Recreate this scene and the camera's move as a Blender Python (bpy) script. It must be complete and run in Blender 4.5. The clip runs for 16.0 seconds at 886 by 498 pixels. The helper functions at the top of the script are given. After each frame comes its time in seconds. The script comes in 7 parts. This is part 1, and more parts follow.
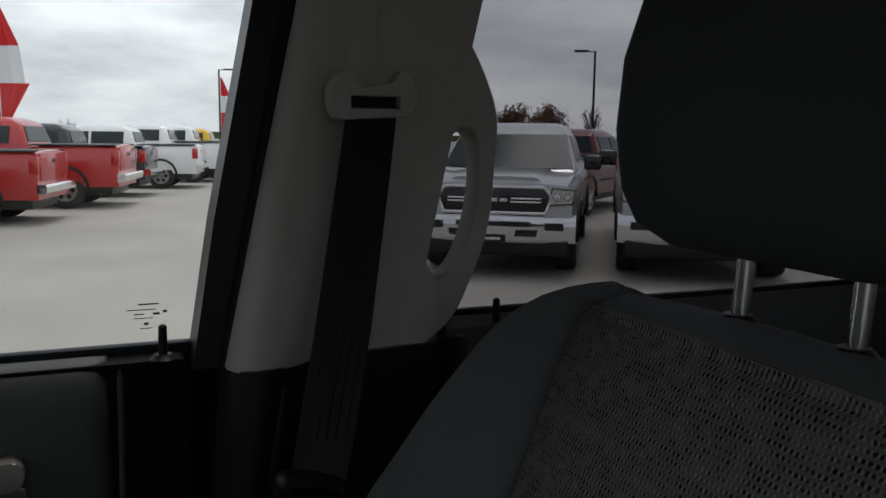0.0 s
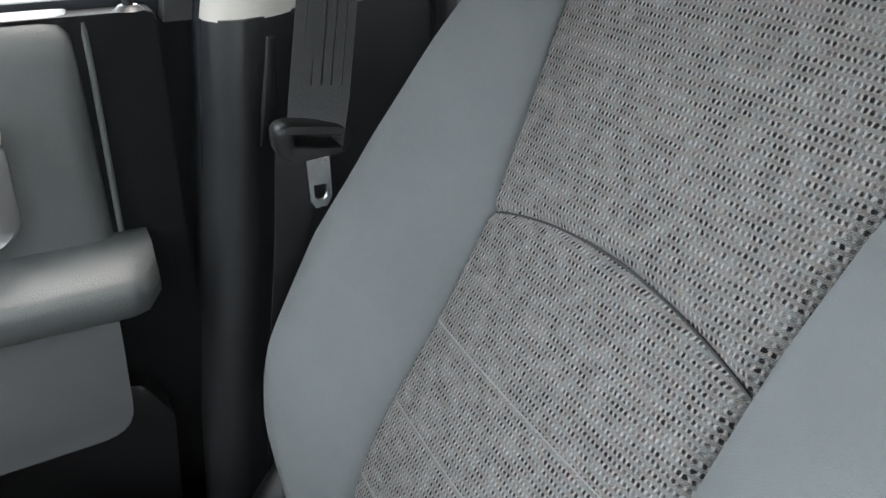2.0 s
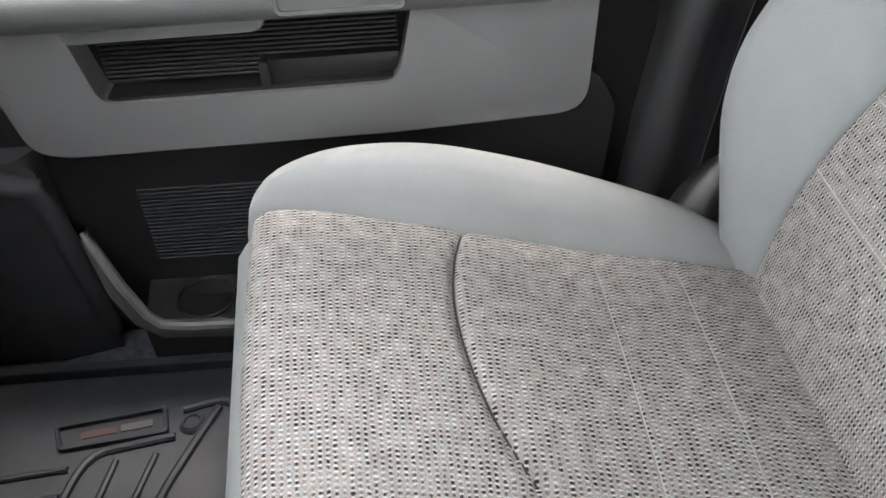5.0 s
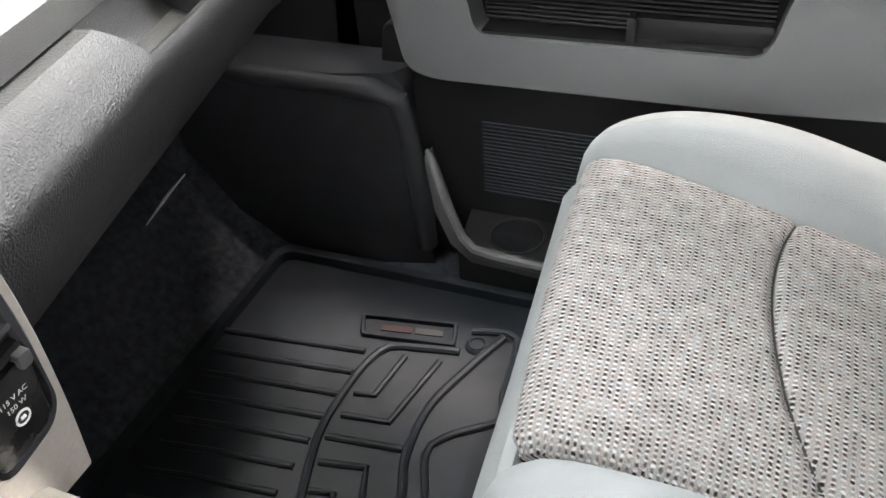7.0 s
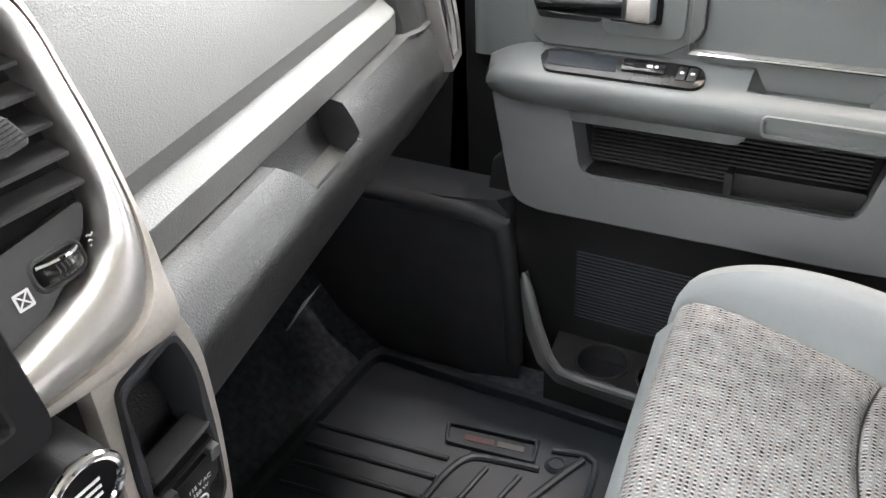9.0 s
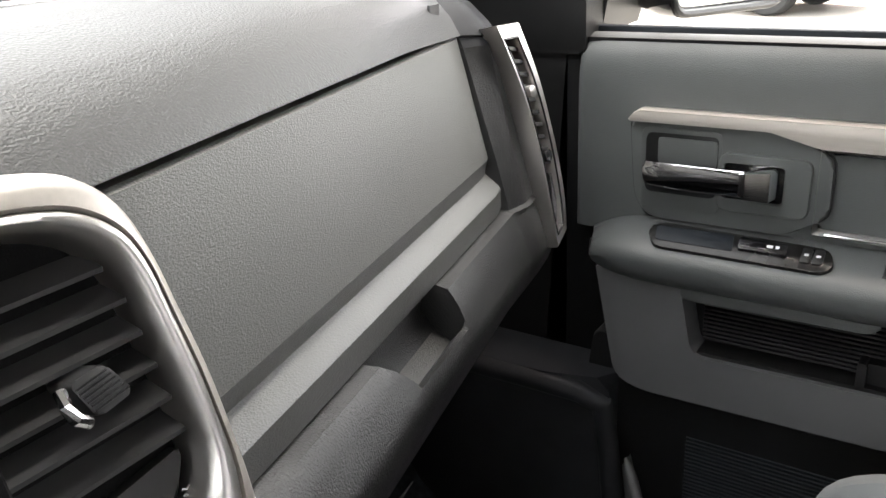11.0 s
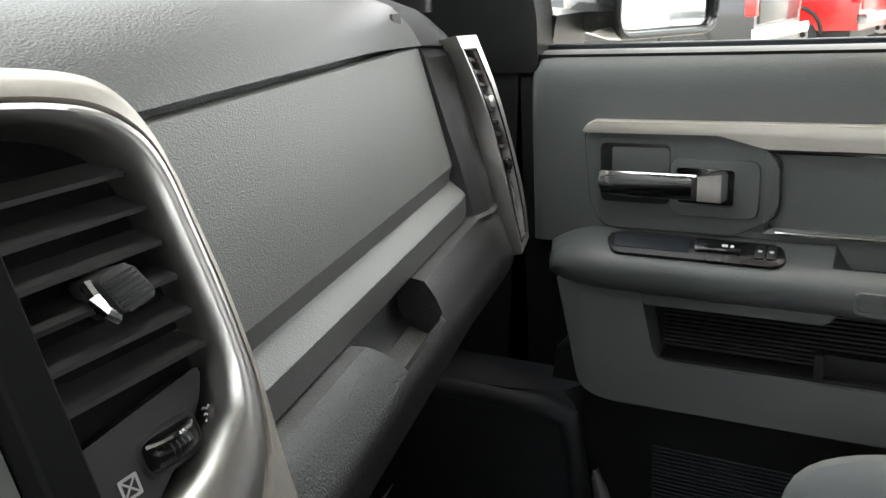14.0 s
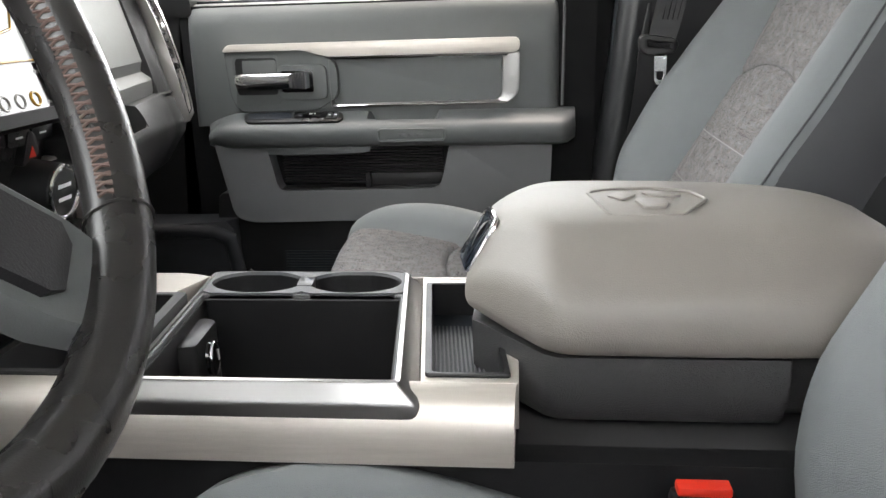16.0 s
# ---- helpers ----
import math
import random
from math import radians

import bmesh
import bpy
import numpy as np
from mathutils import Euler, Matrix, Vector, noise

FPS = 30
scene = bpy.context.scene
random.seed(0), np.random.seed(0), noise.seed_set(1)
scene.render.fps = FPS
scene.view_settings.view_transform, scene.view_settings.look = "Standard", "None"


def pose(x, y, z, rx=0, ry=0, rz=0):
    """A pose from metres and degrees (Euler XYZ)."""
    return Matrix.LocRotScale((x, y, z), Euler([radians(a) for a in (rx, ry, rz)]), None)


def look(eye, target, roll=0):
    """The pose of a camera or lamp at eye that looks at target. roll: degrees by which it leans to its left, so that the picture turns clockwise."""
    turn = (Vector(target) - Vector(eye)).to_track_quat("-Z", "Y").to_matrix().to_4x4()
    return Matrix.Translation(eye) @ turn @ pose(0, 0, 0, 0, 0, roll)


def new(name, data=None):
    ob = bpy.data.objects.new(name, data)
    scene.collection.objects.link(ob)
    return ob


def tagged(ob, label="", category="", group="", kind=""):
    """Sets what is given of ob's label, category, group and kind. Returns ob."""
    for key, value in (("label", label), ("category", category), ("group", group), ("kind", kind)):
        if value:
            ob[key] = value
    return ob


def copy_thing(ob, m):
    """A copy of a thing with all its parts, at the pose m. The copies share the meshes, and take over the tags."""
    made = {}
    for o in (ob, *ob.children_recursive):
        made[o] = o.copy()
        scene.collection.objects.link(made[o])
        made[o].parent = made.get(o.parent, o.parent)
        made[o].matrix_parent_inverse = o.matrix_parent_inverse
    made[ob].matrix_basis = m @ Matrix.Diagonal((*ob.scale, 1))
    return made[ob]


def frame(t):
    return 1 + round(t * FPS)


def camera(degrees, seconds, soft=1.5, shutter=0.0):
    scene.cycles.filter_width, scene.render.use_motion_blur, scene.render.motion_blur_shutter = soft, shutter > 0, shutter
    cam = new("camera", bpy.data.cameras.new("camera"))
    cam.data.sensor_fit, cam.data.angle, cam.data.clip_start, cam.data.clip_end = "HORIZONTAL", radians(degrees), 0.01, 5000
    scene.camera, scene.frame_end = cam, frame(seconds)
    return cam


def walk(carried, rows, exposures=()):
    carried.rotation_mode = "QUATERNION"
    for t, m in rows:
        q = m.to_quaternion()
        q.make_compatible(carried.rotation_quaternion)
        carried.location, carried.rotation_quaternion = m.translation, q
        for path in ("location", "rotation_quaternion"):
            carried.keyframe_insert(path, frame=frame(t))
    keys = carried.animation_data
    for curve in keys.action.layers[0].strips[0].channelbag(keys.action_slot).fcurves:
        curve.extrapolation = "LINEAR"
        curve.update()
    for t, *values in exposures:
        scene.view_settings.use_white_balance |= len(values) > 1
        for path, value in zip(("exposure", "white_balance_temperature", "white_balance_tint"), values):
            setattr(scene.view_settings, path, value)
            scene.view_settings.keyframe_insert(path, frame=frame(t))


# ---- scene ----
cam = camera(57.0, 16.0)
PATH = [
    (0, (0.009, 0.041, 1.592), (0.772, 1.869, 1.319), 0.7),
    (0.5, (0.007, 0.059, 1.568), (0.84, 1.814, 1.09), 0.4),
    (1, (0.0, 0.077, 1.541), (0.833, 1.774, 0.89), 0.1),
    (1.5, (-0.006, 0.081, 1.53), (0.778, 1.735, 0.724), -0.6),
    (2, (-0.029, 0.079, 1.51), (0.765, 1.668, 0.591), -0.1),
    (2.5, (-0.046, 0.078, 1.487), (0.689, 1.608, 0.428), -0.3),
    (3, (-0.076, 0.068, 1.469), (0.608, 1.541, 0.301), 0.5),
    (3.5, (-0.108, 0.051, 1.464), (0.387, 1.533, 0.215), -1.1),
    (4, (-0.161, 0.024, 1.445), (0.229, 1.52, 0.177), -0.3),
    (4.5, (-0.178, 0.013, 1.45), (0.001, 1.511, 0.138), -2.5),
    (5, (-0.223, 0.0, 1.438), (-0.183, 1.53, 0.15), -3.1),
    (5.2, (-0.241, 0.0, 1.434), (-0.256, 1.517, 0.131), -3.3),
    (7.3, (-0.243, -0.055, 1.409), (-0.944, 1.341, 0.16), -5.3),
    (7.5, (-0.241, -0.058, 1.415), (-0.955, 1.333, 0.168), -5.3),
    (8, (-0.236, -0.077, 1.443), (-0.94, 1.339, 0.218), -4.2),
    (8.5, (-0.252, -0.094, 1.449), (-0.964, 1.365, 0.28), -2.8),
    (9, (-0.264, -0.109, 1.48), (-1.101, 1.372, 0.428), -2.6),
    (9.5, (-0.257, -0.111, 1.484), (-1.178, 1.39, 0.537), -2.8),
    (10, (-0.273, -0.098, 1.495), (-1.253, 1.412, 0.625), -3.1),
    (10.2, (-0.302, -0.076, 1.502), (-1.296, 1.441, 0.659), -3.2),
    (12.3, (-0.335, -0.047, 1.485), (-1.456, 1.477, 0.835), -2.6),
    (12.5, (-0.335, -0.035, 1.477), (-1.438, 1.505, 0.836), -2.9),
    (13, (-0.341, -0.021, 1.451), (-1.403, 1.551, 0.82), -3.7),
    (13.5, (-0.307, -0.051, 1.45), (-1.308, 1.563, 0.823), -3.7),
    (14, (-0.346, -0.105, 1.441), (-1.289, 1.553, 0.839), -3.5),
    (14.5, (-0.293, -0.227, 1.419), (-1.092, 1.51, 0.83), -3.4),
    (15, (-0.173, -0.45, 1.349), (-0.67, 1.403, 0.783), -3.0),
    (15.5, (-0.099, -0.61, 1.31), (-0.423, 1.286, 0.763), -2.2),
    (16, (-0.06, -0.817, 1.329), (-0.265, 1.092, 0.767), -1.8),
]
walk(cam, [(t, look(eye, target, roll)) for t, eye, target, roll in PATH], [
    (0.0,0.15,6500,14),(0.6,1.15,6600,14),(1.5,3.55,6500,13),(2.0,4.02,6600,13),(3.0,4.5,6850,14),(4.0,4.75,6950,16),(5.0,4.92,7100,18),(7.5,5.1,7100,17),(8.5,5.08,7050,17),(9.2,4.8,7000,17),(10.0,4.3,7150,18),(12.5,3.1,7050,15),(13.5,3.35,7000,12),(14.0,3.25,7000,12),(14.5,2.8,7000,12),(15.0,3.3,7000,13),(15.5,4.3,7150,16),(16.0,4.1,7100,17)])

# ---- world, sun, exposure ----
world = bpy.data.worlds.new("overcast_sky")
scene.world = world
world.use_nodes = True
wn, wl = world.node_tree.nodes, world.node_tree.links
wn.clear()
w_out = wn.new("ShaderNodeOutputWorld")
w_bg = wn.new("ShaderNodeBackground")
w_sky = wn.new("ShaderNodeTexSky")
w_sky.sky_type, w_sky.sun_disc = "NISHITA", False
w_sky.sun_elevation, w_sky.sun_rotation = radians(73), radians(41)
w_sky.dust_density, w_sky.air_density = 3.0, 1.0
w_co = wn.new("ShaderNodeTexCoord")
w_map = wn.new("ShaderNodeMapping")
w_map.inputs["Scale"].default_value = (1.0, 1.0, 3.4)
w_n = wn.new("ShaderNodeTexNoise")
w_n.inputs["Scale"].default_value, w_n.inputs["Detail"].default_value, w_n.inputs["Roughness"].default_value = 3.2, 8.0, 0.58
w_r = wn.new("ShaderNodeValToRGB")
w_r.color_ramp.elements[0].position, w_r.color_ramp.elements[0].color = 0.34, (4.6, 4.9, 5.4, 1)
w_r.color_ramp.elements[1].position, w_r.color_ramp.elements[1].color = 0.66, (9.6, 9.7, 9.9, 1)
w_mix = wn.new("ShaderNodeMix")
w_mix.data_type = "RGBA"
w_mix.inputs[0].default_value = 0.85
wl.new(w_co.outputs["Generated"], w_map.inputs["Vector"])
wl.new(w_map.outputs[0], w_n.inputs["Vector"])
wl.new(w_n.outputs[0], w_r.inputs[0])
wl.new(w_sky.outputs[0], w_mix.inputs[6])
wl.new(w_r.outputs[0], w_mix.inputs[7])
wl.new(w_mix.outputs[2], w_bg.inputs[0])
wl.new(w_bg.outputs[0], w_out.inputs[0])
w_bg.inputs[1].default_value = 0.12

sun_data = bpy.data.lights.new("sun", "SUN")
sun_data.energy, sun_data.angle, sun_data.color = 0.9, radians(20), (1.0, 0.97, 0.93)
sun = new("sun", sun_data)
sun.matrix_world = look((12, 14, 60), (0, 0, 0))


# ---- materials ----
def tint(c, k):
    return (min(c[0] * k, 1), min(c[1] * k, 1), min(c[2] * k, 1), 1)


def mat(name, col, rough=0.5, metal=0.0, var=0.12, vs=30.0, bump=0.0, bs=300.0, grain="noise", coat=0.0, stretch=None, spec=0.5):
    m = bpy.data.materials.new(name)
    m.use_nodes = True
    n, l = m.node_tree.nodes, m.node_tree.links
    b = n["Principled BSDF"]
    b.inputs["Roughness"].default_value, b.inputs["Metallic"].default_value = rough, metal
    b.inputs["Coat Weight"].default_value, b.inputs["Specular IOR Level"].default_value = coat, spec
    co = n.new("ShaderNodeTexCoord")
    src = co.outputs["Object"]
    if stretch:
        mp = n.new("ShaderNodeMapping")
        mp.inputs["Scale"].default_value = stretch
        l.new(src, mp.inputs["Vector"])
        src = mp.outputs[0]
    big = n.new("ShaderNodeTexNoise")
    big.inputs["Scale"].default_value, big.inputs["Detail"].default_value = vs, 6
    l.new(src, big.inputs["Vector"])
    ramp = n.new("ShaderNodeValToRGB")
    ramp.color_ramp.elements[0].position, ramp.color_ramp.elements[1].position = 0.3, 0.7
    ramp.color_ramp.elements[0].color, ramp.color_ramp.elements[1].color = tint(col, 1 - var), tint(col, 1 + var)
    l.new(big.outputs[0], ramp.inputs[0])
    l.new(ramp.outputs[0], b.inputs["Base Color"])
    rr = n.new("ShaderNodeMapRange")
    rr.inputs[3].default_value, rr.inputs[4].default_value = max(rough - 0.07, 0.02), min(rough + 0.07, 1)
    l.new(big.outputs[0], rr.inputs[0])
    l.new(rr.outputs[0], b.inputs["Roughness"])
    if bump:
        if grain == "noise":
            g = n.new("ShaderNodeTexNoise")
            g.inputs["Detail"].default_value = 3
        else:
            g = n.new("ShaderNodeTexVoronoi")
            g.feature = "SMOOTH_F1"
        g.inputs["Scale"].default_value = bs
        if grain == "hide":
            # short wrinkles that wander: the cells are pulled about by a coarser noise
            wob = n.new("ShaderNodeTexNoise")
            wob.inputs["Scale"].default_value, wob.inputs["Detail"].default_value = bs * 0.55, 3
            l.new(src, wob.inputs["Vector"])
            ad = n.new("ShaderNodeVectorMath")
            ad.operation = "MULTIPLY_ADD"
            ad.inputs[1].default_value = (1.6 / bs, 1.6 / bs, 1.6 / bs)
            l.new(wob.outputs["Color"], ad.inputs[0])
            l.new(src, ad.inputs[2])
            l.new(ad.outputs[0], g.inputs["Vector"])
        else:
            l.new(src, g.inputs["Vector"])
        bp = n.new("ShaderNodeBump")
        bp.inputs["Strength"].default_value, bp.inputs["Distance"].default_value = bump, 0.001
        l.new(g.outputs[0], bp.inputs["Height"])
        l.new(bp.outputs[0], b.inputs["Normal"])
    return m


def woven(name, light, dark, pu, pv):
    """Cloth with rows of round dark dimples between smooth cords; the weave lies on the UV map, which is in metres."""
    m = bpy.data.materials.new(name)
    m.use_nodes = True
    n, l = m.node_tree.nodes, m.node_tree.links
    b = n["Principled BSDF"]
    b.inputs["Roughness"].default_value = 0.95
    b.inputs["Specular IOR Level"].default_value = 0.2
    uv = n.new("ShaderNodeUVMap")
    sp = n.new("ShaderNodeSeparateXYZ")

    def noise_at(scale, detail):
        k = n.new("ShaderNodeTexNoise")
        k.inputs["Scale"].default_value, k.inputs["Detail"].default_value = scale, detail
        l.new(uv.outputs[0], k.inputs["Vector"])
        return k

    def math_node(op, a, c=None, clamp=False):
        k = n.new("ShaderNodeMath")
        k.operation, k.use_clamp = op, clamp
        for i, v in enumerate((a, c)):
            if v is None:
                continue
            if isinstance(v, (int, float)):
                k.inputs[i].default_value = v
            else:
                l.new(v, k.inputs[i])
        return k.outputs[0]
    jn = noise_at(240.0, 2)
    ja = n.new("ShaderNodeVectorMath")
    ja.operation = "MULTIPLY_ADD"
    ja.inputs[1].default_value = (0.0030, 0.0030, 0)
    l.new(jn.outputs["Color"], ja.inputs[0])
    l.new(uv.outputs[0], ja.inputs[2])
    l.new(ja.outputs[0], sp.inputs[0])
    # rows run across the seat, each shifted by its own part of a dimple's length
    row = math_node("DIVIDE", sp.outputs[1], pv)
    rid = math_node("FLOOR", row)
    v = math_node("MULTIPLY", math_node("SUBTRACT", math_node("FRACT", row), 0.5), 2.0)
    shift = n.new("ShaderNodeTexWhiteNoise")
    shift.noise_dimensions = "1D"
    l.new(rid, shift.inputs["W"])
    ph = math_node("ADD", math_node("DIVIDE", sp.outputs[0], pu), math_node("MULTIPLY", shift.outputs[0], 0.45))
    u = math_node("MULTIPLY", math_node("SUBTRACT", math_node("FRACT", ph), 0.5), 2.0)

    def blob(cu, ru, rv):
        """One at the middle of a round spot of the cell, nought at its rim."""
        du = math_node("DIVIDE", math_node("SUBTRACT", math_node("ABSOLUTE", u) if cu else u, cu), ru)
        dv = math_node("DIVIDE", v, rv)
        return math_node("SUBTRACT", 1.0, math_node("ADD", math_node("MULTIPLY", du, du), math_node("MULTIPLY", dv, dv)), True)
    hole = math_node("MULTIPLY", blob(0.0, 0.68, 0.62), 1.3, True)
    knot = math_node("MULTIPLY", blob(1.0, 0.50, 0.74), 1.5, True)
    big, patch = noise_at(130.0, 6), noise_at(55.0, 5)
    cell = n.new("ShaderNodeCombineXYZ")
    l.new(math_node("FLOOR", ph), cell.inputs[0])
    l.new(rid, cell.inputs[1])
    own = n.new("ShaderNodeTexWhiteNoise")
    own.noise_dimensions = "2D"
    l.new(cell.outputs[0], own.inputs["Vector"])
    # worn and dense areas: how dark the dimples are
    depth = math_node("MULTIPLY", math_node("SUBTRACT", math_node("ADD", math_node("MULTIPLY", big.outputs[0], 0.9), math_node("MULTIPLY", patch.outputs[0], 1.5)), 0.95), 2.0)
    depth = math_node("MULTIPLY", math_node("MAXIMUM", depth, 0.10), math_node("ADD", math_node("MULTIPLY", own.outputs[0], 0.9), 0.35))
    fuzz = noise_at(900.0, 3)
    cords = math_node("SINE", math_node("MULTIPLY", math_node("ADD", sp.outputs[0], math_node("MULTIPLY", sp.outputs[1], 0.8)), 2 * math.pi / 0.0012))
    th = math_node("SUBTRACT", 0.50, math_node("MULTIPLY", hole, depth))
    th = math_node("ADD", th, math_node("MULTIPLY", knot, math_node("ADD", math_node("MULTIPLY", own.outputs[0], 0.38), 0.14)))
    th = math_node("ADD", th, math_node("MULTIPLY", cords, 0.15))
    th = math_node("ADD", th, math_node("MULTIPLY", math_node("SUBTRACT", fuzz.outputs[0], 0.5), 0.9))
    th = math_node("ADD", th, math_node("MULTIPLY", math_node("SUBTRACT", patch.outputs[0], 0.5), -0.35))
    ramp = n.new("ShaderNodeValToRGB")
    e = ramp.color_ramp.elements
    e[0].position, e[0].color = 0.0, (*dark, 1)
    e[1].position, e[1].color = 1.0, (*light, 1)
    mid = e.new(0.5)
    mid.color = (light[0] * 0.46, light[1] * 0.46, light[2] * 0.46, 1)
    l.new(th, ramp.inputs[0])
    # warm and cool threads
    hue = noise_at(110.0, 3)
    hr = n.new("ShaderNodeValToRGB")
    hr.color_ramp.elements[0].position, hr.color_ramp.elements[0].color = 0.35, (0.90, 0.97, 1.0, 1)
    hr.color_ramp.elements[1].position, hr.color_ramp.elements[1].color = 0.65, (1.0, 0.955, 0.93, 1)
    l.new(hue.outputs[0], hr.inputs[0])
    mx = n.new("ShaderNodeMix")
    mx.data_type, mx.blend_type = "RGBA", "MULTIPLY"
    mx.inputs[0].default_value = 1.0
    l.new(ramp.outputs[0], mx.inputs[6])
    l.new(hr.outputs[0], mx.inputs[7])
    l.new(mx.outputs[2], b.inputs["Base Color"])
    bp = n.new("ShaderNodeBump")
    bp.inputs["Strength"].default_value, bp.inputs["Distance"].default_value = 0.6, 0.0012
    l.new(math_node("SUBTRACT", math_node("MULTIPLY", knot, 0.6), hole), bp.inputs["Height"])
    l.new(bp.outputs[0], b.inputs["Normal"])
    return m


def glass_mat(name, col, rough=0.0):
    """A thin pane: clear to what lies behind, with a faint gloss."""
    m = bpy.data.materials.new(name)
    m.use_nodes = True
    n, l = m.node_tree.nodes, m.node_tree.links
    n.remove(n["Principled BSDF"])
    t, g, x, f = (n.new("ShaderNode" + k) for k in ("BsdfTransparent", "BsdfGlossy", "MixShader", "Fresnel"))
    t.inputs[0].default_value = (*col, 1)
    g.inputs["Roughness"].default_value = rough
    f.inputs[0].default_value = 1.25
    l.new(f.outputs[0], x.inputs[0])
    l.new(t.outputs[0], x.inputs[1])
    l.new(g.outputs[0], x.inputs[2])
    l.new(x.outputs[0], n["Material Output"].inputs[0])
    return m


def glow(name, col, power):
    m = bpy.data.materials.new(name)
    m.use_nodes = True
    b = m.node_tree.nodes["Principled BSDF"]
    b.inputs["Base Color"].default_value = (*col, 1)
    b.inputs["Emission Color"].default_value = (*col, 1)
    b.inputs["Emission Strength"].default_value = power
    b.inputs["Roughness"].default_value = 0.15
    return m


SLATE = mat("slate_soft_vinyl", (0.078, 0.084, 0.084), 0.5, var=0.08, vs=9, bump=0.32, bs=850, grain="voronoi")
SLATE_HARD = mat("slate_smooth_plastic", (0.078, 0.084, 0.083), 0.5, var=0.05, vs=10, bump=0.12, bs=900)
SLATE_LOW = mat("slate_hard_plastic", (0.087, 0.089, 0.092), 0.6, var=0.06, vs=12, bump=0.25, bs=700)
DASH = mat("dash_grained_vinyl", (0.045, 0.0455, 0.0455), 0.42, var=0.08, vs=10, bump=0.5, bs=760, grain="hide", stretch=(1.0, 0.6, 1.2))
DASHLOW = mat("lower_dash_grained_vinyl", (0.016, 0.016, 0.0165), 0.37, var=0.08, vs=10, bump=1.0, bs=560, grain="noise", spec=0.55)
LID = mat("glovebox_grained_vinyl", (0.098, 0.099, 0.097), 0.40, var=0.07, vs=10, bump=0.36, bs=900, grain="hide", stretch=(1.0, 0.6, 1.2))
BLACK = mat("black_plastic", (0.009, 0.0091, 0.0096), 0.42, var=0.2, vs=20, bump=0.3, bs=800, spec=0.38)
DULL = mat("dull_black_door_edge", (0.006, 0.0061, 0.0065), 0.65, var=0.2, vs=20, bump=0.3, bs=800, spec=0.12)
MATTE = mat("matte_black_plastic", (0.022, 0.023, 0.026), 0.6, var=0.2, vs=20, bump=0.4, bs=700, spec=0.25)
BLACK_GLOSS = mat("gloss_black_plastic", (0.008, 0.008, 0.009), 0.12, var=0.1, vs=15, coat=0.4)
BLACK_SMOOTH = mat("smooth_black_plastic", (0.007, 0.0068, 0.0068), 0.28, var=0.08, vs=12, spec=0.35)
VENTBLACK = mat("vent_grey_plastic", (0.046, 0.046, 0.047), 0.45, var=0.08, vs=20)
SIDECLOTH = mat("charcoal_side_cloth", (0.045, 0.047, 0.050), 0.8, var=0.06, vs=20, bump=0.3, bs=1200)
RUBBER = mat("black_rubber", (0.012, 0.015, 0.019), 0.5, var=0.25, vs=25, bump=0.3, bs=900, spec=0.2)
VINYL = mat("grey_bolster_cloth", (0.146, 0.158, 0.161), 0.85, var=0.06, vs=14, bump=0.7, bs=1000)
WOVEN = woven("grey_woven_cloth", (0.358, 0.339, 0.332), (0.011, 0.010, 0.011), 0.0051, 0.0068)
HEADREST = mat("dark_headrest_cloth", (0.05, 0.056, 0.058), 0.85, var=0.07, vs=20, bump=0.3, bs=1200)
THREAD = mat("pale_stitching", (0.24, 0.235, 0.23), 0.8)
CHROME = mat("chrome", (0.82, 0.83, 0.84), 0.1, 1.0, var=0.03, vs=8)
SATIN = mat("satin_silver", (0.60, 0.58, 0.56), 0.34, 1.0, var=0.03, vs=12)
FRAMEGREY = mat("satin_grey_frame", (0.33, 0.325, 0.32), 0.34, 1.0, var=0.04, vs=12)
CHAMPAGNE = mat("brushed_champagne_trim", (0.50, 0.465, 0.425), 0.38, 0.6, var=0.06, vs=18, bump=0.15, bs=500, stretch=(1, 14, 14))
BEIGE = mat("stone_beige_plastic", (0.58, 0.555, 0.51), 0.6, var=0.05, vs=14, bump=0.25, bs=700)
HEADLINER = mat("grey_headliner_cloth", (0.5, 0.5, 0.48), 0.95, var=0.06, vs=60, bump=0.3, bs=900)
CARPET = mat("black_carpet", (0.046, 0.051, 0.060), 0.95, var=0.4, vs=80, bump=1.0, bs=1300, spec=0.1)
WEB = mat("black_seat_belt_webbing", (0.012, 0.012, 0.013), 0.7, var=0.2, vs=60, bump=0.5, bs=900)
STEEL = mat("brushed_steel", (0.55, 0.56, 0.57), 0.25, 1.0, var=0.06, vs=30)
LEATHER = mat("black_leather", (0.016, 0.0155, 0.015), 0.28, var=0.2, vs=30, bump=0.10, bs=1100, grain="hide")
ARMVINYL = mat("taupe_armrest_vinyl", (0.176, 0.162, 0.146), 0.5, var=0.06, vs=10, bump=0.3, bs=900, grain="voronoi")
SCREEN = glow("lit_map_screen", (0.09, 0.10, 0.096), 0.05)
AMBER = glow("amber_map_road", (0.22, 0.12, 0.015), 0.03)
SCREEN_TEXT = glow("lit_screen_text", (0.14, 0.14, 0.13), 0.03)
PRINT = mat("white_print", (0.7, 0.7, 0.7), 0.5)
DARKPRINT = mat("dark_glass_print", (0.02, 0.02, 0.02), 0.5)
RED = mat("red_plastic", (0.62, 0.03, 0.015), 0.4)
PANE = glass_mat("window_glass", (0.90, 0.93, 0.92))
SCREENGLASS = glass_mat("windscreen_glass", (0.78, 0.81, 0.80))
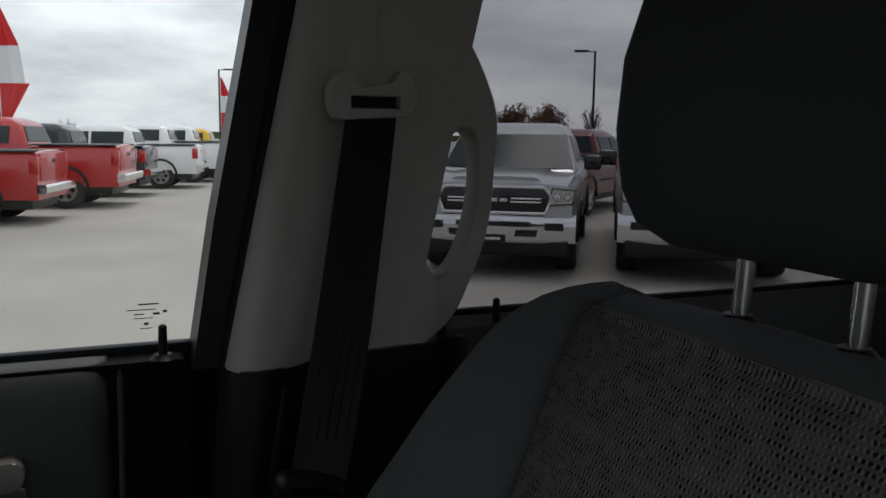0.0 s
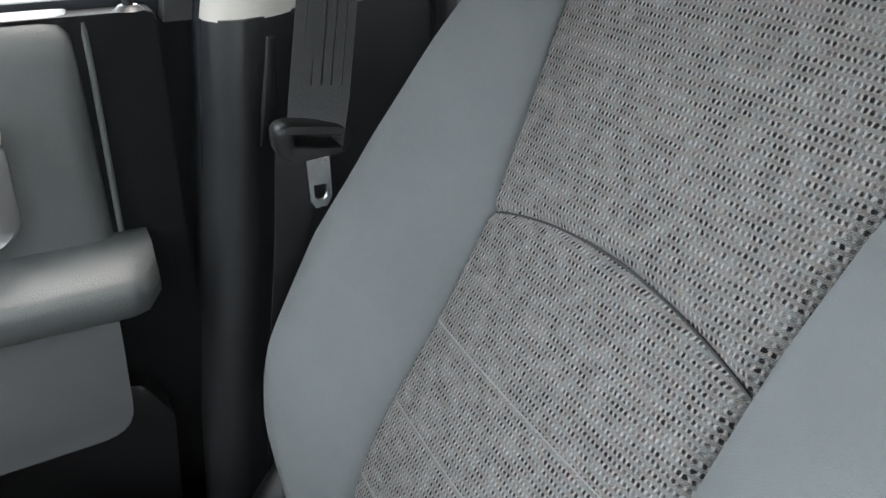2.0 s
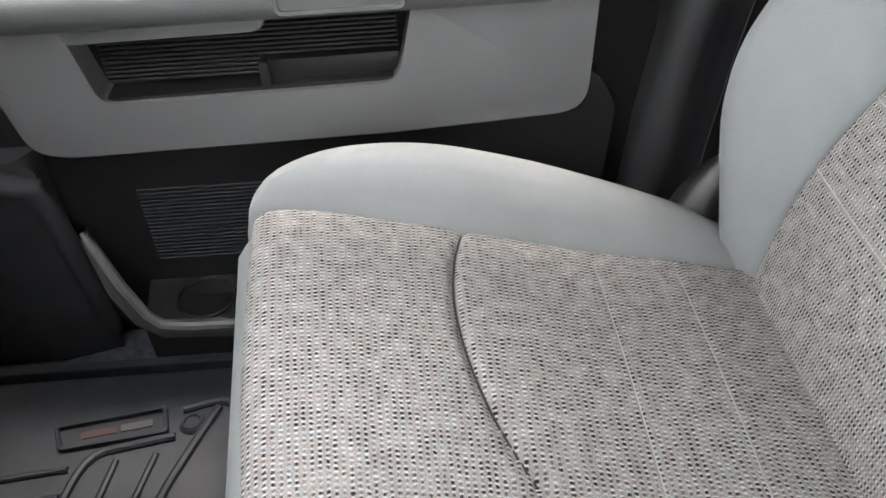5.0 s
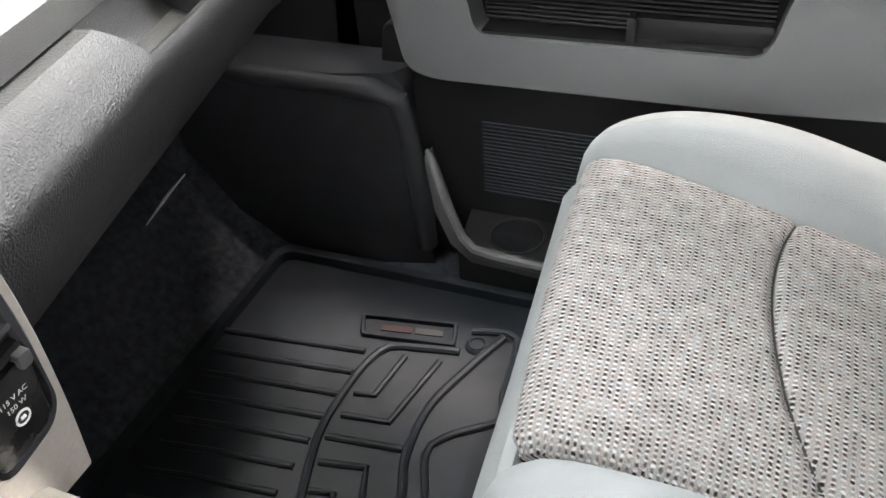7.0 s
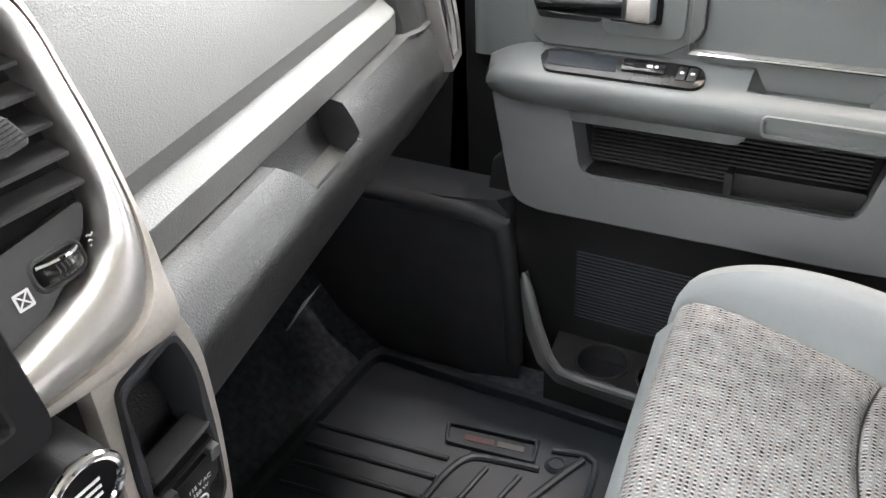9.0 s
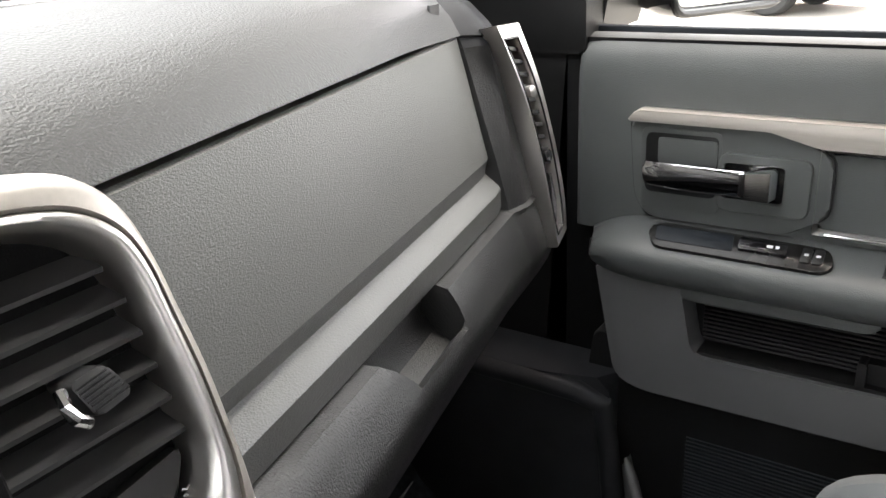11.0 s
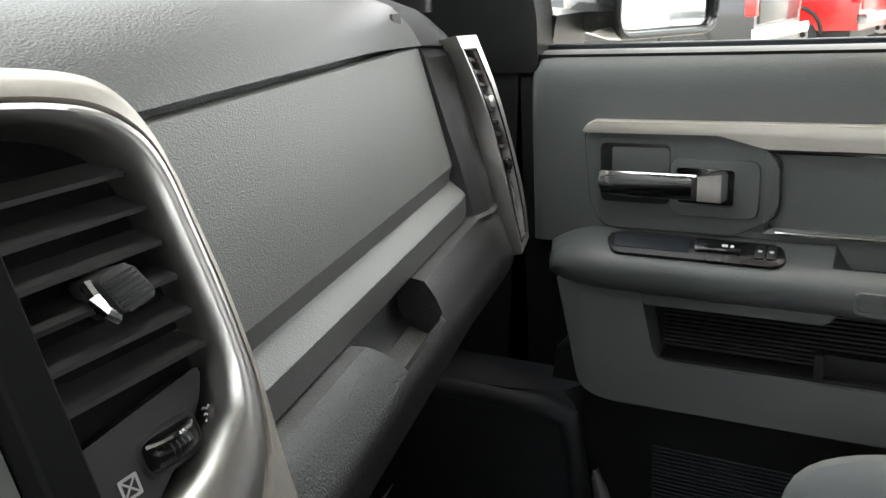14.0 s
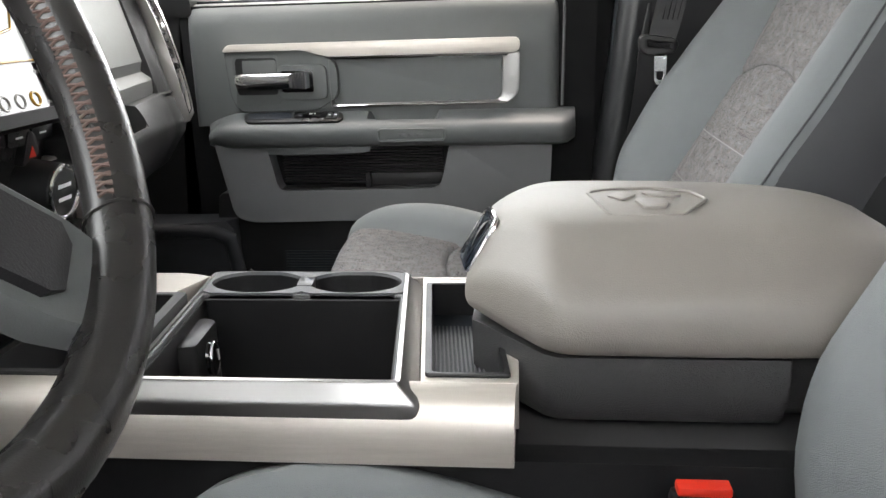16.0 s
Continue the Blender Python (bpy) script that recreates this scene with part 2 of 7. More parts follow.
PRIVACY = glass_mat("privacy_glass", (0.54, 0.55, 0.555))
MIRROR = mat("mirror_glass", (0.86, 0.88, 0.88), 0.01, 1.0, var=0.0)

# ---- mesh helpers ----
XZ = Matrix(((1, 0, 0, 0), (0, 0, -1, 0), (0, 1, 0, 0), (0, 0, 0, 1)))
XY = Matrix.Identity(4)
ST = Matrix(((0, -0.2873, 0.9578, -0.572), (1, 0, 0, 0), (0, 0.9578, 0.2873, 1.23), (0, 0, 0, 1)))


def thing(name, label, category, at=(0, 0, 0), group="", kind=""):
    ob = new(name)
    ob.location = at
    return tagged(ob, label, category, group, kind)


def part(name, bm, material, parent=None, label="", sharp=35):
    me = bpy.data.meshes.new(name)
    bmesh.ops.recalc_face_normals(bm, faces=bm.faces)
    bm.to_mesh(me)
    bm.free()
    me.materials.append(material)
    me.polygons.foreach_set("use_smooth", [True] * len(me.polygons))
    me.set_sharp_from_angle(angle=radians(sharp))
    ob = new(name, me)
    if parent:
        ob.parent = parent
        if parent.parent is None:
            ob.matrix_parent_inverse = Matrix.Translation(-parent.location)
    if label:
        ob["label"] = label
    return ob


def local(name, bm, material, parent, label="", sharp=35):
    """A part built in its thing's own frame."""
    ob = part(name, bm, material, None, label, sharp)
    ob.parent = parent
    return ob


def fil(pts, r=0.01, n=4):
    """A 2D polygon with its corners rounded."""
    out, k = [], len(pts)
    for i in range(k):
        p, a, c = Vector(pts[i]), Vector(pts[i - 1]), Vector(pts[(i + 1) % k])
        ri = r[i] if isinstance(r, (list, tuple)) else r
        u, v = a - p, c - p
        ri = min(ri, u.length * 0.48, v.length * 0.48)
        if ri < 1e-5:
            out.append(p)
            continue
        s, e = p + u.normalized() * ri, p + v.normalized() * ri
        for j in range(n + 1):
            t = j / n
            out.append((1 - t) ** 2 * s + 2 * t * (1 - t) * p + t * t * e)
    return out


def rect(a0, a1, b0, b1, r=0.006, n=4):
    return fil([(a0, b0), (a1, b0), (a1, b1), (a0, b1)], r, n)


def slab(poly, h0, h1, m=XY, bev=0.002, seg=2, bm=None):
    """A polygon of the frame m, thick from h0 to h1, its front rim (h1) rounded."""
    own = bmesh.new()
    lo = [own.verts.new((p[0], p[1], h0)) for p in poly]
    hi = [own.verts.new((p[0], p[1], h1)) for p in poly]
    k = len(poly)
    own.faces.new(lo[::-1])
    top = own.faces.new(hi)
    for i in range(k):
        own.faces.new((lo[i], lo[(i + 1) % k], hi[(i + 1) % k], hi[i]))
    if bev:
        bmesh.ops.bevel(own, geom=list(top.edges), offset=bev, segments=seg, profile=0.5, affect="EDGES", clamp_overlap=True)
    bmesh.ops.transform(own, matrix=m, verts=own.verts)
    return merge(bm, own)


def merge(bm, own):
    if bm is None:
        return own
    me = bpy.data.meshes.new("tmp")
    own.to_mesh(me)
    own.free()
    bm.from_mesh(me)
    bpy.data.meshes.remove(me)
    return bm


def frame_slab(outer, inner, h0, h1, m=XY, lip=None, bm=None):
    """A flat ring between two polygons with as many points each; its inner rim goes down to lip."""
    own = bmesh.new()
    lip = h0 if lip is None else lip
    e = 0.0015
    oc = sum((Vector(p) for p in outer), Vector((0, 0))) / len(outer)
    rings = [[(p[0], p[1], h0) for p in outer], [(p[0], p[1], h1 - e) for p in outer],
             [(*(Vector(p) + (oc - Vector(p)).normalized() * e), h1) for p in outer],
             [(*(Vector(p) - (oc - Vector(p)).normalized() * e), h1) for p in inner], [(p[0], p[1], h1 - e) for p in inner],
             [(p[0], p[1], lip) for p in inner]]
    loft(rings, True, False, own)
    bmesh.ops.transform(own, matrix=m, verts=own.verts)
    return merge(bm, own)


def loft(rings, closed=True, caps=True, bm=None):
    bm = bm or bmesh.new()
    vs = [[bm.verts.new(p) for p in ring] for ring in rings]
    k = len(rings[0])
    for a, b in zip(vs, vs[1:]):
        for i in range(k if closed else k - 1):
            j = (i + 1) % k
            bm.faces.new((a[i], a[j], b[j], b[i]))
    if caps and closed:
        bm.faces.new(vs[0][::-1])
        bm.faces.new(vs[-1])
    return bm


def box(x0, x1, y0, y1, z0, z1, b=0.003, seg=2, bm=None):
    own = bmesh.new()
    bmesh.ops.create_cube(own, size=1)
    bmesh.ops.transform(own, matrix=Matrix.Translation(((x0 + x1) / 2, (y0 + y1) / 2, (z0 + z1) / 2)) @ Matrix.Diagonal((x1 - x0, y1 - y0, z1 - z0, 1)), verts=own.verts)
    if b:
        bmesh.ops.bevel(own, geom=own.edges[:], offset=b, segments=seg, profile=0.5, affect="EDGES", clamp_overlap=True)
    return merge(bm, own)


def tube(pts, r, n=10, closed=False, bm=None, flat=1.0):
    pts = [Vector(p) for p in pts]
    k = len(pts)
    rings = []
    ref = Vector((0.13, 0.21, 0.97))
    for i, p in enumerate(pts):
        a = pts[(i - 1) % k] if closed or i else p
        c = pts[(i + 1) % k] if closed or i < k - 1 else p
        d = (c - a).normalized()
        u = d.cross(ref)
        if u.length < 0.1:
            u = d.cross(Vector((1, 0, 0)))
        u.normalize()
        v = d.cross(u)
        ri = r[i] if isinstance(r, (list, tuple)) else r
        rings.append([p + ri * (math.cos(q) * u + flat * math.sin(q) * v) for q in (2 * math.pi * j / n for j in range(n))])
    if closed:
        rings.append(rings[0])
    own = loft(rings, True, not closed)
    if closed:
        bmesh.ops.remove_doubles(own, verts=own.verts, dist=1e-6)
    return merge(bm, own)


def disc(c, axis, r0, h, n=24, r1=None, b=0.001, bm=None):
    """A turned stud: centre of its foot, the axis, radius, height."""
    own = bmesh.new()
    r1 = r0 if r1 is None else r1
    prof = [(r0, 0), (r1, h - b), (r1 - b, h)]
    rings = [[(r * math.cos(2 * math.pi * j / n), r * math.sin(2 * math.pi * j / n), z) for j in range(n)] for r, z in prof]
    loft(rings, True, True, own)
    q = Vector((0, 0, 1)).rotation_difference(Vector(axis)).to_matrix().to_4x4()
    bmesh.ops.transform(own, matrix=Matrix.Translation(c) @ q, verts=own.verts)
    return merge(bm, own)


def lerp(table, x):
    if x <= table[0][0]:
        return table[0][1]
    for (a, p), (c, q) in zip(table, table[1:]):
        if x <= c:
            t = (x - a) / (c - a)
            return p + (q - p) * t
    return table[-1][1]


def smooth(table, x):
    return (lerp(table, x - 0.02) + lerp(table, x - 0.01) + lerp(table, x) + lerp(table, x + 0.01) + lerp(table, x + 0.02)) / 5


# ---- seats ----
def resample(pts, n):
    pts = [Vector(p) for p in pts]
    dense = []
    for i in range(len(pts) - 1):
        p0, p1, p2, p3 = pts[max(i - 1, 0)], pts[i], pts[i + 1], pts[min(i + 2, len(pts) - 1)]
        for j in range(12):
            t = j / 12
            dense.append(0.5 * ((2 * p1) + (p2 - p0) * t + (2 * p0 - 5 * p1 + 4 * p2 - p3) * t * t + (3 * p1 - p0 - 3 * p2 + p3) * t ** 3))
    dense.append(pts[-1])
    acc = [0.0]
    for a, b in zip(dense, dense[1:]):
        acc.append(acc[-1] + (b - a).length)
    out, j = [], 0
    for i in range(n):
        s = acc[-1] * i / (n - 1)
        while j < len(acc) - 2 and acc[j + 1] < s:
            j += 1
        t = (s - acc[j]) / max(acc[j + 1] - acc[j], 1e-9)
        out.append((s, dense[j].lerp(dense[j + 1], t)))
    return out


def skin(profile, half, dips, crown, ny=28, drop=0.03, fine=1.0):
    """Upholstered panel: swept along a profile in x and z, half(s) wide to the inner and the outer side; dips: seams as (s at y, depth, width)."""
    bm = bmesh.new()
    uvl = bm.loops.layers.uv.new("UVMap")
    rows = []
    n = len(profile)
    for i, (s, p) in enumerate(profile):
        a, b = profile[max(i - 1, 0)][1], profile[min(i + 1, n - 1)][1]
        tx = (b - a).normalized()
        nrm = Vector((-tx.y, tx.x))
        if nrm.y < 0 and abs(nrm.y) > abs(nrm.x):
            nrm = -nrm
        row = []
        for j in range(ny + 1):
            w = 2 * j / ny - 1
            lo, hi = half(s)
            y = (hi - lo) / 2 + w * (hi + lo) / 2
            h = crown * (1 - w * w) - 0.010 * max(0, abs(w) - 0.965) / 0.035
            for at, depth, wide in dips:
                d = abs(s - at(y)) / wide
                if d < 1:
                    h -= depth * (1 - d) ** 1.5
            q = p + nrm * h
            row.append((bm.verts.new((q.x, y, q.y)), (y * fine, s * fine)))
        rows.append(row)
    for i in range(n - 1):
        for j in range(ny):
            four = (rows[i][j], rows[i][j + 1], rows[i + 1][j + 1], rows[i + 1][j])
            f = bm.faces.new([v for v, _ in four])
            for lp, (_, uv) in zip(f.loops, four):
                lp[uvl].uv = uv
    rim = [e for e in bm.edges if e.is_boundary]
    ex = bmesh.ops.extrude_edge_only(bm, edges=rim)
    cx = sum((p for _, p in profile), Vector((0, 0))) / n
    for v in [g for g in ex["geom"] if isinstance(g, bmesh.types.BMVert)]:
        v.co += (Vector((cx.x + 0.06, v.co.y, cx.y - 0.1)) - v.co).normalized() * drop
    return bm


def seat(label, at):
    s = thing("front_seat", label, "car seat", group="front seats")
    # cushion
    prof = resample([(-0.4045, 0.905), (-0.401, 0.9135), (-0.392, 0.921), (-0.37, 0.9265), (-0.30, 0.923), (-0.184, 0.901),
                     (-0.055, 0.863), (0.05, 0.840), (0.143, 0.815), (0.20, 0.808)], 150)

    def s_of(x):
        return min(prof, key=lambda q: abs(q[1].x - x) + (5 if q[1].y < 0.9 and q[1].x < -0.3 else 0))[0]
    s_arc, s_a, s_b = s_of(-0.198), s_of(-0.045), s_of(0.045)
    dips = [(lambda y: s_arc - 0.006 + 1.45 * (y - 0.06) ** 2, 0.0075, 0.010), (lambda y: s_a, 0.0016, 0.005), (lambda y: s_b, 0.0016, 0.005)]
    edge = [(-0.40, 0.215), (-0.36, 0.212), (-0.29, 0.197), (-0.19, 0.185), (0.2, 0.183)]

    def cushion_half(q):
        x = min(prof, key=lambda r: abs(r[0] - q))[1].x
        return 0.184, smooth(edge, x)
    local("cushion_panel", skin(prof, cushion_half, dips, 0.007), WOVEN, s, "grey woven cloth cushion panel", 60)
    for sg, nm in ((1, "outer"), (-1, "inner")):
        rings = []
        side = resample([(-0.398, 0.80), (-0.418, 0.86), (-0.410, 0.915), (-0.375, 0.948), (-0.31, 0.968), (-0.22, 0.966), (-0.127, 0.942), (-0.031, 0.906), (0.071, 0.860), (0.15, 0.815), (0.20, 0.80)], 44)
        for q, p in side:
            k = min(1, q / 0.16)
            zi = min(smooth([(-0.42, 0.86), (-0.40, 0.90), (-0.37, 0.918), (-0.30, 0.914), (-0.184, 0.892), (-0.055, 0.854), (0.05, 0.831), (0.2, 0.80)], p.x), p.y - 0.006)
            o = 0.258 + 0.012 * k
            e = smooth(edge, p.x) if sg > 0 else 0.183
            rings.append([(p.x, sg * y, z) for y, z in ((e - 0.015, zi - 0.05), (e - 0.0045, zi - 0.008), (e, zi + 0.000), (e + 0.28 * (0.234 - e), zi + 0.4 * (p.y - zi) + 0.004), (e + 0.6 * (0.234 - e), p.y - 0.007), (max(0.232, e + 0.018), p.y), (o - 0.008, p.y - 0.009),
                                                         (o + 0.006, p.y - 0.035), (o + 0.008, p.y - 0.075), (o - 0.004, min(p.y - 0.11, 0.80)), (o - 0.02, 0.70), (0.15, 0.70))])
        local("cushion_bolster", loft(rings), VINYL, s, "", 50)
    # the front edge runs back towards the inner side
    for ob in s.children:
        for v in ob.data.vertices:
            k = min(1, max(0, (-0.18 - v.co.x) / 0.2)) * min(1, max(0, (0.2 - v.co.y) / 0.4))
            v.co.x += 0.038 * k
    # dark seams in the two arcs
    def seam_on(table, at, half, crown, front):
        pts = []
        for j in range(33):
            w = 2 * j / 32 - 1
            q = at(w * half)
            i = min(max(sum(r[0] < q for r in table), 2), len(table) - 2)
            (s0, p0), (s1, p1) = table[i - 1], table[i]
            p = p0.lerp(p1, (q - s0) / (s1 - s0))
            d = (table[i + 1][1] - table[i - 2][1]).normalized()
            nrm = Vector((-d.y, d.x)) * (crown * (1 - w * w) - 0.0042)
            run = 0.038 * min(1, max(0, (-0.18 - p.x) / 0.2)) * min(1, max(0, (0.2 - w * half) / 0.4)) if front else 0.0
            pts.append((p.x + nrm.x + run, w * half, p.y + nrm.y))
        local("seam", tube(pts, 0.0012, 6), BLACK, s)
    seam_on(prof, lambda y: s_arc - 0.006 + 1.45 * (y - 0.06) ** 2, 0.17, 0.007, True)
    # front fall of the cushion
    rings = [[(x + 0.038 * min(1, max(0, (0.2 - y) / 0.4)), y, z) for x, z in ((-0.395, 0.70), (-0.422, 0.76), (-0.427, 0.84), (-0.424, 0.885), (-0.414, 0.900), (-0.407, 0.9085), (-0.398, 0.907), (-0.38, 0.88), (-0.36, 0.70))] for y in (-0.225, -0.1, 0, 0.1, 0.176)]
    local("cushion_front", loft(rings), VINYL, s)
    local("seat_base", box(-0.36, 0.20, -0.235, 0.235, 0.62, 0.73, 0.015), BLACK, s, "black plastic seat base")
    for y in (-0.19, 0.19):
        local("seat_rail", box(-0.34, 0.24, y - 0.02, y + 0.02, 0.585, 0.625, 0.004), BLACK, s)
    # stitched lines
    for ss in (s_a, s_b):
        pts = []
        i = min(range(len(prof)), key=lambda k: abs(prof[k][0] - ss))
        p = prof[i][1]
        for j in range(29):
            w = 2 * j / 28 - 1
            pts.append((p.x, w * 0.164, p.y + 0.007 * (1 - w * w) - 0.0008 - (0.008 if abs(w) > 0.97 else 0)))
        local("stitch_line", tube(pts, 0.0008, 6), THREAD, s)
    # backrest
    bprof = resample([(0.128, 0.80), (0.140, 0.87), (0.163, 0.957), (0.189, 1.02), (0.248, 1.123), (0.303, 1.215), (0.36, 1.325), (0.408, 1.415), (0.424, 1.440), (0.445, 1.450), (0.47, 1.452)], 170)

    def b_of(z):
        return min(bprof, key=lambda q: abs(q[1].y - z))[0]
    zs = (1.045, 1.118, 0.965)
    arc = b_of(1.235)
    dips = [(lambda y: arc - 1.1 * y * y, 0.0075, 0.010)] + [(lambda y, q=b_of(z): q, 0.0016, 0.005) for z in zs] + [(lambda y: b_of(1.432), 0.005, 0.008)]
    outer_half = [(0.8, 0.160), (0.95, 0.164), (1.04, 0.160), (1.12, 0.155), (1.2, 0.160), (1.3, 0.179), (1.42, 0.206), (1.46, 0.21)]
    inner_half = [(0.8, 0.158), (1.09, 0.155), (1.15, 0.150), (1.23, 0.149), (1.3, 0.158), (1.42, 0.180), (1.46, 0.184)]

    def back_half(q):
        z = min(bprof, key=lambda r: abs(r[0] - q))[1].y
        return smooth(inner_half, z), smooth(outer_half, z)
    # the woven panel ends at a stitched seam below the top roll
    pprof = resample([(0.128, 0.80), (0.140, 0.87), (0.163, 0.957), (0.189, 1.02), (0.248, 1.123), (0.303, 1.215), (0.36, 1.325), (0.406, 1.411), (0.424, 1.440)], 165)
    local("seam", tube([(0.4245 - 0.006 * (1 - w * w) + 0.002, w * 0.19, 1.4415 - 0.006 * w * w) for w in (2 * j / 20 - 1 for j in range(21))], 0.0022, 6), BLACK, s)
    local("backrest_panel", skin(pprof, back_half, dips, 0.006, 30, fine=1.12), WOVEN, s, "grey woven cloth backrest panel", 60)
    seam_on(bprof, lambda y: arc - 1.1 * y * y, 0.150, 0.006, False)
    for z in zs:
        i = min(range(len(bprof)), key=lambda k: abs(bprof[k][1].y - z))
        p = bprof[i][1]
        li, lo = back_half(bprof[i][0])
        local("stitch_line", tube([(p.x - 0.0052 * (1 - w * w) + 0.0003 + (0.008 if abs(w) > 0.97 else 0), (lo - li) / 2 + w * (lo + li) / 2, p.y + 0.0026 * (1 - w * w)) for w in (2 * j / 28 - 1 for j in range(29))], 0.0008, 6), THREAD, s)
    for sg in (1, -1):
        rings = []
        for q, p in bprof[::4] + [bprof[-1]]:
            z = p.y
            hw = back_half(q)[sg > 0] - 0.005
            out = lerp([(0.8, 0.225), (0.9, 0.262), (1.0, 0.290), (1.12, 0.296), (1.22, 0.290), (1.32, 0.277), (1.40, 0.258), (1.44, 0.228), (1.452, 0.205)], z)
            lift = lerp([(0.8, 0.012), (0.87, 0.035), (0.95, 0.068), (1.03, 0.086), (1.13, 0.090), (1.22, 0.082), (1.30, 0.068), (1.38, 0.050), (1.42, 0.032), (1.452, 0.008)], z)
            if sg < 0:
                lift *= 0.45
            dep = lerp([(0.8, 0.09), (1.1, 0.12), (1.4, 0.10), (1.45, 0.05)], z)
            ring = [(hw - 0.02, 0.04), (hw + 0.003, 0.006), (hw + 0.010, -0.002 - 0.12 * lift)]
            for t in (0.2, 0.4, 0.6, 0.78, 0.9, 1.0):
                y = hw + 0.012 + (out - hw - 0.012) * t
                ring.append((y, -lift * math.sin(min(1, t * 1.25) * math.pi / 2) + (0.0 if t < 0.8 else (t - 0.8) * 0.5 * lift + (t - 0.8) ** 2 * 0.5)))
            ring += [(out + 0.006, -lift * 0.45 + 0.03), (out + 0.002, 0.06), (out - 0.02, dep), (hw - 0.02, dep)]
            rings.append([(p.x + d * 0.88, sg * y, z + d * -0.42) for y, d in ring])
        local("backrest_bolster", loft([r[:9] + [r[9]] + r[-1:] for r in rings]), VINYL, s, "", 50)
        local("bolster_side", loft([[Vector(r[8]) + Vector((0.004, 0, 0))] + [Vector(q) + Vector((0, sg * 0.001, 0)) for q in r[9:]] for r in rings]), SIDECLOTH, s, "charcoal cloth side panel", 50)
        local("bolster_piping", tube([Vector(r[8]) + Vector((0.001, sg * 0.0015, 0)) for r in rings], 0.0016, 6), SIDECLOTH, s)
    rings = []
    for q, p in bprof[::6] + [bprof[-1]]:
        hw = lerp([(0.8, 0.20), (1.0, 0.255), (1.2, 0.25), (1.4, 0.205), (1.45, 0.18)], p.y)
        rings.append([(p.x + a, b * hw, p.y - 0.45 * a) for a, b in ((0.03, -1), (0.03, 1), (0.10, 1), (0.135, 0.8), (0.135, -0.8), (0.10, -1))])
    local("backrest_shell", loft(rings), VINYL, s)
    # top roll behind the panel
    local("backrest_top", loft([[(0.47 + 0.066 * math.sin(a), y, 1.386 + (0.066 - 0.9 * abs(y) ** 3) * math.cos(a)) for a in (-1.0, -0.7, -0.4, 0, 0.5, 1, 1.5, 2.2, 3.1)] for y in [(-10 + i) * 0.0195 for i in range(21)]], False), VINYL, s)
    # headrest
    rings = []
    for z, hw, x0, x1 in ((1.503, 0.07, 0.455, 0.50), (1.506, 0.115, 0.437, 0.53), (1.522, 0.143, 0.424, 0.545), (1.55, 0.156, 0.417, 0.552), (1.60, 0.163, 0.414, 0.553), (1.66, 0.164, 0.420, 0.55), (1.71, 0.156, 0.432, 0.548), (1.735, 0.138, 0.447, 0.54), (1.745, 0.09, 0.465, 0.525)):
        rings.append([(p[0], p[1], z) for p in fil([(x0, -hw), (x1, -hw * 0.92), (x1, hw * 0.92), (x0, hw)], 0.034, 5)])
    hr = local("headrest", loft(rings), HEADREST, s, "dark grey cloth headrest", 60)
    for y in (-0.056, 0.056):
        local("post", tube([(0.478, y, 1.40), (0.486, y, 1.52)], 0.0072, 14), STEEL, hr, "polished steel headrest post")
        local("post_sleeve", disc((0.479, y, 1.441), (0, 0, 1), 0.021, 0.012, 20, 0.014, 0.003), BLACK, hr, "black plastic sleeve")
    s.location = at
    return s


passenger_seat = seat("grey cloth front passenger seat with woven centre panels", (0, 0.49, 0))
driver_seat = copy_thing(passenger_seat, Matrix.Translation((0.05, -0.47, 0)))
tagged(driver_seat, "grey cloth driver seat beside the centre console")

# ---- cab structure ----
floor = part("floor", box(-1.5, 2.0, -0.90, 0.985, 0.52, 0.565, 0.0), CARPET)
tagged(floor, "black carpeted cab floor", "floor", kind="structure")
tunnel = part("floor_tunnel", loft([[(x, y, z) for y, z in ((-0.22, 0.56), (-0.15, 0.68), (0.17, 0.68), (0.24, 0.56))] for x in (-1.3, -0.9, 1.4)]), CARPET)
tagged(tunnel, "black carpeted floor tunnel under the console", "floor", kind="structure")
toe = part("wall_front", loft([[(-0.93, y, 0.56), (-1.02, y, 0.62), (-1.15, y, 0.80), (-1.2, y, 1.30), (-1.3, y, 1.30), (-1.3, y, 0.56)] for y in (-0.88, 0.93)]), CARPET)
tagged(toe, "black carpeted footwell bulkhead", "wall", kind="structure")
ceiling = part("ceiling", loft([[(x, y, z + 0.03 * (1 - (y / 0.75) ** 2) if abs(y) < 0.8 else z - 0.35 * (abs(y) - 0.75)) for y in (-0.96, -0.88, -0.75, -0.6, -0.3, 0, 0.3, 0.6, 0.75, 0.86, 0.98)] + [(x, 0.98, 1.93), (x, -0.96, 1.93)] for x, z in ((-0.56, 1.80), (-0.30, 1.85), (0.2, 1.87), (1.2, 1.86), (1.52, 1.84))]), HEADLINER)
tagged(ceiling, "pale grey cloth headliner", "ceiling", kind="structure")
back = bmesh.new()
for a in ((1.45, 1.52, -0.9, 0.95, 0.5, 1.34), (1.42, 1.5, -0.9, -0.62, 1.34, 1.9), (1.42, 1.5, 0.66, 0.95, 1.34, 1.9)):
    box(*a, 0.0, bm=back)
tagged(part("wall_rear", back, BLACK), "black cab rear wall below the back window", "wall", kind="structure")
bench = thing("rear_bench_seat", "dark grey cloth rear bench seat", "car seat")
part("bench_cushion", box(0.95, 1.40, -0.72, 0.78, 0.72, 0.95, 0.05, 4), HEADREST, bench)
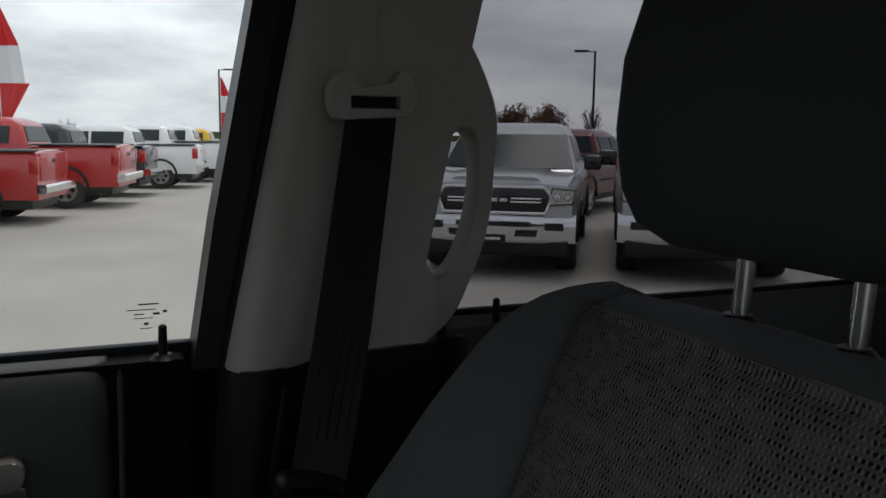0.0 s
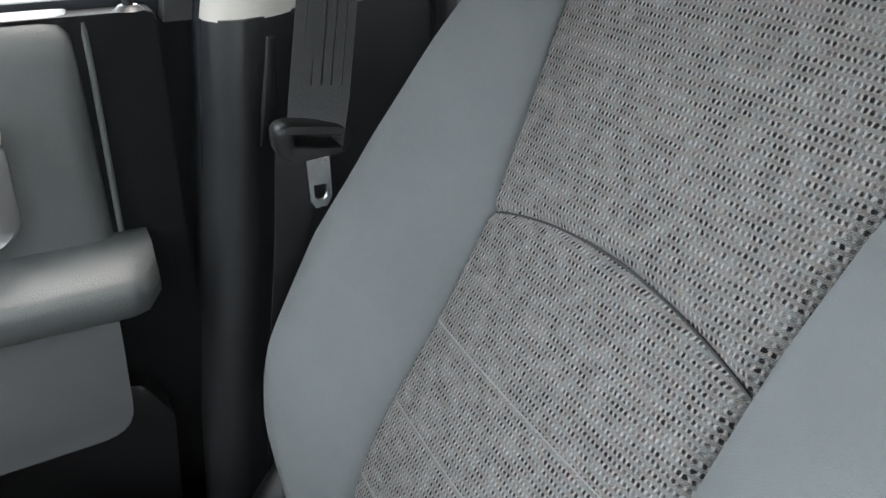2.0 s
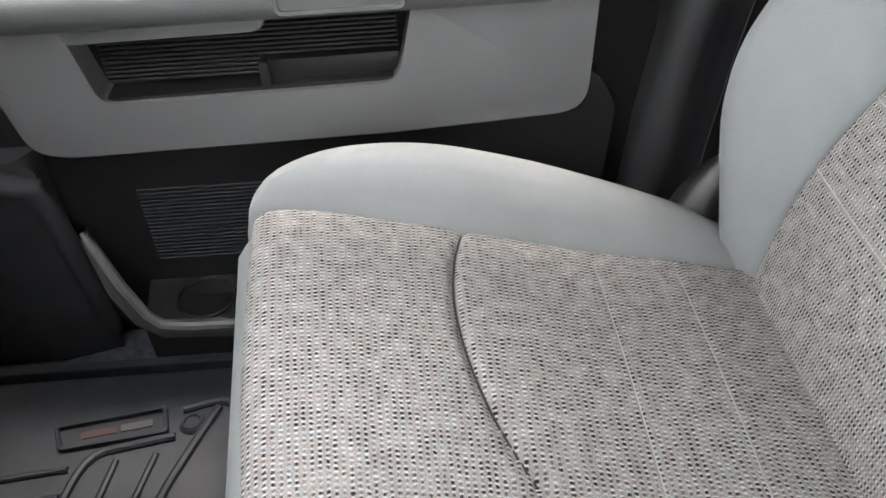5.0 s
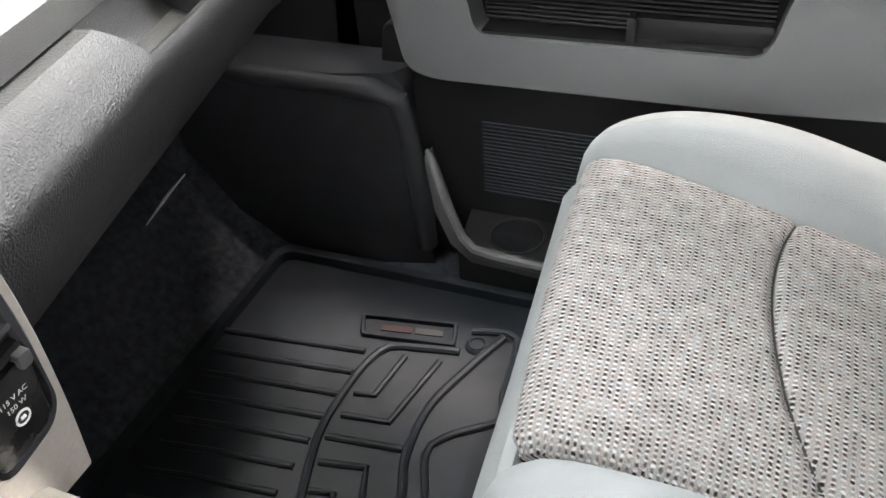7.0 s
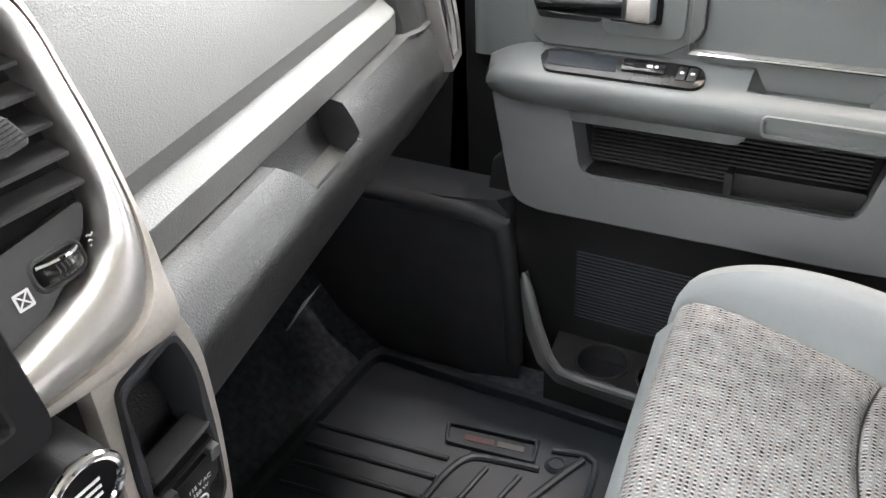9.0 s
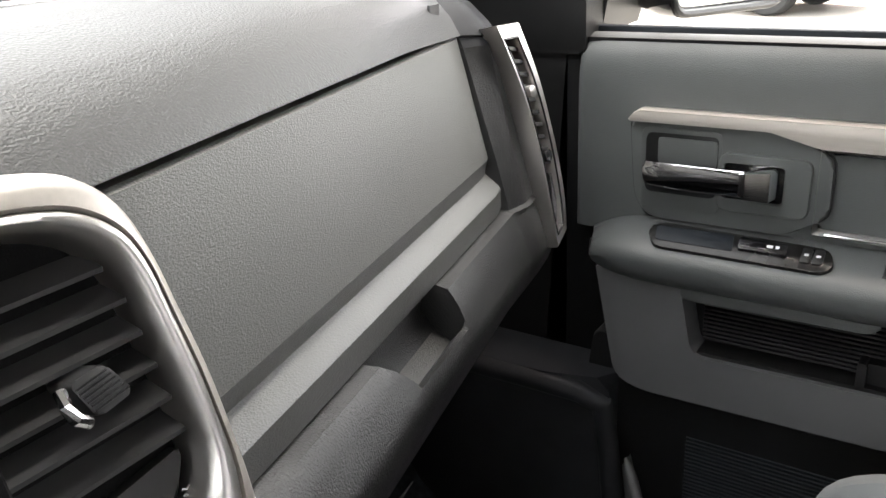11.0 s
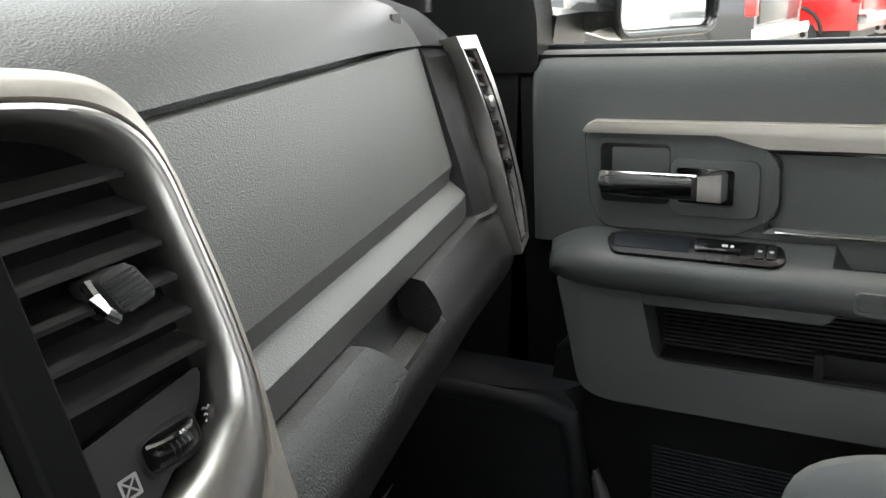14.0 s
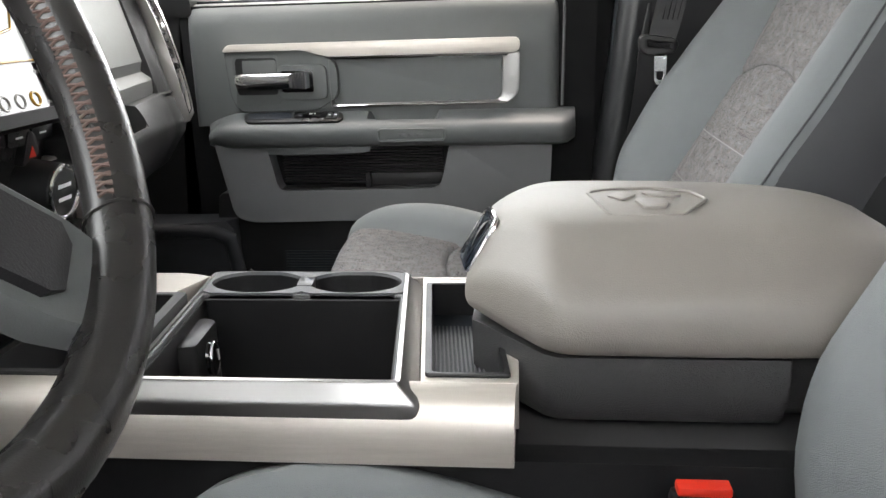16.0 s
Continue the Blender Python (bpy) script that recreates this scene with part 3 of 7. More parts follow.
part("bench_backrest", box(1.28, 1.43, -0.72, 0.78, 0.9, 1.36, 0.05, 4), HEADREST, bench)

# door side of the cab: posts and roof rail
rail = part("roof_rail", loft([[(x, 0.95 - 0.10, z), (x, 0.99 - 0.10, z - 0.05), (x, 1.02 - 0.10, z), (x, 0.95 - 0.1, z + 0.08)] for x, z in ((-0.56, 1.78), (-0.3, 1.83), (0.3, 1.84), (1.5, 1.82))]), HEADLINER)
tagged(rail, "pale roof rail above the side doors", "trim", kind="structure")
post_a = part("trim_windscreen_post", loft([[(x - 0.05, y - 0.03, z), (x + 0.03, y - 0.03, z), (x + 0.05, y + 0.05, z), (x - 0.06, y + 0.05, z)] for x, y, z in ((-1.22, 0.92, 1.38), (-0.95, 0.90, 1.58), (-0.50, 0.87, 1.86))]), BEIGE)
tagged(post_a, "stone beige windscreen post trim", "trim", kind="structure")
post_l = part("trim_driver_post", loft([[(x - 0.05, y - 0.05, z), (x + 0.03, y - 0.05, z), (x + 0.05, y + 0.03, z), (x - 0.06, y + 0.03, z)] for x, y, z in ((-0.93, -0.88, 1.38), (-0.72, -0.86, 1.58), (-0.35, -0.83, 1.86))]), BEIGE)
tagged(post_l, "stone beige driver side windscreen post trim", "trim", kind="structure")
tagged(part("wall_front_jamb", box(-1.32, -0.80, 0.935, 1.03, 0.5, 1.40, 0), BLACK), "black body side ahead of the door", "wall", kind="structure")
tagged(part("wall_post_jamb", box(0.02, 0.50, 0.97, 1.04, 0.5, 1.345, 0), DULL), "black body side behind the door edge", "wall", kind="structure")
tagged(part("wall_post_upper", box(0.20, 0.37, 0.972, 1.0, 1.345, 1.93, 0), DULL), "black body side behind the belt", "wall", kind="structure")
ddoor = bmesh.new()
box(-1.32, 0.40, -0.96, -0.885, 0.5, 1.345, 0.0, bm=ddoor)
tagged(part("wall_driver_side", ddoor, BLACK), "dark driver side door below the window", "wall", kind="structure")
dglass = part("window_driver", box(-1.0, 0.33, -0.935, -0.93, 1.345, 1.9, 0), PANE)
dglass.visible_shadow = False
tagged(dglass, "clear driver side window", "window", kind="structure")
tagged(part("window_driver_rear", box(0.45, 1.45, -0.935, -0.93, 1.345, 1.9, 0), PRIVACY), "dark tinted rear side window", "window", kind="structure")
tagged(part("window_rear", box(1.455, 1.46, -0.62, 0.66, 1.34, 1.86, 0), PRIVACY), "dark tinted rear window", "window", kind="structure")
post_d = part("wall_driver_post", box(0.32, 0.45, -0.93, -0.85, 0.55, 1.9, 0.02), BEIGE)
tagged(post_d, "beige driver side door post", "wall", kind="structure")
side_d = part("wall_driver_rear", box(0.45, 1.5, -0.95, -0.88, 0.5, 1.34, 0.01), BLACK)
tagged(side_d, "dark rear driver side door panel", "wall", kind="structure")

# windscreen
ws = bmesh.new()
loft([[(-1.42, y, 1.42), (-0.545, y * 0.93, 1.86), (-0.54, y * 0.93, 1.855), (-1.415, y, 1.415)] for y in (-0.88, 0.92)], True, True, ws)
windscreen = part("window_windscreen", ws, SCREENGLASS)
tagged(windscreen, "lightly tinted laminated windscreen", "window", kind="structure")
hood = part("bonnet", loft([[(-1.45, y, 1.36), (-1.9, y, 1.33 - 0.04 * abs(y)), (-2.6, y * 0.95, 1.22 - 0.05 * abs(y)), (-2.65, y * 0.95, 1.0), (-1.45, y, 1.0)] for y in (-0.93, -0.5, -0.2, 0.2, 0.5, 0.95)]), BLACK_GLOSS)
tagged(hood, "dark painted truck bonnet beyond the windscreen", "bonnet", kind="structure")

# ---- front passenger door ----
door = thing("passenger_door", "closed slate grey front passenger door with silver trim", "car door", (-0.38, 0.95, 0.6))


def D(name, poly, y0, y1, material, label="", bev=0.003, seg=3, parent=None):
    """A slab on the door's inner face, from y0 out to y1 (nearer the cabin)."""
    return part(name, slab(poly, -y0, -y1, XZ, bev, seg), material, parent or door, label)


D("door_shell", fil([(-0.86, 0.55), (0.075, 0.55), (0.085, 1.352), (-0.80, 1.352)], 0.01), 1.02, 0.935, DULL, "black door shell")
edge_x = ((-0.787, 0.034), (-0.785, 0.018), (-0.779, 0.008), (-0.768, 0.002), (-0.75, 0.0), (-0.6, 0.0), (-0.4, 0.0), (-0.2, 0.0), (-0.02, 0.0), (-0.006, 0.002), (0.003, 0.007), (0.006, 0.016))
face_yz = ((0.985, 1.345), (0.972, 1.354), (0.955, 1.357), (0.942, 1.354), (0.932, 1.346), (0.925, 1.332), (0.921, 1.312), (0.9195, 1.28), (0.9195, 1.20), (0.919, 1.10), (0.96, 1.10))
part("upper_panel", loft([[(x, min(y + d, 0.985), z - d * 0.25) for y, z in face_yz] for x, d in edge_x]), SLATE, door, "slate grey padded upper panel", 50)
part("panel_seam", tube([(0.017, 0.938, 1.346), (0.0165, 0.930, 1.30), (0.0135, 0.928, 1.13)], 0.0032, 8), SLATE_HARD, door)
D("trim_strip", fil([(-0.702, 1.257), (-0.53, 1.2575), (-0.475, 1.243), (-0.082, 1.2425), (-0.074, 1.25), (-0.074, 1.266), (-0.082, 1.2725), (-0.69, 1.2715)], 0.006), 0.92, 0.898, CHAMPAGNE, "brushed champagne trim strip", 0.012, 6)
fo = fil([(-0.475, 1.2425), (-0.074, 1.2425), (-0.076, 1.158), (-0.10, 1.139), (-0.475, 1.1375)], [0.002, 0.006, 0.02, 0.015, 0.002])
fi = fil([(-0.470, 1.2365), (-0.112, 1.2365), (-0.114, 1.158), (-0.122, 1.1465), (-0.470, 1.1435)], [0.002, 0.008, 0.006, 0.006, 0.002])
part("chrome_frame", loft([[(p.x, 0.925, p.y) for p in fo], [(p.x, 0.9095, p.y) for p in fo], [(a.x, 0.9082, a.y) for a in (p.lerp(q, 0.10) for p, q in zip(fo, fi))], [(a.x, 0.9150, a.y) for a in (p.lerp(q, 0.92) for p, q in zip(fo, fi))], [(p.x, 0.925, p.y) for p in fi]], True, False), FRAMEGREY, door, "satin grey insert frame")
for a, b in ((1.2378, 1.2378), (1.1395, 1.1405)):
    part("chrome_line", tube([(-0.461, 0.9085, a), (-0.30, 0.9075, (a + b) / 2), (-0.10, 0.9075, b)], 0.0026, 8), CHROME, door)
D("insert", rect(-0.470, -0.112, 1.1435, 1.2365, 0.004), 0.93, 0.9175, SLATE, "slate grey insert", 0.004)
bz = fil([(-0.700, 1.2575), (-0.53, 1.2585), (-0.510, 1.257), (-0.460, 1.230), (-0.459, 1.160), (-0.507, 1.132), (-0.676, 1.131), (-0.692, 1.160)], 0.012)
D("bezel_gap", [p + (p - Vector((-0.58, 1.195))).normalized() * 0.0022 for p in bz], 0.925, 0.9125, BLACK, "", 0)
D("handle_bezel", bz, 0.925, 0.9085, SLATE_HARD, "slate grey plastic handle surround", 0.004)
D("handle_recess", rect(-0.684, -0.584, 1.145, 1.249, 0.010), 0.92, 0.9078, SLATE_HARD, "slate finger recess", 0.001)
# flat black plate: the recess's shade behind the handle, put in as colour
D("recess_shadow_gap", rect(-0.678, -0.588, 1.166, 1.243, 0.008), 0.92, 0.9072, BLACK, "black plate standing in for shade behind the handle", 0.001)
D("recess_panel", rect(-0.662, -0.589, 1.205, 1.238, 0.004), 0.912, 0.9055, SLATE_HARD, "", 0.002)
part("pivot_rim", frame_slab(rect(-0.586, -0.480, 1.155, 1.227, 0.014), rect(-0.579, -0.510, 1.170, 1.215, 0.006), -0.912, -0.9030, XZ), SLATE_HARD, door)
D("pivot_recess", rect(-0.580, -0.509, 1.169, 1.216, 0.006), 0.92, 0.9068, BLACK_GLOSS, "gloss black pivot recess", 0.001)
hb = bmesh.new()
loft([[(x, 0.889 - a + b * math.cos(q), z + h * math.sin(q)) for q in (2 * math.pi * k / 14 for k in range(14))] for x, a, b, z, h in
      ((-0.674, 0.0, 0.003, 1.197, 0.010), (-0.671, 0.0, 0.0035, 1.196, 0.015), (-0.63, 0.002, 0.004, 1.195, 0.0165), (-0.58, 0.003, 0.0042, 1.195, 0.0165), (-0.552, 0.002, 0.0048, 1.195, 0.0165), (-0.549, 0.0, 0.004, 1.195, 0.015))], True, True, hb)
handle = part("door_handle", hb, CHROME, door, "chrome pull handle")
part("handle_pivot", loft([[(x, y0, z0), (x, y0, z1), (x, y1, z1), (x, y1, z0)] for x, y0, y1, z0, z1 in ((-0.556, 0.882, 0.905, 1.183, 1.209), (-0.548, 0.877, 0.905, 1.181, 1.211), (-0.521, 0.881, 0.905, 1.179, 1.214), (-0.516, 0.890, 0.905, 1.181, 1.212))]), CHROME, handle)
# armrest
rings = []
for i in range(49):
    x = -0.758 + 0.797 * i / 48
    u = (x + 0.758) / 0.11
    inn = 0.845 + (0.075 * (1 - math.sqrt(max(0, 1 - (1 - min(u, 1)) ** 2.2))) if u < 1 else 0.0)
    if x > 0.0:
        inn += 0.028 * (x / 0.039) ** 3
    dz = 0.004 * (x + 0.36) * -1
    pit = 1.0 if -0.392 < x < -0.245 else 0.0
    zt = 1.127 + dz * 0.5 - 0.030 * max(0, 1 - u / 0.8) ** 2
    zb = 1.060 + (0.010 * (x / 0.039) ** 3 if x > 0 else 0.0)
    e1 = max(min(max(inn + 0.022, 0.868), 0.888), inn + 0.011)
    e2 = max(min(max(inn + 0.026, 0.872), 0.892), inn + 0.0125)
    e3 = max(0.897, inn + 0.014)
    rings.append([(x, y, z) for y, z in ((0.935, zb), (min(max(inn + 0.022, 0.86), 0.92), zb - 0.002), (inn + 0.008, zb + 0.006), (inn + 0.001, zb + 0.022), (inn + 0.0005, zt - 0.034), (inn + 0.003, zt - 0.025), (inn + 0.010, zt - 0.0185),
                                        (e1, zt - 0.0125), (e2, zt - 0.0105 - 0.016 * pit), (e3, zt - 0.028 * pit), (0.935, zt - 0.028 * pit))])
part("armrest", loft(rings), SLATE, door, "slate grey padded armrest", 50)
SW = Matrix.Translation((0, 0.858, 1.1105)) @ Matrix.Rotation(radians(24), 4, "X")
sp = fil([(-0.646, -0.001), (-0.452, -0.001), (-0.441, 0.010), (-0.449, 0.038), (-0.652, 0.042), (-0.662, 0.026)], 0.010)
switch = part("switch_panel", slab(sp, -0.006, 0.0045, SW, 0.002), BLACK_SMOOTH, door, "black window switch panel")
part("switch_recess", slab(fil([(-0.646, 0.010), (-0.553, 0.010), (-0.557, 0.037), (-0.652, 0.034)], 0.003), 0.003, 0.0052, SW, 0.0004), RUBBER, switch)
part("window_switch", slab(fil([(-0.547, 0.013), (-0.492, 0.014), (-0.494, 0.033), (-0.549, 0.034)], 0.003), 0.003, 0.0085, SW, 0.003), BLACK_GLOSS, switch)
for x in (-0.472, -0.459):
    part("lock_button", slab(rect(x - 0.0055, x + 0.0055, 0.010, 0.033, 0.002), 0.003, 0.0065, SW, 0.001), BLACK, switch)
    part("icon", slab(rect(x - 0.0025, x + 0.0025, 0.020, 0.0235, 0.001), 0.006, 0.0069, SW, 0), PRINT, switch)
part("icon", slab(rect(-0.516, -0.509, 0.0215, 0.026, 0.001), 0.008, 0.0088, SW, 0), PRINT, switch)
part("icon", slab(rect(-0.506, -0.502, 0.0215, 0.026, 0.001), 0.008, 0.0088, SW, 0), PRINT, switch)
badge = part("badge_plate", frame_slab(rect(-0.368, -0.226, 1.071, 1.098, 0.008), rect(-0.363, -0.231, 1.076, 1.093, 0.006), -0.85, -0.8425, XZ, -0.846), SLATE_HARD, door, "moulded badge frame")
part("badge_field", slab(rect(-0.364, -0.230, 1.075, 1.094, 0.006), -0.85, -0.8445, XZ, 0.0005), SLATE_HARD, badge)
for i in range(3):
    part("badge_bar", slab(rect(-0.322 + i * 0.018, -0.309 + i * 0.018, 1.081, 1.088, 0.002), -0.85, -0.8437, XZ, 0.0005), SLATE_LOW, badge)
# lower panel with its map pocket
lp = fil([(-0.728, 1.065), (-0.615, 1.065), (-0.594, 0.962), (-0.242, 0.967), (-0.220, 1.065), (-0.008, 1.065), (-0.014, 0.912), (-0.25, 0.899), (-0.66, 0.893), (-0.698, 0.905)], [0.002, 0.004, 0.018, 0.022, 0.004, 0.002, 0.035, 0.02, 0.03, 0.02], 5)
D("lower_panel", lp, 0.93, 0.872, SLATE_LOW, "slate grey hard plastic lower panel", 0.006, 4)
D("pocket_back", fil([(-0.63, 1.07), (-0.60, 0.95), (-0.235, 0.955), (-0.21, 1.07)], 0.002), 0.94, 0.917, DULL, "black map pocket", 0)
D("pocket_floor", fil([(-0.60, 0.955), (-0.235, 0.96), (-0.236, 0.972), (-0.598, 0.966)], 0.001), 0.92, 0.88, BLACK, "", 0)
D("pocket_tray", fil([(-0.40, 0.968), (-0.245, 0.971), (-0.236, 0.998), (-0.40, 0.996)], 0.006), 0.918, 0.892, BLACK)
D("pocket_divider", rect(-0.404, -0.394, 0.966, 1.0, 0.002), 0.918, 0.880, BLACK)
for i in range(14):
    z = 0.975 + i * 0.0060
    D("pocket_rib", [(-0.59, z), (-0.24, z), (-0.24, z + 0.0030), (-0.59, z + 0.0030)], 0.918, 0.9030, BLACK, "", 0.0006, 1)
D("pocket_lip", fil([(-0.61, 1.043), (-0.40, 1.045), (-0.385, 1.052), (-0.385, 1.064), (-0.613, 1.064)], 0.005), 0.93, 0.866, SLATE)
D("door_bottom", fil([(-0.80, 0.50), (0.0, 0.50), (0.03, 0.90), (0.0, 0.953), (-0.74, 0.953), (-0.76, 0.80)], 0.01), 0.96, 0.899, BLACK, "black door lower section", 0.004)
# cup holder shelf at the door's foot
bt = tube([(-0.668, 0.850, 0.792), (-0.655, 0.838, 0.775), (-0.628, 0.815, 0.725), (-0.604, 0.803, 0.682), (-0.585, 0.798, 0.667), (-0.55, 0.797, 0.662), (-0.45, 0.797, 0.659), (-0.34, 0.797, 0.657), (-0.30, 0.81, 0.665)], [0.003] + [0.0085] * 8, 10)
HOLDER = mat("charcoal_grained_plastic", (0.058, 0.059, 0.061), 0.5, var=0.12, vs=25, bump=0.4, bs=750, grain="voronoi")
part("holder_rim", bt, HOLDER, door, "charcoal cup holder rim")
line = [Vector(p) for p in ((-0.664, 0.846, 0.786), (-0.628, 0.815, 0.725), (-0.604, 0.803, 0.682), (-0.585, 0.798, 0.667), (-0.45, 0.797, 0.659), (-0.34, 0.797, 0.657), (-0.30, 0.81, 0.665))]
rings = []
for i, p in enumerate(line):
    d = (line[min(i + 1, 6)] - line[max(i - 1, 0)])
    out = Vector((d.z, 0, -d.x)).normalized() * (0.008 if i == 0 else 0.022)
    rings.append([p + Vector((0, -0.006, 0)), p + out + Vector((0, -0.002, 0)), p + out + Vector((0, 0.03, 0)), p + Vector((0, 0.012, 0))])
part("holder_wall", loft(rings), HOLDER, door)
part("holder_tray", loft([[(-0.61, 0.80, z), (-0.59, 0.80, z), (-0.30, 0.80, z), (-0.30, 0.905, z), (-0.625, 0.905, z)] for z in (0.60, 0.662)]), BLACK, door, "black cup holder shelf")
for x in (-0.535, -0.44):
    part("holder_ring", tube([(x + 0.040 * math.cos(a), 0.852 + 0.042 * math.sin(a), 0.664) for a in (2 * math.pi * k / 28 for k in range(28))], 0.0022, 8, True), BLACK, door)
    part("holder_well", disc((x, 0.852, 0.6615), (0, 0, 1), 0.041, 0.0015, 28, None, 0.0003), BLACK_GLOSS, door)
for i in range(20):
    z = 0.70 + i * 0.0062
    D("rubber_rib", [(-0.60, z), (-0.36, z), (-0.36, z + 0.003), (-0.60, z + 0.003)], 0.90, 0.8965, RUBBER, "", 0.0006, 1)
# lock pin, weather strip, glass and its frame
pin = part("lock_pin", disc((0.061, 0.945, 1.353), (0.02, 0, 1), 0.0052, 0.036, 14, 0.0044, 0.002), BLACK, door, "black lock pin")
part("pin_collar", disc((0.061, 0.945, 1.352), (0, 0, 1), 0.015, 0.005, 20, 0.011, 0.002), BLACK, pin)
part("weather_strip", box(-0.80, 0.10, 0.969, 0.985, 1.340, 1.3625, 0.003), RUBBER, door, "black weather strip")
glass = part("window_pane", box(-0.86, 0.235, 0.984, 0.988, 1.34, 1.80, 0), PANE, door, "clear side window with small dark print")
glass.visible_shadow = False
for px, pz, w, h in ((0.030, 1.4175, 0.030, 0.0028), (0.022, 1.4115, 0.044, 0.0016), (0.038, 1.4065, 0.010, 0.004), (0.020, 1.4065, 0.014, 0.002), (0.024, 1.402, 0.030, 0.0014), (0.027, 1.3955, 0.007, 0.005), (0.027, 1.3905, 0.018, 0.0014), (0.047, 1.4085, 0.006, 0.005)):
    px, pz = px + 0.020, pz - 0.013
    part("print_bar", box(px - w / 2.8, px + w / 2.8, 0.9825, 0.9835, pz - h / 3.6, pz + h / 3.6, 0), DARKPRINT, glass)
part("window_frame", loft([[(x, 0.93, z), (x + w, 0.93, z), (x + w, 0.99, z), (x, 0.99, z)] for x, w, z in ((0.090, 0.035, 1.34), (0.116, 0.035, 1.50), (0.165, 0.035, 1.75), (0.178, 0.035, 1.82))]), BLACK, door, "black window frame")
part("window_frame_top", loft([[(x, y, z), (x, y + 0.03, z), (x, y + 0.03, z + 0.05), (x, y, z + 0.05)] for x, y, z in ((0.2, 0.945, 1.80), (-0.35, 0.945, 1.80), (-0.62, 0.955, 1.68), (-0.82, 0.965, 1.52))]), BLACK, door)
part("mirror_sail", slab(fil([(-1.02, 1.33), (-0.772, 1.33), (-0.772, 1.40), (-0.80, 1.56), (-0.98, 1.46)], 0.01), -0.99, -0.93, XZ, 0.006), BLACK, door, "black triangular mirror cover")

# ---- centre post, belt ----
pillar = thing("door_post_trim", "stone beige upper door post trim with grab handle", "door post", (0.2, 0.93, 0.6))
rings = []
for z in (1.343, 1.36, 1.45, 1.55, 1.65, 1.75, 1.85):
    k = (z - 1.348) / 0.382
    x0 = 0.122 + 0.080 * k
    rings.append([(x, y - 0.02 * max(0, k - 0.6), z) for x, y in ((x0, 0.95), (x0 + 0.002, 0.907), (x0 + 0.012, 0.889), (x0 + 0.03, 0.884), (x0 + 0.058, 0.889), (x0 + 0.078, 0.90), (x0 + 0.10, 0.918), (x0 + 0.16, 0.930), (x0 + 0.22, 0.938), (x0 + 0.22, 0.97), (x0, 0.97))])
part("upper_cover", loft(rings), BEIGE, pillar, "", 50)
ho = fil([(0.25, 1.332), (0.335, 1.326), (0.40, 1.368), (0.447, 1.47), (0.458, 1.62), (0.435, 1.675), (0.408, 1.72), (0.407, 1.85), (0.25, 1.85)], [0.002, 0.03, 0.03, 0.05, 0.05, 0.02, 0.04, 0.002, 0.002], 6)
hi = [Vector((0.392 + 0.030 * math.cos(a) + 0.014 * math.sin(a), 1.513 + 0.086 * math.sin(a))) for a in (2 * math.pi * k / len(ho) - 2.2 for k in range(len(ho)))]
best = min(range(len(ho)), key=lambda k: sum((ho[i] - hi[(i + k) % len(ho)]).length_squared for i in range(len(ho))))
hi = hi[best:] + hi[:best]
hm = bmesh.new()
loft([[(p.x, 0.965, p.y) for p in ho], [(p.x, 0.945, p.y) for p in ho], [(p.x + (0.36 - p.x) * 0.06, 0.936, p.y + (1.53 - p.y) * 0.02) for p in ho], [(p.x + (p.x - 0.395) * 0.18, 0.935, p.y + (p.y - 1.515) * 0.06) for p in hi], [(p.x, 0.942, p.y) for p in hi], [(p.x, 0.965, p.y) for p in hi], [(p.x, 0.965, p.y) for p in ho]], True, False, hm)
part("grab_handle", hm, BEIGE, pillar, "beige moulded grab handle loop", 50)
part("belt_cover", loft([[(x + 0.255 - 0.02 + 0.04 * (z - 1.6), y, z) for x, y in ((-0.028, 0.935), (-0.026, 0.90), (-0.012, 0.887), (0.02, 0.885), (0.045, 0.892), (0.055, 0.935))] for z in (1.605, 1.615, 1.70, 1.80, 1.85)]), BEIGE, pillar, "beige belt height slider")
low = thing("door_post_lower_trim", "black plastic lower door post trim", "door post", (0.15, 0.93, 0.6))
rings = []
for z in (0.56, 0.7, 0.87, 1.1, 1.25, 1.33, 1.345):
    x0 = lerp([(0.56, 0.035), (0.87, 0.062), (1.1, 0.095), (1.345, 0.122)], z)
    rings.append([(x, y, z) for x, y in ((x0, 0.97), (x0 + 0.003, 0.905), (x0 + 0.014, 0.885), (x0 + 0.034, 0.876), (x0 + 0.055, 0.884), (x0 + 0.066, 0.905), (x0 + 0.09, 0.912), (x0 + 0.28, 0.935), (x0 + 0.28, 0.98))])
part("post_cover", loft(rings), mat("satin_black_post_plastic", (0.020, 0.021, 0.022), 0.34, var=0.12, vs=20, bump=0.12, bs=900, spec=0.5), low, "", 50)
part("door_seal", tube([(0.058, 0.925, 0.6), (0.082, 0.928, 0.87), (0.108, 0.928, 1.1), (0.126, 0.928, 1.345), (0.165, 0.928, 1.55), (0.205, 0.92, 1.75), (0.22, 0.91, 1.85)], 0.0085, 10), RUBBER, low, "black rubber door seal")
part("belt_slot", tube([(0.178, 0.866, 1.33), (0.170, 0.866, 1.26), (0.160, 0.87, 1.22)], [0.004, 0.009, 0.003], 8, flat=0.5), BLACK, low)

belt = thing("seat_belt", "black seat belt with steel tongue hanging by the door post", "seat belt", (0.15, 0.8, 0.8))


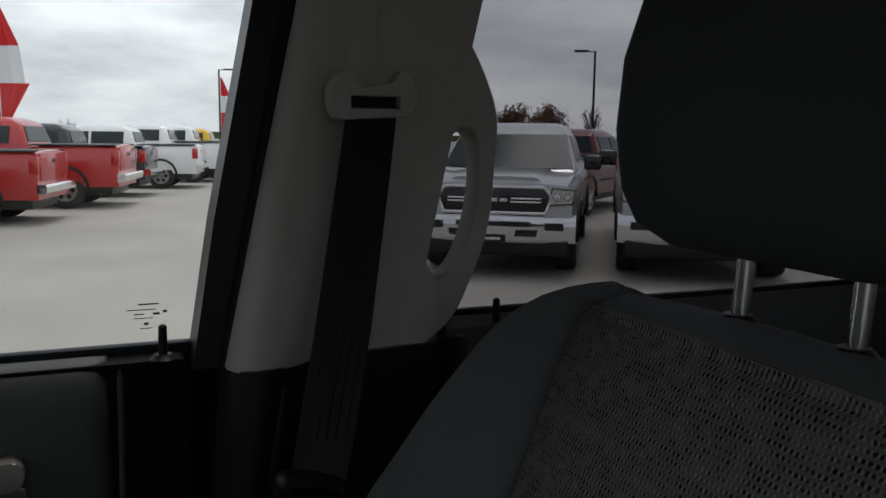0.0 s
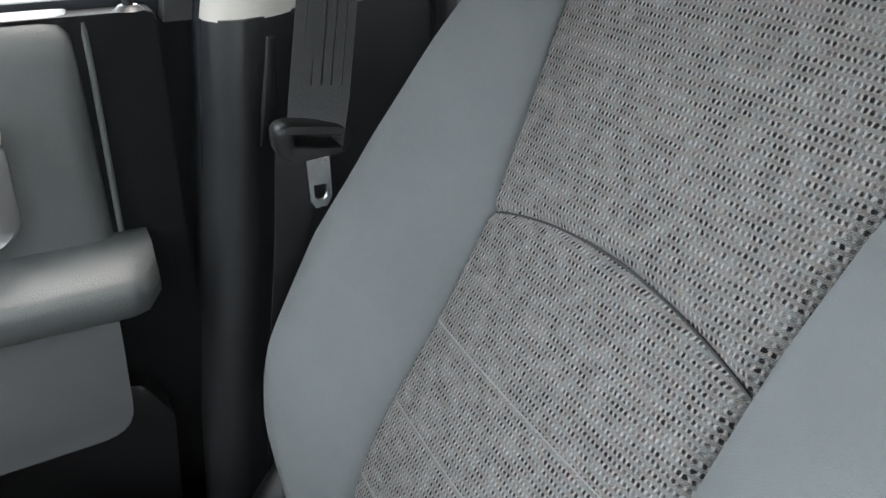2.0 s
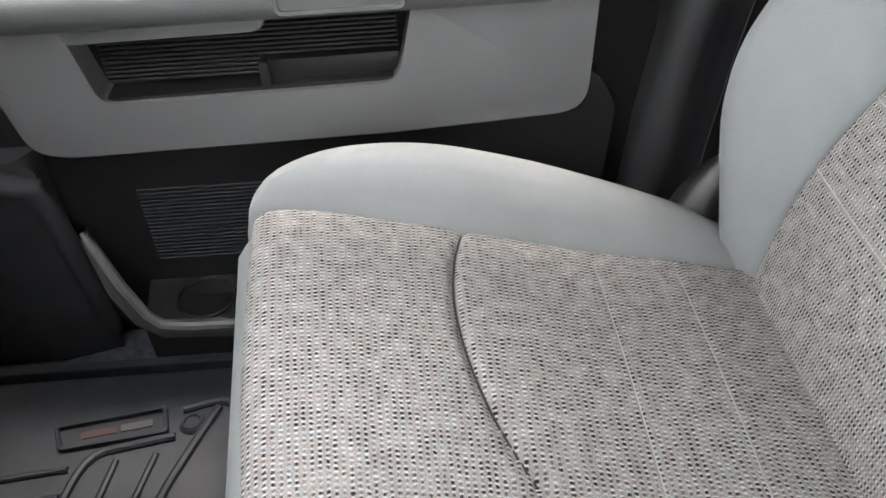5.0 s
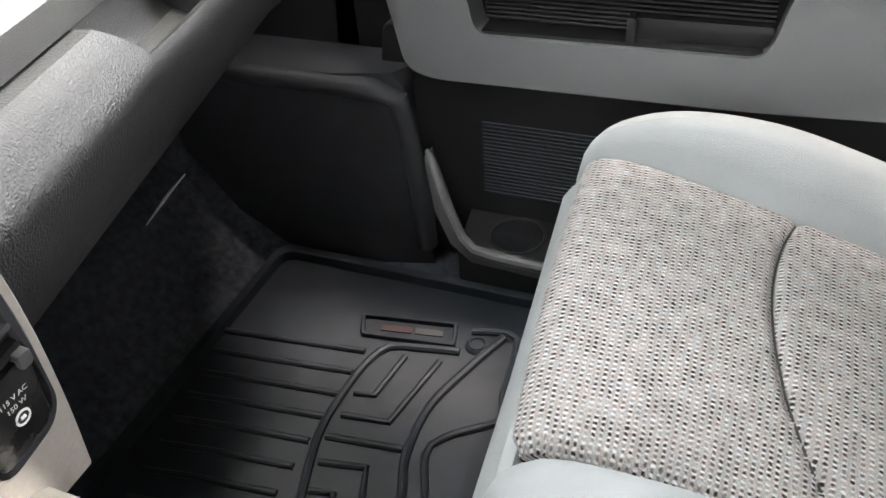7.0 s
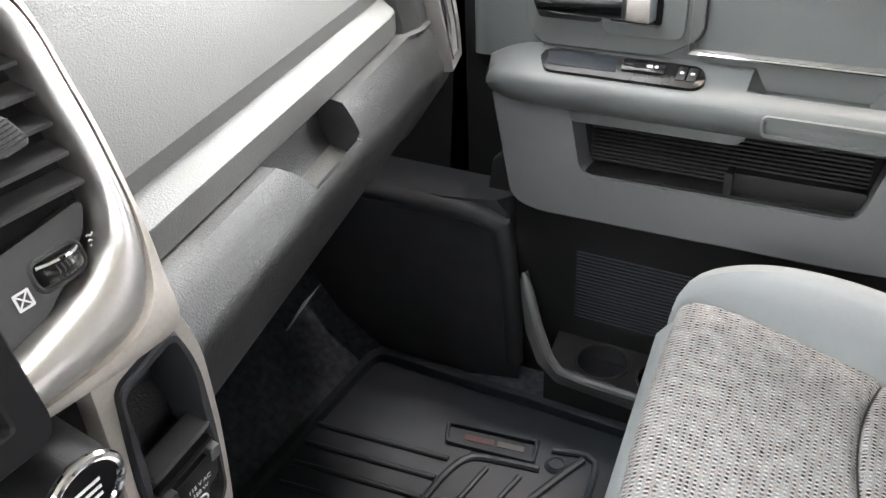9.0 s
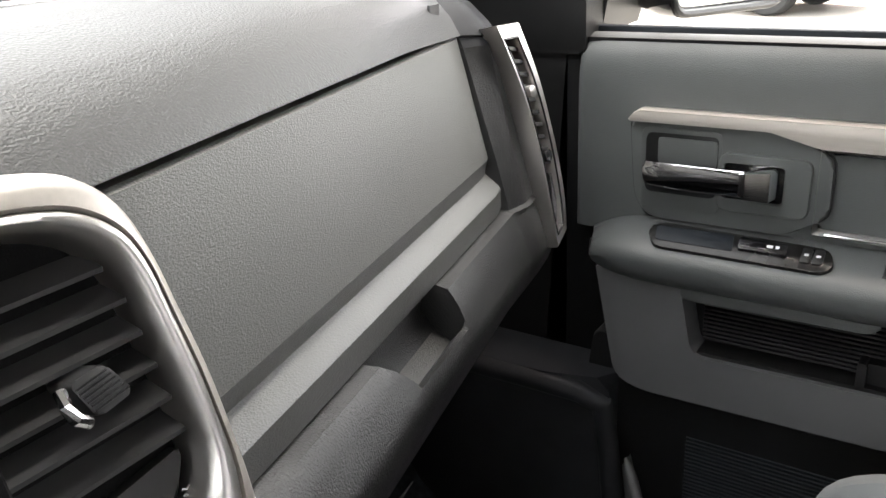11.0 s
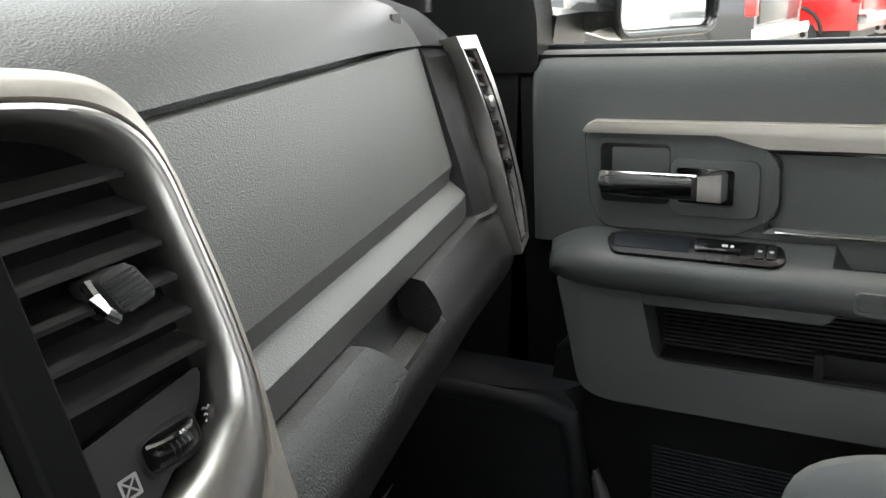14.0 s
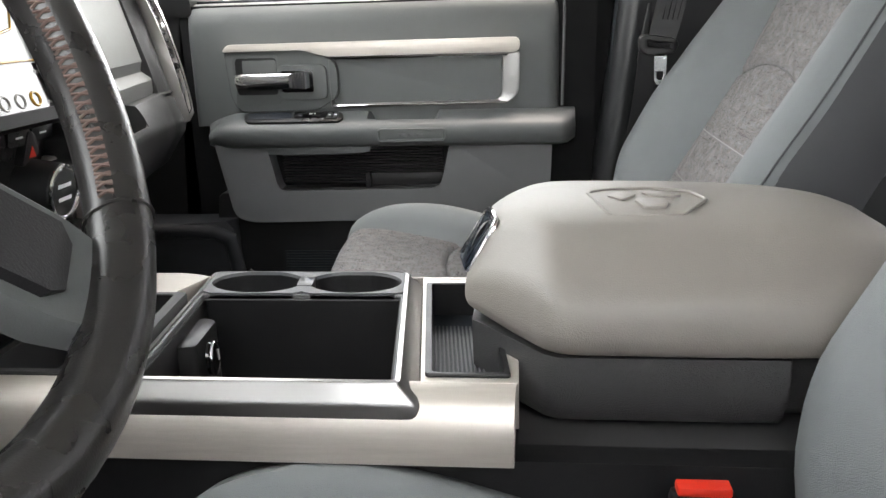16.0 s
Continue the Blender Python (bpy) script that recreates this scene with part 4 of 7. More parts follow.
def ribbon(path, w0, thick, bm=None):
    """A flat band: path of (x, y, z), its width along a given direction."""
    rings = []
    for (x, y, z), d in path:
        d = Vector(d).normalized() * (w0 / 2)
        n = Vector((0, 1, 0)) * (thick / 2)
        p = Vector((x, y, z))
        rings.append([p - d - n, p - d * 0.5 - n * 1.2, p - n, p + d * 0.5 - n * 1.2, p + d - n, p + d + n, p - d + n])
    return loft(rings, True, True, bm)


part("webbing", ribbon([((0.272, 0.862, 1.632), (1, 0.1, 0)), ((0.256, 0.846, 1.55), (1, 0, 0)), ((0.224, 0.812, 1.40), (1, -0.15, 0)), ((0.196, 0.784, 1.290), (1, -0.55, 0)), ((0.187, 0.777, 1.257), (1, -0.85, -0.05))], 0.056, 0.0016), WEB, belt)
part("lower_webbing", ribbon([((0.172, 0.779, 1.250), (1, -0.1, -0.2)), ((0.160, 0.788, 1.15), (1, 0.4, -0.1)), ((0.138, 0.80, 1.0), (0.8, 0.6, 0)), ((0.12, 0.80, 0.86), (0.7, 0.7, 0))], 0.044, 0.0016), WEB, belt)
for i in range(5):
    o = -0.018 + 0.009 * i
    part("web_rib", tube([(0.272 + o, 0.8605, 1.632), (0.256 + o, 0.8443, 1.55), (0.224 + o, 0.8106 - 0.15 * o, 1.40), (0.199 + o * 0.9, 0.7850 - 0.50 * o, 1.300)], 0.0009, 5), WEB, belt)
lo = fil([(0.222, 1.607), (0.318, 1.612), (0.331, 1.630), (0.322, 1.656), (0.304, 1.660), (0.296, 1.646), (0.247, 1.640), (0.238, 1.657), (0.220, 1.656), (0.209, 1.636), (0.212, 1.615)], 0.008, 4)
li = [Vector((min(max(p.x, 0.240), 0.301), 1.620 if p.y < 1.63 else 1.633)) for p in lo]
lo, li = ([Vector((0.27 + (p.x - 0.27) * k, p.y)) for p in ring] for ring, k in ((lo, 0.80), (li, 0.86)))
part("loop_ring", frame_slab(lo, li, -0.872, -0.848, XZ, -0.87), BEIGE, belt, "beige belt loop guide")
go = fil([(0.146, 1.270), (0.156, 1.2755), (0.212, 1.267), (0.220, 1.256), (0.213, 1.240), (0.160, 1.236), (0.147, 1.246)], [0.006, 0.006, 0.007, 0.007, 0.008, 0.008, 0.008], 4)
gs = [Vector((min(max(p.x, 0.163), 0.206), (1.2635 if p.y > 1.255 else 1.254) - 0.13 * (min(max(p.x, 0.163), 0.206) - 0.163))) for p in go]
gc = Vector((0.183, 1.256))
gi = [[(p.x + (gc.x - p.x) * k, -y, p.y + (gc.y - p.y) * k) for p in go] for k, y in ((0.10, -0.788), (0.0, -0.784), (0.0, -0.768), (0.04, -0.763), (0.10, -0.7605))]
gi += [[(p.x + (q.x - p.x) * 0.8, 0.7600, p.y + (q.y - p.y) * 0.8) for p, q in zip(go, gs)], [(q.x, 0.763, q.y) for q in gs], [(q.x, 0.788, q.y) for q in gs], gi[0]]
part("tongue_grip", loft(gi, True, False), BLACK, belt, "black plastic tongue grip", 50)
to = fil([(0.188, 1.252), (0.212, 1.252), (0.213, 1.208), (0.207, 1.198), (0.194, 1.198), (0.189, 1.206)], 0.003)
ti = fil([(0.195, 1.222), (0.206, 1.222), (0.206, 1.211), (0.203, 1.208), (0.197, 1.208), (0.195, 1.211)], 0.001)
part("steel_tongue", frame_slab(to, ti, -0.779, -0.7765, XZ), STEEL, belt, "steel latch tongue")
for ob in belt.children:
    if ob.name.split(".")[0] == "steel_tongue":
        ob.data.transform(Matrix.Translation((-0.012, 0.0, -0.016)))
boot = thing("belt_anchor", "black plastic belt anchor cover beside the seat", "belt anchor", (0.1, 0.78, 0.8))
part("anchor_cover", tube([(0.150, 0.775, 0.90), (0.132, 0.775, 0.872), (0.108, 0.772, 0.830), (0.088, 0.768, 0.788), (0.078, 0.765, 0.745)], [0.010, 0.024, 0.031, 0.033, 0.033], 14), BLACK, boot)

# ---- rear passenger door, seen past the post ----
rdoor = thing("rear_passenger_door", "dark grey rear passenger door with window", "car door", (0.9, 0.95, 0.6))
part("door_panel", loft([[(x, y, z) for y, z in ((1.0, 1.362), (0.96, 1.368), (0.94, 1.358), (0.93, 1.32), (0.925, 1.05), (0.92, 0.6), (1.0, 0.6))] for x in (0.39, 0.42, 1.2, 1.44)]), SLATE, rdoor)
part("door_edge", box(0.385, 0.415, 0.925, 1.0, 0.6, 1.352, 0.006), BLACK, rdoor)
part("window_pane", box(0.36, 1.45, 0.986, 0.99, 1.35, 1.88, 0), PRIVACY, rdoor, "dark tinted rear side window")
part("lock_pin", disc((0.46, 0.945, 1.362), (0, 0, 1), 0.0052, 0.03, 12, 0.0044, 0.002), BLACK, rdoor)
part("weather_strip", box(0.37, 1.45, 0.972, 0.986, 1.355, 1.374, 0.003), RUBBER, rdoor)
part("window_frame", box(1.42, 1.47, 0.93, 1.0, 1.35, 1.84, 0.01), BLACK, rdoor)

# ---- dashboard ----
dash = thing("dashboard", "black grained dashboard with glovebox and silver trim", "dashboard", (-0.9, 0.0, 0.95))
DROP = [(0.55, 0.0), (0.70, 0.012), (0.78, 0.03), (0.84, 0.05)]


def lean(y):
    """The dash face runs away towards the door."""
    return max(y, 0.05) - 0.45


def dash_ring(y):
    yo, zt = lean(y), -lerp(DROP, y)
    top, bot, le = -0.7525 - 0.245 * yo, -0.702 - 0.22 * yo, -0.679 - 0.235 * yo
    end = 0.022 * min(1, max(0, (y - 0.695) / 0.03)) - 0.05 * max(0, (y - 0.76) / 0.08) ** 2
    top, bot, le = top + end, bot + end * 0.5, le + end * 0.2
    rec = 0.03 if 0.142 < y < 0.693 else 0.0
    sag = 0.035 * max(0.0, y - 0.35)
    ring = [(-1.42, 1.395), (top - 0.33, 1.448 + zt), (top - 0.16, 1.464 + zt), (top - 0.085, 1.458 + zt), (top - 0.036, 1.440 + zt), (top - 0.012, 1.414 + zt * 0.8), (top, 1.391 + zt * 0.5),
            (top - 0.002 - rec, 1.3885 + zt * 0.5), (top + 0.003 - rec, 1.372), (bot - 0.016 - rec, 1.25), (bot - 0.004 - rec, 1.205)]
    # the lip's sloping upper face; beside it the finger pit, whose inner side is cut aslant
    face = ((bot - 0.002 - rec * 0.5, 1.194), (bot + 0.004, 1.1915), (le - 0.013, 1.1850), (le - 0.007, 1.1765), (le - 0.001, 1.1665 - sag * 0.5))
    scoop = ((bot - 0.026, 1.187), (le - 0.047, 1.166), (le - 0.036, 1.147), (le - 0.016, 1.142), (le - 0.004, 1.1585 - sag * 0.5))
    cut = lerp([(0.24, 0.0), (0.338, 0.036), (0.346, 0.036), (0.45, 0.0)], y)
    w = lerp([(0.342, 0.0), (0.346, 1.0), (0.4875, 1.0), (0.4915, 0.0)], y)
    ring = [(x, y, z) for x, z in ring]
    for k, (p, q) in enumerate(zip(face, scoop)):
        dy = cut * k / 4
        ring.append((p[0] + (q[0] - p[0]) * w - 0.235 * dy, y + dy, p[1] + (q[1] - p[1]) * w))
    for x, z, k in ((le + 0.0025, 1.1615 - sag, 1.0), (le + 0.0055, 1.1555 - sag, 0.9), (le + 0.0068, 1.149 - sag, 0.8), (le + 0.0060, 1.142 - sag, 0.7), (le + 0.001, 1.122 - sag, 0.4),
                    (le - 0.012, 1.090, 0), (le - 0.040, 1.050, 0), (le - 0.085, 1.024, 0), (le - 0.3, 0.99, 0), (-1.25, 0.97, 0)):
        ring.append((x - 0.235 * cut * k, y + cut * k, z))
    return ring


ys = [-0.85, -0.5, -0.2, 0.0, 0.1, 0.138, 0.144, 0.18, 0.22, 0.24, 0.28, 0.31, 0.33, 0.338, 0.342, 0.344, 0.346, 0.35, 0.37, 0.39, 0.42, 0.45, 0.47, 0.484, 0.4875, 0.4895, 0.4915, 0.495, 0.53, 0.57, 0.61, 0.65, 0.690, 0.695, 0.71, 0.725, 0.74, 0.77, 0.80, 0.82, 0.835]
dr = [dash_ring(y) for y in ys]
cap = ys.index(0.695)
part("dash_pad", loft([r[:9] + [(-1.42, r[8][1], 1.372)] for r in dr[:cap + 1]]), DASH, dash, "dark grey grained dash top pad", 40)
part("dash_end", loft([r[:9] + [(-1.42, r[8][1], 1.372)] for r in dr[cap:]]), MATTE, dash, "black grained dash end", 40)
part("dash_body", loft([r[8:] + [(-1.25, r[8][1], 1.370)] for r in dr]), DASHLOW, dash, "black grained lower dash", 28)


def strip(pts, y0, y1, n=24, edge=0.003):
    rings = []
    for i in range(n + 1):
        y = y0 + (y1 - y0) * i / n
        k = edge if i in (0, n) else 0.0
        rings.append([(x + s * lean(y) - k, y, z) for x, z, s in pts])
    return loft(rings)


part("glovebox_lid", strip([(-0.776, 1.382, -0.245), (-0.757, 1.3855, -0.245), (-0.7525, 1.383, -0.245), (-0.740, 1.33, -0.237), (-0.7250, 1.264, -0.227), (-0.7228, 1.2545, -0.225), (-0.7275, 1.2415, -0.222), (-0.7285, 1.2355, -0.22), (-0.7115, 1.2240, -0.22),
                                  (-0.7090, 1.2205, -0.22), (-0.7090, 1.200, -0.22), (-0.7105, 1.195, -0.22), (-0.73, 1.194, -0.22)], 0.1445, 0.690), LID, dash, "grey grained glovebox lid", 30)
part("airbag_icon", box(-0.8225, -0.8195, 0.650, 0.667, 1.410, 1.421, 0), SLATE_LOW, dash)
# end vent
VN = Matrix(((0, -0.2055, 0.9787, -0.738), (1, 0, 0, 0), (0, 0.9787, 0.2055, 1.13), (0, 0, 0, 1)))
vo = [Vector(p) for p in ((0.757, 0.0), (0.785, 0.012), (0.796, 0.05), (0.7995, 0.10), (0.797, 0.15), (0.788, 0.205), (0.767, 0.2645), (0.719, 0.2665), (0.738, 0.219), (0.7505, 0.17), (0.757, 0.112), (0.757, 0.0535))]
vi = [Vector(p) for p in ((0.762, 0.014), (0.779, 0.022), (0.786, 0.052), (0.7885, 0.10), (0.786, 0.148), (0.777, 0.200), (0.759, 0.249), (0.7285, 0.250), (0.744, 0.214), (0.7555, 0.168), (0.7615, 0.112), (0.7615, 0.055))]


def rounder(ring):
    """The same outline with more points, bent smoothly but for its four corners."""
    out = []
    for a, b in ((0, 1), (1, 6), (6, 7), (7, 12)):
        run = [ring[k % 12] for k in range(a, b + 1)]
        out += [q for _, q in resample(run, 3 if b - a == 1 else 16)][:-1]
    return out


vo, vi = rounder(vo), rounder(vi)
end_vent = part("end_vent", frame_slab(vo, vi, -0.02, 0.012, VN, -0.012), SATIN, dash, "satin silver end vent frame")
part("vent_edging", tube([VN @ Vector((p.x, p.y, 0.0118)) for p in vi], 0.0012, 6, True), BLACK_SMOOTH, end_vent, "black inner edging")
part("vent_well", slab(vi, -0.03, -0.008, VN, 0), DULL, end_vent)
part("vent_blank", slab([(0.7625, 0.018), (0.778, 0.026), (0.785, 0.055), (0.787, 0.085), (0.7620, 0.092)], -0.012, 0.006, VN, 0.002), BLACK_GLOSS, end_vent, "gloss black blank below the slats")
for i in range(10):
    v = 0.098 + i * 0.0152
    a = lerp([(0.08, 0.7615), (0.112, 0.7615), (0.168, 0.7555), (0.214, 0.744), (0.25, 0.7285)], v)
    b = lerp([(0.08, 0.7885), (0.10, 0.7885), (0.148, 0.786), (0.20, 0.777), (0.249, 0.759)], v)
    part("vent_slat", slab([(a, v + 0.004), (b, v - 0.002), (b, v + 0.003), (a, v + 0.009)], -0.012, 0.007, VN, 0.0008, 1), VENTBLACK, end_vent)
for v in (0.186, 0.108):
    u = lerp([(0.08, 0.776), (0.18, 0.768), (0.26, 0.744)], v)
    part("vent_tab", slab(rect(u - 0.007, u + 0.007, v - 0.006, v + 0.007, 0.003), -0.004, 0.014, VN, 0.002), SATIN if v > 0.12 else BLACK_GLOSS, end_vent)
grille = part("demist_grille", slab(fil([(-1.02, 0.74), (-0.88, 0.72), (-0.84, 0.77), (-0.86, 0.81), (-1.0, 0.82)], 0.015), 1.418, 1.441, XY, 0.003), BLACK, dash, "black demister grille")
for i in range(9):
    part("grille_slat", box(-1.0 + i * 0.017, -0.994 + i * 0.017, 0.735, 0.805, 1.438, 1.4425, 0.0008, 1), BLACK, grille)

# ---- centre stack ----
SL = Matrix(((0, 0.1208, 0.9927, -0.572), (1, 0, 0, 0), (0, 0.9927, -0.1208, 1.23), (0, 0, 0, 1)))
stack = thing("centre_stack", "centre dash stack with screen, knobs and air vent", "car controls", (-0.6, -0.05, 1.0))
part("upper_body", slab(fil([(-0.26, -0.01), (0.124, -0.01), (0.128, 0.10), (0.120, 0.165), (0.095, 0.192), (-0.26, 0.20)], 0.02), -0.22, -0.006, ST, 0.004), BLACK, stack)
part("stack_flank", slab([(0.08, -0.228), (0.148, -0.228), (0.146, -0.10), (0.130, -0.005), (0.07, -0.005)], -0.25, -0.034, SL, 0.002), BLACK, stack)
part("lower_body", slab([(-0.26, -0.225), (0.079, -0.225), (0.072, 0.0), (-0.26, 0.0)], -0.25, -0.004, SL, 0.002), BLACK_SMOOTH, stack)
SV = ST @ Matrix.Translation((-0.009, 0, 0))
outline = [((0.020, 0.205), (0.020, 0.190), (0.020, 0.183)), ((0.060, 0.203), (0.060, 0.188), (0.060, 0.180)), ((0.095, 0.198), (0.088, 0.184), (0.082, 0.1755)), ((0.113, 0.190), (0.105, 0.1775), (0.097, 0.169)),
           ((0.124, 0.174), (0.117, 0.166), (0.107, 0.159)), ((0.129, 0.152), (0.1225, 0.150), (0.1115, 0.145)), ((0.1315, 0.128), (0.1245, 0.128), (0.1135, 0.124)), ((0.134, 0.100), (0.1265, 0.103), (0.115, 0.100)),
           ((0.1345, 0.074), (0.127, 0.078), (0.1155, 0.080)), ((0.134, 0.046), (0.1265, 0.056), (0.114, 0.066)), ((0.132, 0.018), (0.122, 0.034), (0.1085, 0.052)), ((0.129, -0.010), (0.112, 0.014), (0.095, 0.040)),
           ((0.100, -0.012), (0.092, 0.003), (0.078, 0.0335)), ((0.05, -0.008), (0.05, 0.001), (0.05, 0.026)), ((0.020, -0.004), (0.020, 0.004), (0.020, 0.020))]


def along(k):
    """One of the bezel's three outlines, bent smoothly through its points."""
    pts = [Vector(p[k]) + Vector((0.009, 0)) for p in outline]
    out = []
    for i in range(len(pts) - 1):
        p0, p1, p2, p3 = pts[max(i - 1, 0)], pts[i], pts[i + 1], pts[min(i + 2, len(pts) - 1)]
        for t in (0, 0.25, 0.5, 0.75):
            out.append(0.5 * ((2 * p1) + (p2 - p0) * t + (2 * p0 - 5 * p1 + 4 * p2 - p3) * t * t + (3 * p1 - p0 - 3 * p2 + p3) * t ** 3))
    return out + [pts[-1]]


bo, bs, bi = along(0), along(1), along(2)
bm = bmesh.new()
loft([[(*p, -0.02) for p in bo], [(*p, 0.006) for p in bo], [(*p.lerp(q, 0.15), 0.0125) for p, q in zip(bo, bs)], [(*p.lerp(q, 0.5), 0.016) for p, q in zip(bo, bs)], [(*p.lerp(q, 0.9), 0.0172) for p, q in zip(bo, bs)], [(*q, 0.013) for q in bs]], True, False, bm)
bmesh.ops.transform(bm, matrix=SV, verts=bm.verts)
bezel = part("vent_bezel", bm, CHAMPAGNE, stack, "satin champagne vent bezel", 50)
bm = bmesh.new()
loft([[(*q, 0.012) for q in bs], [(*p.lerp(q, 0.06), 0.0168) for p, q in zip(bs, bi)], [(*p.lerp(q, 0.2), 0.0195) for p, q in zip(bs, bi)], [(*p.lerp(q, 0.45), 0.0205) for p, q in zip(bs, bi)], [(*p.lerp(q, 0.7), 0.0185) for p, q in zip(bs, bi)], [(*p.lerp(q, 0.9), 0.0135) for p, q in zip(bs, bi)], [(*q, 0.006) for q in bi], [(*q, -0.02) for q in bi]], True, False, bm)
bmesh.ops.transform(bm, matrix=SV, verts=bm.verts)
part("bezel_ring", bm, SATIN, bezel, "satin silver inner ring", 60)
part("bezel_top", slab(fil([(-0.24, 0.192), (0.030, 0.190), (0.030, 0.206), (-0.24, 0.216)], 0.003), -0.03, 0.020, SV, 0.009, 4), SATIN, stack)
part("vent_well", slab(bi, -0.03, -0.004, SV, 0), DULL, bezel)
for i in range(6):
    v = 0.083 + i * 0.0150
    b = lerp([(0.07, 0.1245), (0.12, 0.1225), (0.145, 0.1205), (0.159, 0.116), (0.169, 0.106)], v)
    bmv = bmesh.new()
    loft([[(u, v + 0.009, -0.016), (u, v + 0.0105, -0.014), (u, v - 0.0025, 0.0095), (u, v - 0.0045, 0.009)] for u in (0.0, 0.04, 0.08, b)], True, True, bmv)
    bmesh.ops.transform(bmv, matrix=SV, verts=bmv.verts)
    part("vent_slat", bmv, VENTBLACK, bezel)
part("vent_tab", slab(fil([(0.0816, 0.1213), (0.0968, 0.123), (0.1045, 0.1074), (0.0871, 0.1048)], 0.003), 0.0, 0.019, SV, 0.002), VENTBLACK, bezel, "ribbed black vent tab")
for k in range(6):
    f = (k + 0.7) / 6.4
    a, b = Vector((0.0825, 0.1195)).lerp(Vector((0.0880, 0.1065)), f), Vector((0.0960, 0.1215)).lerp(Vector((0.1030, 0.1085)), f)
    part("tab_rib", tube([SV @ Vector((*a, 0.019)), SV @ Vector((*b, 0.019))], 0.0007, 5), BLACK, bezel)
part("tab_tip", tube([SV @ Vector(p) for p in ((0.0785, 0.1200, 0.017), (0.0770, 0.1150, 0.0205), (0.0785, 0.1090, 0.021), (0.0835, 0.1050, 0.0185))], 0.0026, 8), CHROME, bezel)
part("wheel_panel", slab(fil([(0.02, 0.018), (0.080, 0.031), (0.104, 0.047), (0.117, 0.060), (0.123, 0.072), (0.02, 0.060)], 0.004), -0.02, 0.003, SV, 0.002), VENTBLACK, bezel)
part("wheel_rim", frame_slab(rect(0.080, 0.1115, 0.0395, 0.0585, 0.008), rect(0.083, 0.1085, 0.0425, 0.0555, 0.006), 0.0, 0.0042, SV), VENTBLACK, bezel)
tw = bmesh.new()
loft([[SV @ Vector((u, 0.049 + 0.0066 * math.cos(q), 0.0135 * math.sin(q) * w - 0.001)) for q in (math.pi * k / 8 for k in range(9))] for u, w in ((0.083, 0.25), (0.085, 0.6), (0.089, 0.85), (0.0958, 1.0), (0.1026, 0.85), (0.1066, 0.6), (0.1086, 0.25))], True, True, tw)
tw = part("thumb_wheel", tw, BLACK_SMOOTH, bezel, "ribbed thumb wheel")
part("wheel_edge", tube([SV @ Vector((u, 0.0535, z)) for u, z in ((0.0845, 0.0045), (0.089, 0.0085), (0.0958, 0.0100), (0.1026, 0.0085), (0.107, 0.0045))], 0.0013, 6), CHROME, bezel)
for k in range(9):
    u = 0.0865 + k * 0.0023
    h = 0.0122 * (1 - ((u - 0.0958) / 0.0155) ** 2)
    part("wheel_rib", tube([SV @ Vector((u, 0.0445, h * 0.75)), SV @ Vector((u, 0.049, h)), SV @ Vector((u, 0.052, h * 0.9))], 0.0005, 4), VENTBLACK, bezel)
for k in range(3):
    part("icon", tube([SV @ Vector((0.1150 + 0.0008 * q, 0.0492 + 0.0026 * k + 0.0006 * math.sin(q * 1.6), 0.0034)) for q in range(6)], 0.0005, 4), PRINT, bezel)
part("icon", frame_slab(rect(0.0690, 0.0775, 0.0395, 0.048, 0.0005), rect(0.0700, 0.0765, 0.0405, 0.047, 0.0005), 0.002, 0.0036, SV), PRINT, bezel)
for a, b in (((0.0702, 0.0407), (0.0763, 0.0468)), ((0.0702, 0.0468), (0.0763, 0.0407))):
    part("icon", tube([SV @ Vector((*a, 0.0032)), SV @ Vector((*b, 0.0032))], 0.0005, 4), PRINT, bezel)
# screen
sc_o = rect(-0.235, 0.036, -0.006, 0.186, 0.012)
sc_i = rect(-0.222, 0.020, 0.008, 0.172, 0.004)
surround = part("screen_surround", frame_slab(sc_o, sc_i, -0.02, 0.034, ST, 0.018), mat("matte_black_bezel", (0.006, 0.006, 0.0065), 0.55, var=0.1, vs=15, bump=0.1, bs=700, spec=0.12), stack, "black screen surround")
display = part("display", slab(rect(-0.226, 0.024, -0.002, 0.176, 0.002), -0.01, 0.020, ST, 0), BLACK_GLOSS, surround, "glossy touch screen showing a map")
part("map_view", slab(rect(-0.222, 0.019, 0.056, 0.171, 0.001), 0.015, 0.0206, ST, 0), SCREEN, display)
for pts in (((-0.12, 0.059), (0.016, 0.059)), ((-0.08, 0.078), (-0.012, 0.092), (0.0, 0.112), (0.008, 0.135)), ((0.0, 0.112), (0.016, 0.10))):
    part("map_road", tube([ST @ Vector((*p, 0.0208)) for p in pts], 0.0014, 6), AMBER, display)
part("round_icon", tube([ST @ Vector((-0.020 + 0.007 * math.cos(a), 0.020 + 0.007 * math.sin(a), 0.0205)) for a in (2 * math.pi * k / 20 for k in range(20))], 0.0014, 6, True), AMBER, display)
for u in (-0.046, -0.072):
    part("round_icon", tube([ST @ Vector((u + 0.007 * math.cos(a), 0.020 + 0.007 * math.sin(a), 0.0205)) for a in (2 * math.pi * k / 20 for k in range(20))], 0.001, 6, True), SCREEN_TEXT, display)


